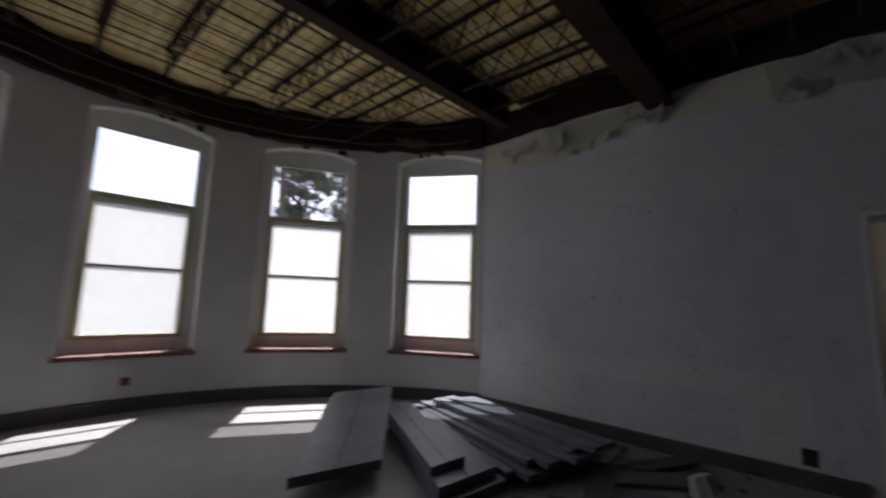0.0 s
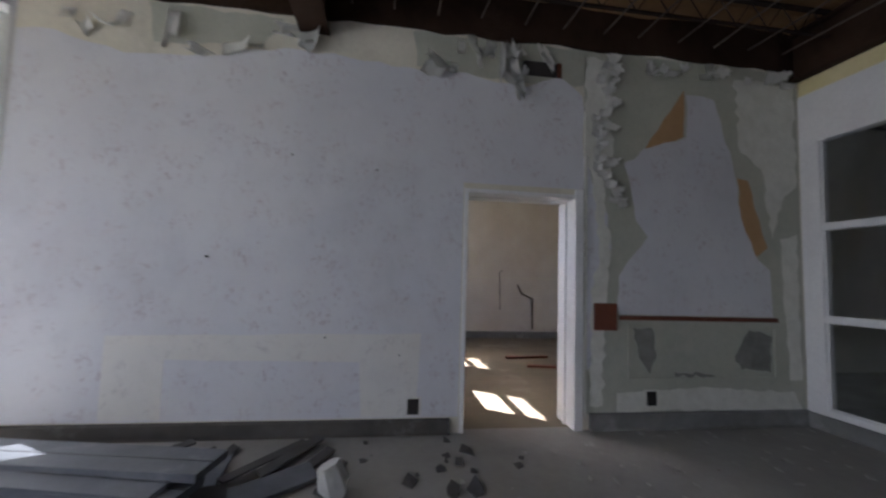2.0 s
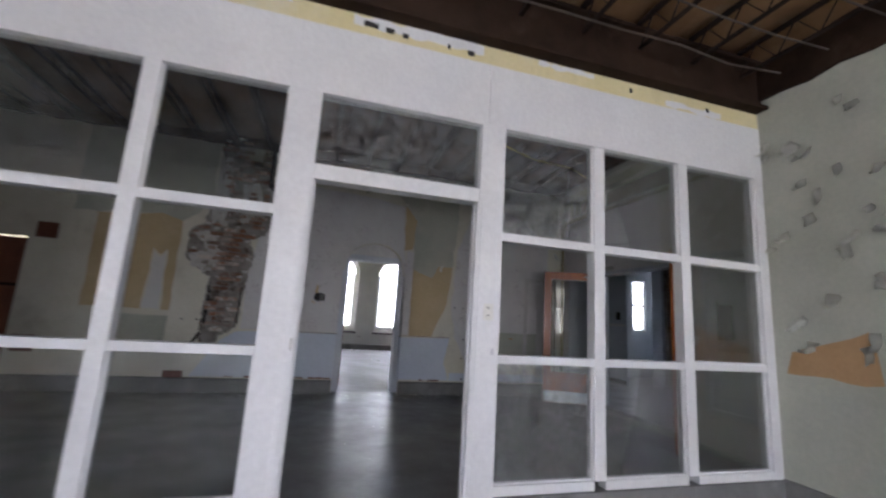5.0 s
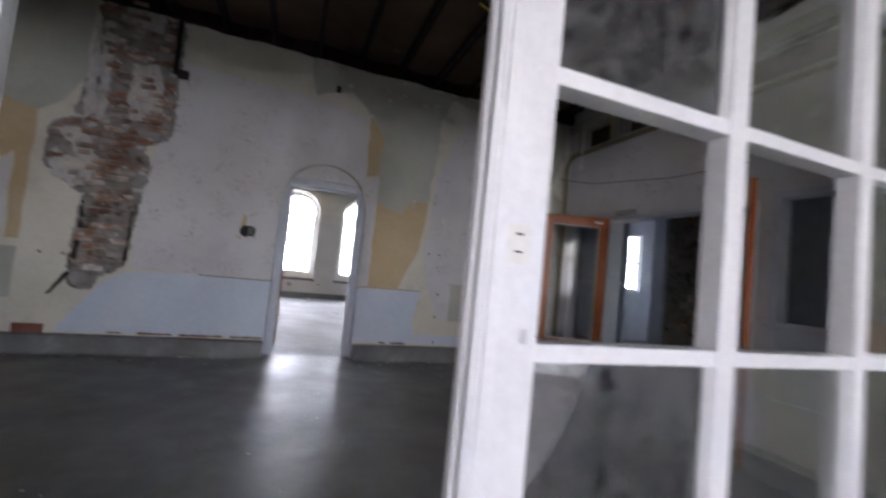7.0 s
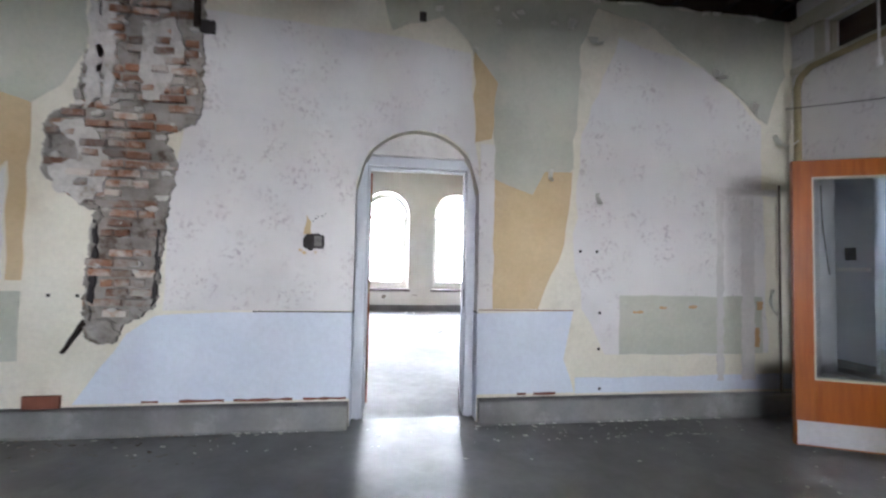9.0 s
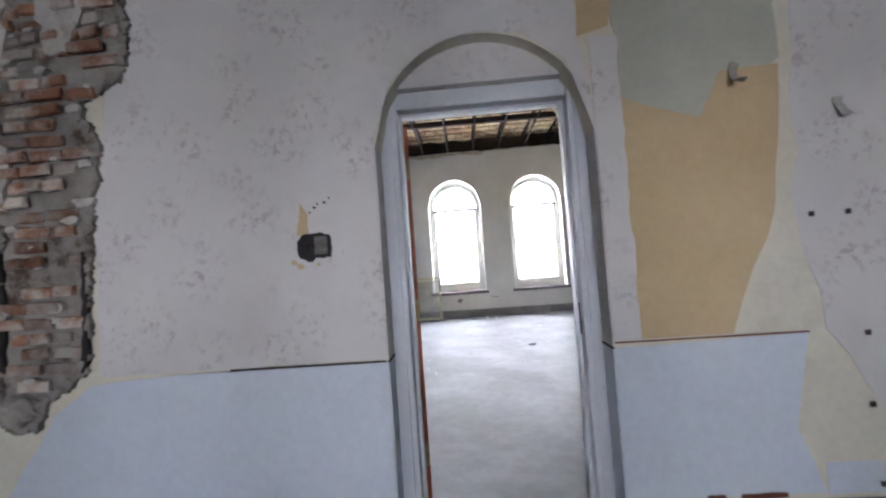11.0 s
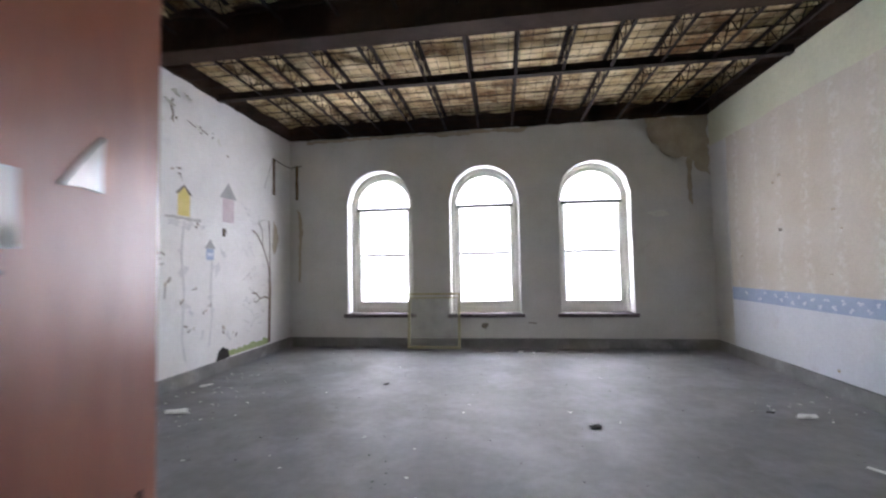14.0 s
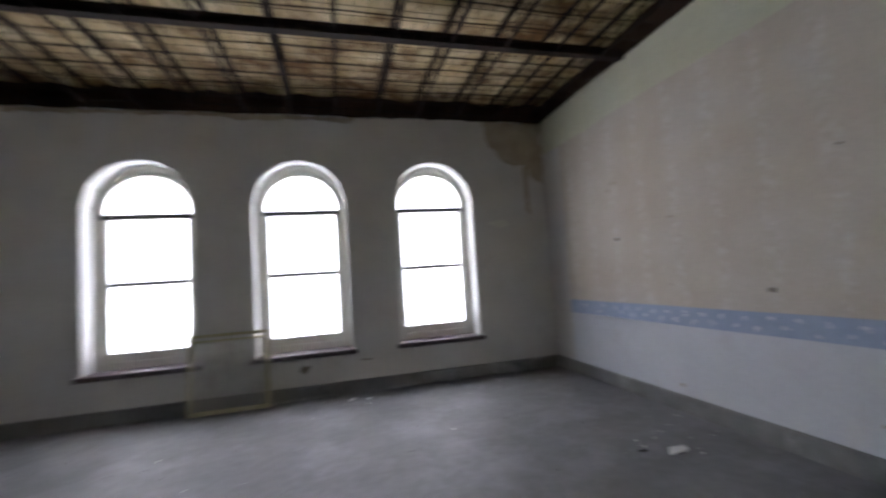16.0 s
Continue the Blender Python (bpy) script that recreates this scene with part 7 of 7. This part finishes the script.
for k in range(11):
    y = 1.15 + 0.19 * k
    board("thin_board", (4.30 + 0.05 * (k % 4) + 0.06 * (k % 3), y, 0.02 + 0.007 * (k % 4)), (0.05 + 0.02 * (k % 3), 0.06, 0.0), (0.42 + 0.05 * (k % 5), -0.10 - 0.09 * (k % 4), 0.008 * (k % 3)), 0.01, "thin dark lath lying flat by the wall", 0.0, M_BOARD, "loose boards")

# white plastic scrap
bm = bmesh.new()
rings = []
for f in (0.0, 0.25, 0.5, 0.75, 1.0):
    ring = []
    for q in range(18):
        a = q * 2 * math.pi / 18
        dent = 1 - 0.32 * max(0.0, math.cos(a - 2.2)) ** 3 * (0.3 + f) + 0.07 * noise.noise(Vector((math.cos(a) * 2, math.sin(a) * 2, f * 3)))
        r = (0.066 + 0.026 * f) * dent * (1 + 0.10 * ((q % 3) - 1))
        ring.append(bm.verts.new((r * math.cos(a), r * math.sin(a), -0.075 + 0.15 * f + 0.035 * math.sin(2 * a + 1) * f)))
    rings.append(ring)
for p, q in zip(rings, rings[1:]):
    for i in range(18):
        bm.faces.new((p[i], p[(i + 1) % 18], q[(i + 1) % 18], q[i]))
bm.faces.new(rings[0][::-1])
bmesh.ops.solidify(bm, geom=bm.faces[:], thickness=0.003)
o = tagged(mesh_ob("crumpled_tub", bm, M_PAPERBIT), "crumpled white plastic tub on the floor", "tub")
o.matrix_basis = pose(4.35, 1.10, 0.10, 160, 10, 20)


# ---- debris ----
M_DUSTY = surf("dusty_flake", (0.27, 0.26, 0.245), (0.46, 0.45, 0.42), 0.9, coarse=8.0, bump=0.3)


def debris(name, x0, y0, x1, y1, n, size, material, label, seed, near=None, base=0.0):
    r = random.Random(seed)
    bm = bmesh.new()
    for k in range(n):
        if near and r.random() < 0.75:
            x, y = near[k % len(near)]
            x, y = x + r.gauss(0, 0.35), y + r.gauss(0, 0.3)
            x, y = min(max(x, x0), x1), min(max(y, y0), y1)
        else:
            x, y = r.uniform(x0, x1), r.uniform(y0, y1)
        s = size * r.uniform(0.3, 1.0) ** 1.5
        a0 = r.uniform(0, 6.28)
        m = r.randint(4, 6)
        tilt, h = r.uniform(0, 0.5), 0.002
        pts = [(s * r.uniform(0.3, 1) * math.cos(a0 + 6.283 * q / m), s * 0.6 * r.uniform(0.5, 1) * math.sin(a0 + 6.283 * q / m)) for q in range(m)]
        lo = [bm.verts.new((x + p, y + q, 0.0015 + max(0, p * tilt) )) for p, q in pts]
        hi = [bm.verts.new((x + p, y + q, 0.0035 + max(0, p * tilt) + 0.1 * s * r.random())) for p, q in pts]
        bm.faces.new(lo[::-1])
        bm.faces.new(hi)
        for q in range(m):
            bm.faces.new((lo[q], lo[(q + 1) % m], hi[(q + 1) % m], hi[q]))
    bmesh.ops.translate(bm, verts=bm.verts, vec=(0, 0, base))
    tagged(mesh_ob(name, bm, material), label, "debris", kind="stuff")


debris("paint_flakes", -1.0, -2.9, 5.1, 3.0, 55, 0.05, M_DUSTY, "dusty paint flakes scattered on the floor", 1, [(4.8, -0.9), (4.7, -1.6), (4.4, -2.3), (4.5, 0.0), (4.9, -2.7)])
debris("paint_flakes", 3.2, -2.9, 5.05, -0.2, 30, 0.05, M_DUSTY, "pale curled paint flakes fallen below the wall", 9, [(4.5, -0.75), (4.2, -1.2), (4.7, -1.5), (4.4, -1.9)])
debris("dark_scraps", 4.0, -0.2, 5.05, 0.95, 20, 0.12, M_BOARD, "dark torn scraps heaped on the floor", 8, [(4.5, 0.35), (4.7, 0.6), (4.35, 0.7)])
debris("dark_grit", -1.0, -2.9, 5.1, 5.0, 110, 0.018, M_MORTAR, "grey grit scattered on the floor", 2)
debris("plaster_crumbs", 3.0, -7.35, 5.5, -6.9, 120, 0.03, M_MORTAR, "plaster crumbs below the bare brick", 3, [(4.4, -7.2), (3.8, -7.2), (3.2, -7.25)], HALL)
debris("paint_flakes", -2.0, -7.3, 3.0, -4.0, 90, 0.022, M_FLAKE, "pale paint flakes scattered on the hall floor", 4, [(-0.6, -6.9), (0.3, -7.1), (-1.2, -6.2)], HALL)
debris("skirting_chips", -2.0, -7.36, 6.0, -7.05, 120, 0.035, M_FLAKE, "pale chips fallen along the skirting", 14, [(0.6, -7.28), (-0.2, -7.3), (-0.9, -7.25), (2.4, -7.28), (3.1, -7.3)], HALL)
debris("paint_flakes", -1.8, -14.9, 5.3, -10.4, 130, 0.026, M_FLAKE, "pale paint flakes scattered on the floor", 5, [(4.9, -12.0), (5.1, -12.8), (4.7, -11.2), (-1.2, -12.3), (1.2, -14.9)])
debris("dark_grit", -1.8, -14.9, 5.3, -10.4, 150, 0.016, M_DARK, "dark grit scattered on the floor", 6)
for k, (x, y, s, mt) in enumerate(((2.98, -12.83, 0.035, M_DARK), (0.74, -11.70, 0.05, M_DARK), (-1.20, -12.10, 0.08, M_PAPERBIT), (4.86, -11.68, 0.11, M_PAPERBIT), (5.25, -12.6, 0.06, M_PAPERBIT), (1.25, -14.85, 0.05, M_PAPERBIT), (1.05, -14.8, 0.04, M_PAPERBIT), (0.29, -10.40, 0.03, M_DARK), (-0.95, -12.2, 0.03, M_DARK), (4.5, -10.9, 0.06, M_PAPERBIT), (2.55, -1.95, 0.06, M_PAPERBIT), (3.4, -2.0, 0.05, M_PAPERBIT))):
    bm = bmesh.new()
    r2 = random.Random(k + 30)
    bmesh.ops.create_icosphere(bm, subdivisions=2, radius=s)
    for v in bm.verts:
        v.co = Vector((v.co.x * (1.2 + r2.uniform(-0.45, 0.45)), v.co.y * (0.6 + r2.uniform(-0.3, 0.3)), v.co.z * 0.13 + r2.uniform(-0.007, 0.007)))
    lowest = min(v.co.z for v in bm.verts)
    o = tagged(mesh_ob("paper_scrap" if mt is M_PAPERBIT else "dark_lump", bm, mt), "crumpled pale scrap on the floor" if mt is M_PAPERBIT else "small dark lump of rubble on the floor", "scrap")
    o.matrix_basis = pose(x, y, -lowest, 0, 0, r2.uniform(0, 180))


# black plastic scrap and a crumpled white bag on the floor of the window room
def limp_sheet(name, at, w, l, lift, material, label, category, seed, turn):
    r = random.Random(seed)
    bm = bmesh.new()
    n, m = 12, 10
    grid = []
    for i in range(n + 1):
        row = []
        for j in range(m + 1):
            x, y = (i / n - 0.5) * w, (j / m - 0.5) * l
            edge = 1 + 0.12 * noise.noise(Vector((i * 0.9, j * 0.9, seed)))
            z = lift * (0.35 + 0.65 * abs(noise.noise(Vector((x * 9, y * 9, seed))))) * (0.25 + 0.75 * (1 - min(1, 2.2 * abs(y) / l)))
            row.append(bm.verts.new((x * edge, y * edge, 0.003 + z)))
        grid.append(row)
    for i in range(n):
        for j in range(m):
            bm.faces.new((grid[i][j], grid[i + 1][j], grid[i + 1][j + 1], grid[i][j + 1]))
    bmesh.ops.solidify(bm, geom=bm.faces[:], thickness=0.002)
    o = tagged(mesh_ob(name, bm, material, None, True), label, category)
    o.matrix_basis = pose(at[0], at[1], 0.0, 0, 0, turn)


limp_sheet("plastic_sheet", (-0.68, -10.42), 0.36, 0.24, 0.05, M_DARK, "torn black plastic sheet lying on the floor", "sheet", 3, -12)
limp_sheet("plastic_bag", (-0.80, -10.16), 0.26, 0.22, 0.12, M_PAPERBIT, "crumpled white plastic bag on the floor", "bag", 5, 25)
strip = boxes(((-0.115, -0.018, 0.0), (0.115, 0.018, 0.006)), bevel=0.002)
o = tagged(mesh_ob("paper_strip", strip, M_PAPERBIT), "white paper strip lying on the floor", "scrap")
o.matrix_basis = pose(-1.0, -11.05, 0.001, 0, 0, 125)


# ---- tree outside ----
def tree(x, y, z0, height, spread, seed, leaves=4200):
    r = random.Random(seed)
    top = new("conifer_tree")
    top.matrix_basis = pose(x, y, z0)
    bm = bmesh.new()
    prev = None
    n = 14
    for k in range(n + 1):
        f = k / n
        rad = 0.34 * (1 - f) ** 1.1 + 0.03
        c = Vector((0.25 * math.sin(f * 5), 0.2 * math.cos(f * 4), f * height))
        ringv = [bm.verts.new(c + Vector((rad * math.cos(q * 0.785), rad * math.sin(q * 0.785), 0))) for q in range(8)]
        if prev:
            for q in range(8):
                bm.faces.new((prev[q], prev[(q + 1) % 8], ringv[(q + 1) % 8], ringv[q]))
        prev = ringv
    part("trunk", bm, M_BARK, top)
    limbs, crown = bmesh.new(), bmesh.new()
    tips = []
    for k in range(70):
        f = r.uniform(0.16, 0.98)
        ln = spread * (1.05 - f) ** 0.7 * r.uniform(0.5, 1.0)
        a = r.uniform(0, 6.283)
        p0 = Vector((0, 0, f * height))
        p1 = p0 + Vector((ln * math.cos(a) * 0.6, ln * math.sin(a) * 0.6, 0.05 * ln))
        p2 = p0 + Vector((ln * math.cos(a), ln * math.sin(a), -0.25 * ln))
        rod(limbs, p0, p1, 0.045, 5)
        rod(limbs, p1, p2, 0.025, 5)
        tips.append((p0, p1, p2))
    part("limbs", limbs, M_BARK, top)
    for k in range(leaves):
        p0, p1, p2 = r.choice(tips)
        f = r.random()
        p = p0.lerp(p1, 0.3 + f * 1.4) if f < 0.5 else p1.lerp(p2, (f - 0.5) * 2.1)
        p = p + Vector((r.gauss(0, 0.22), r.gauss(0, 0.22), r.gauss(-0.12, 0.2)))
        s = r.uniform(0.10, 0.26)
        d1 = Vector((r.uniform(-1, 1), r.uniform(-1, 1), r.uniform(-1, 0.4))).normalized() * s
        d2 = d1.cross(Vector((r.uniform(-1, 1), r.uniform(-1, 1), 1))).normalized() * s * 0.4
        crown.faces.new([crown.verts.new(q) for q in (p - d1, p + d2, p + d1, p - d2)])
    part("crown", crown, M_LEAF, top)
    tagged(top, "tall dark conifer outside the bay window", "tree")


tree(8.7, 17.4, -4.2, 17.5, 5.2, 7, 20000)
tree(14.5, 21.5, -4.2, 14.0, 3.0, 8, 3500)
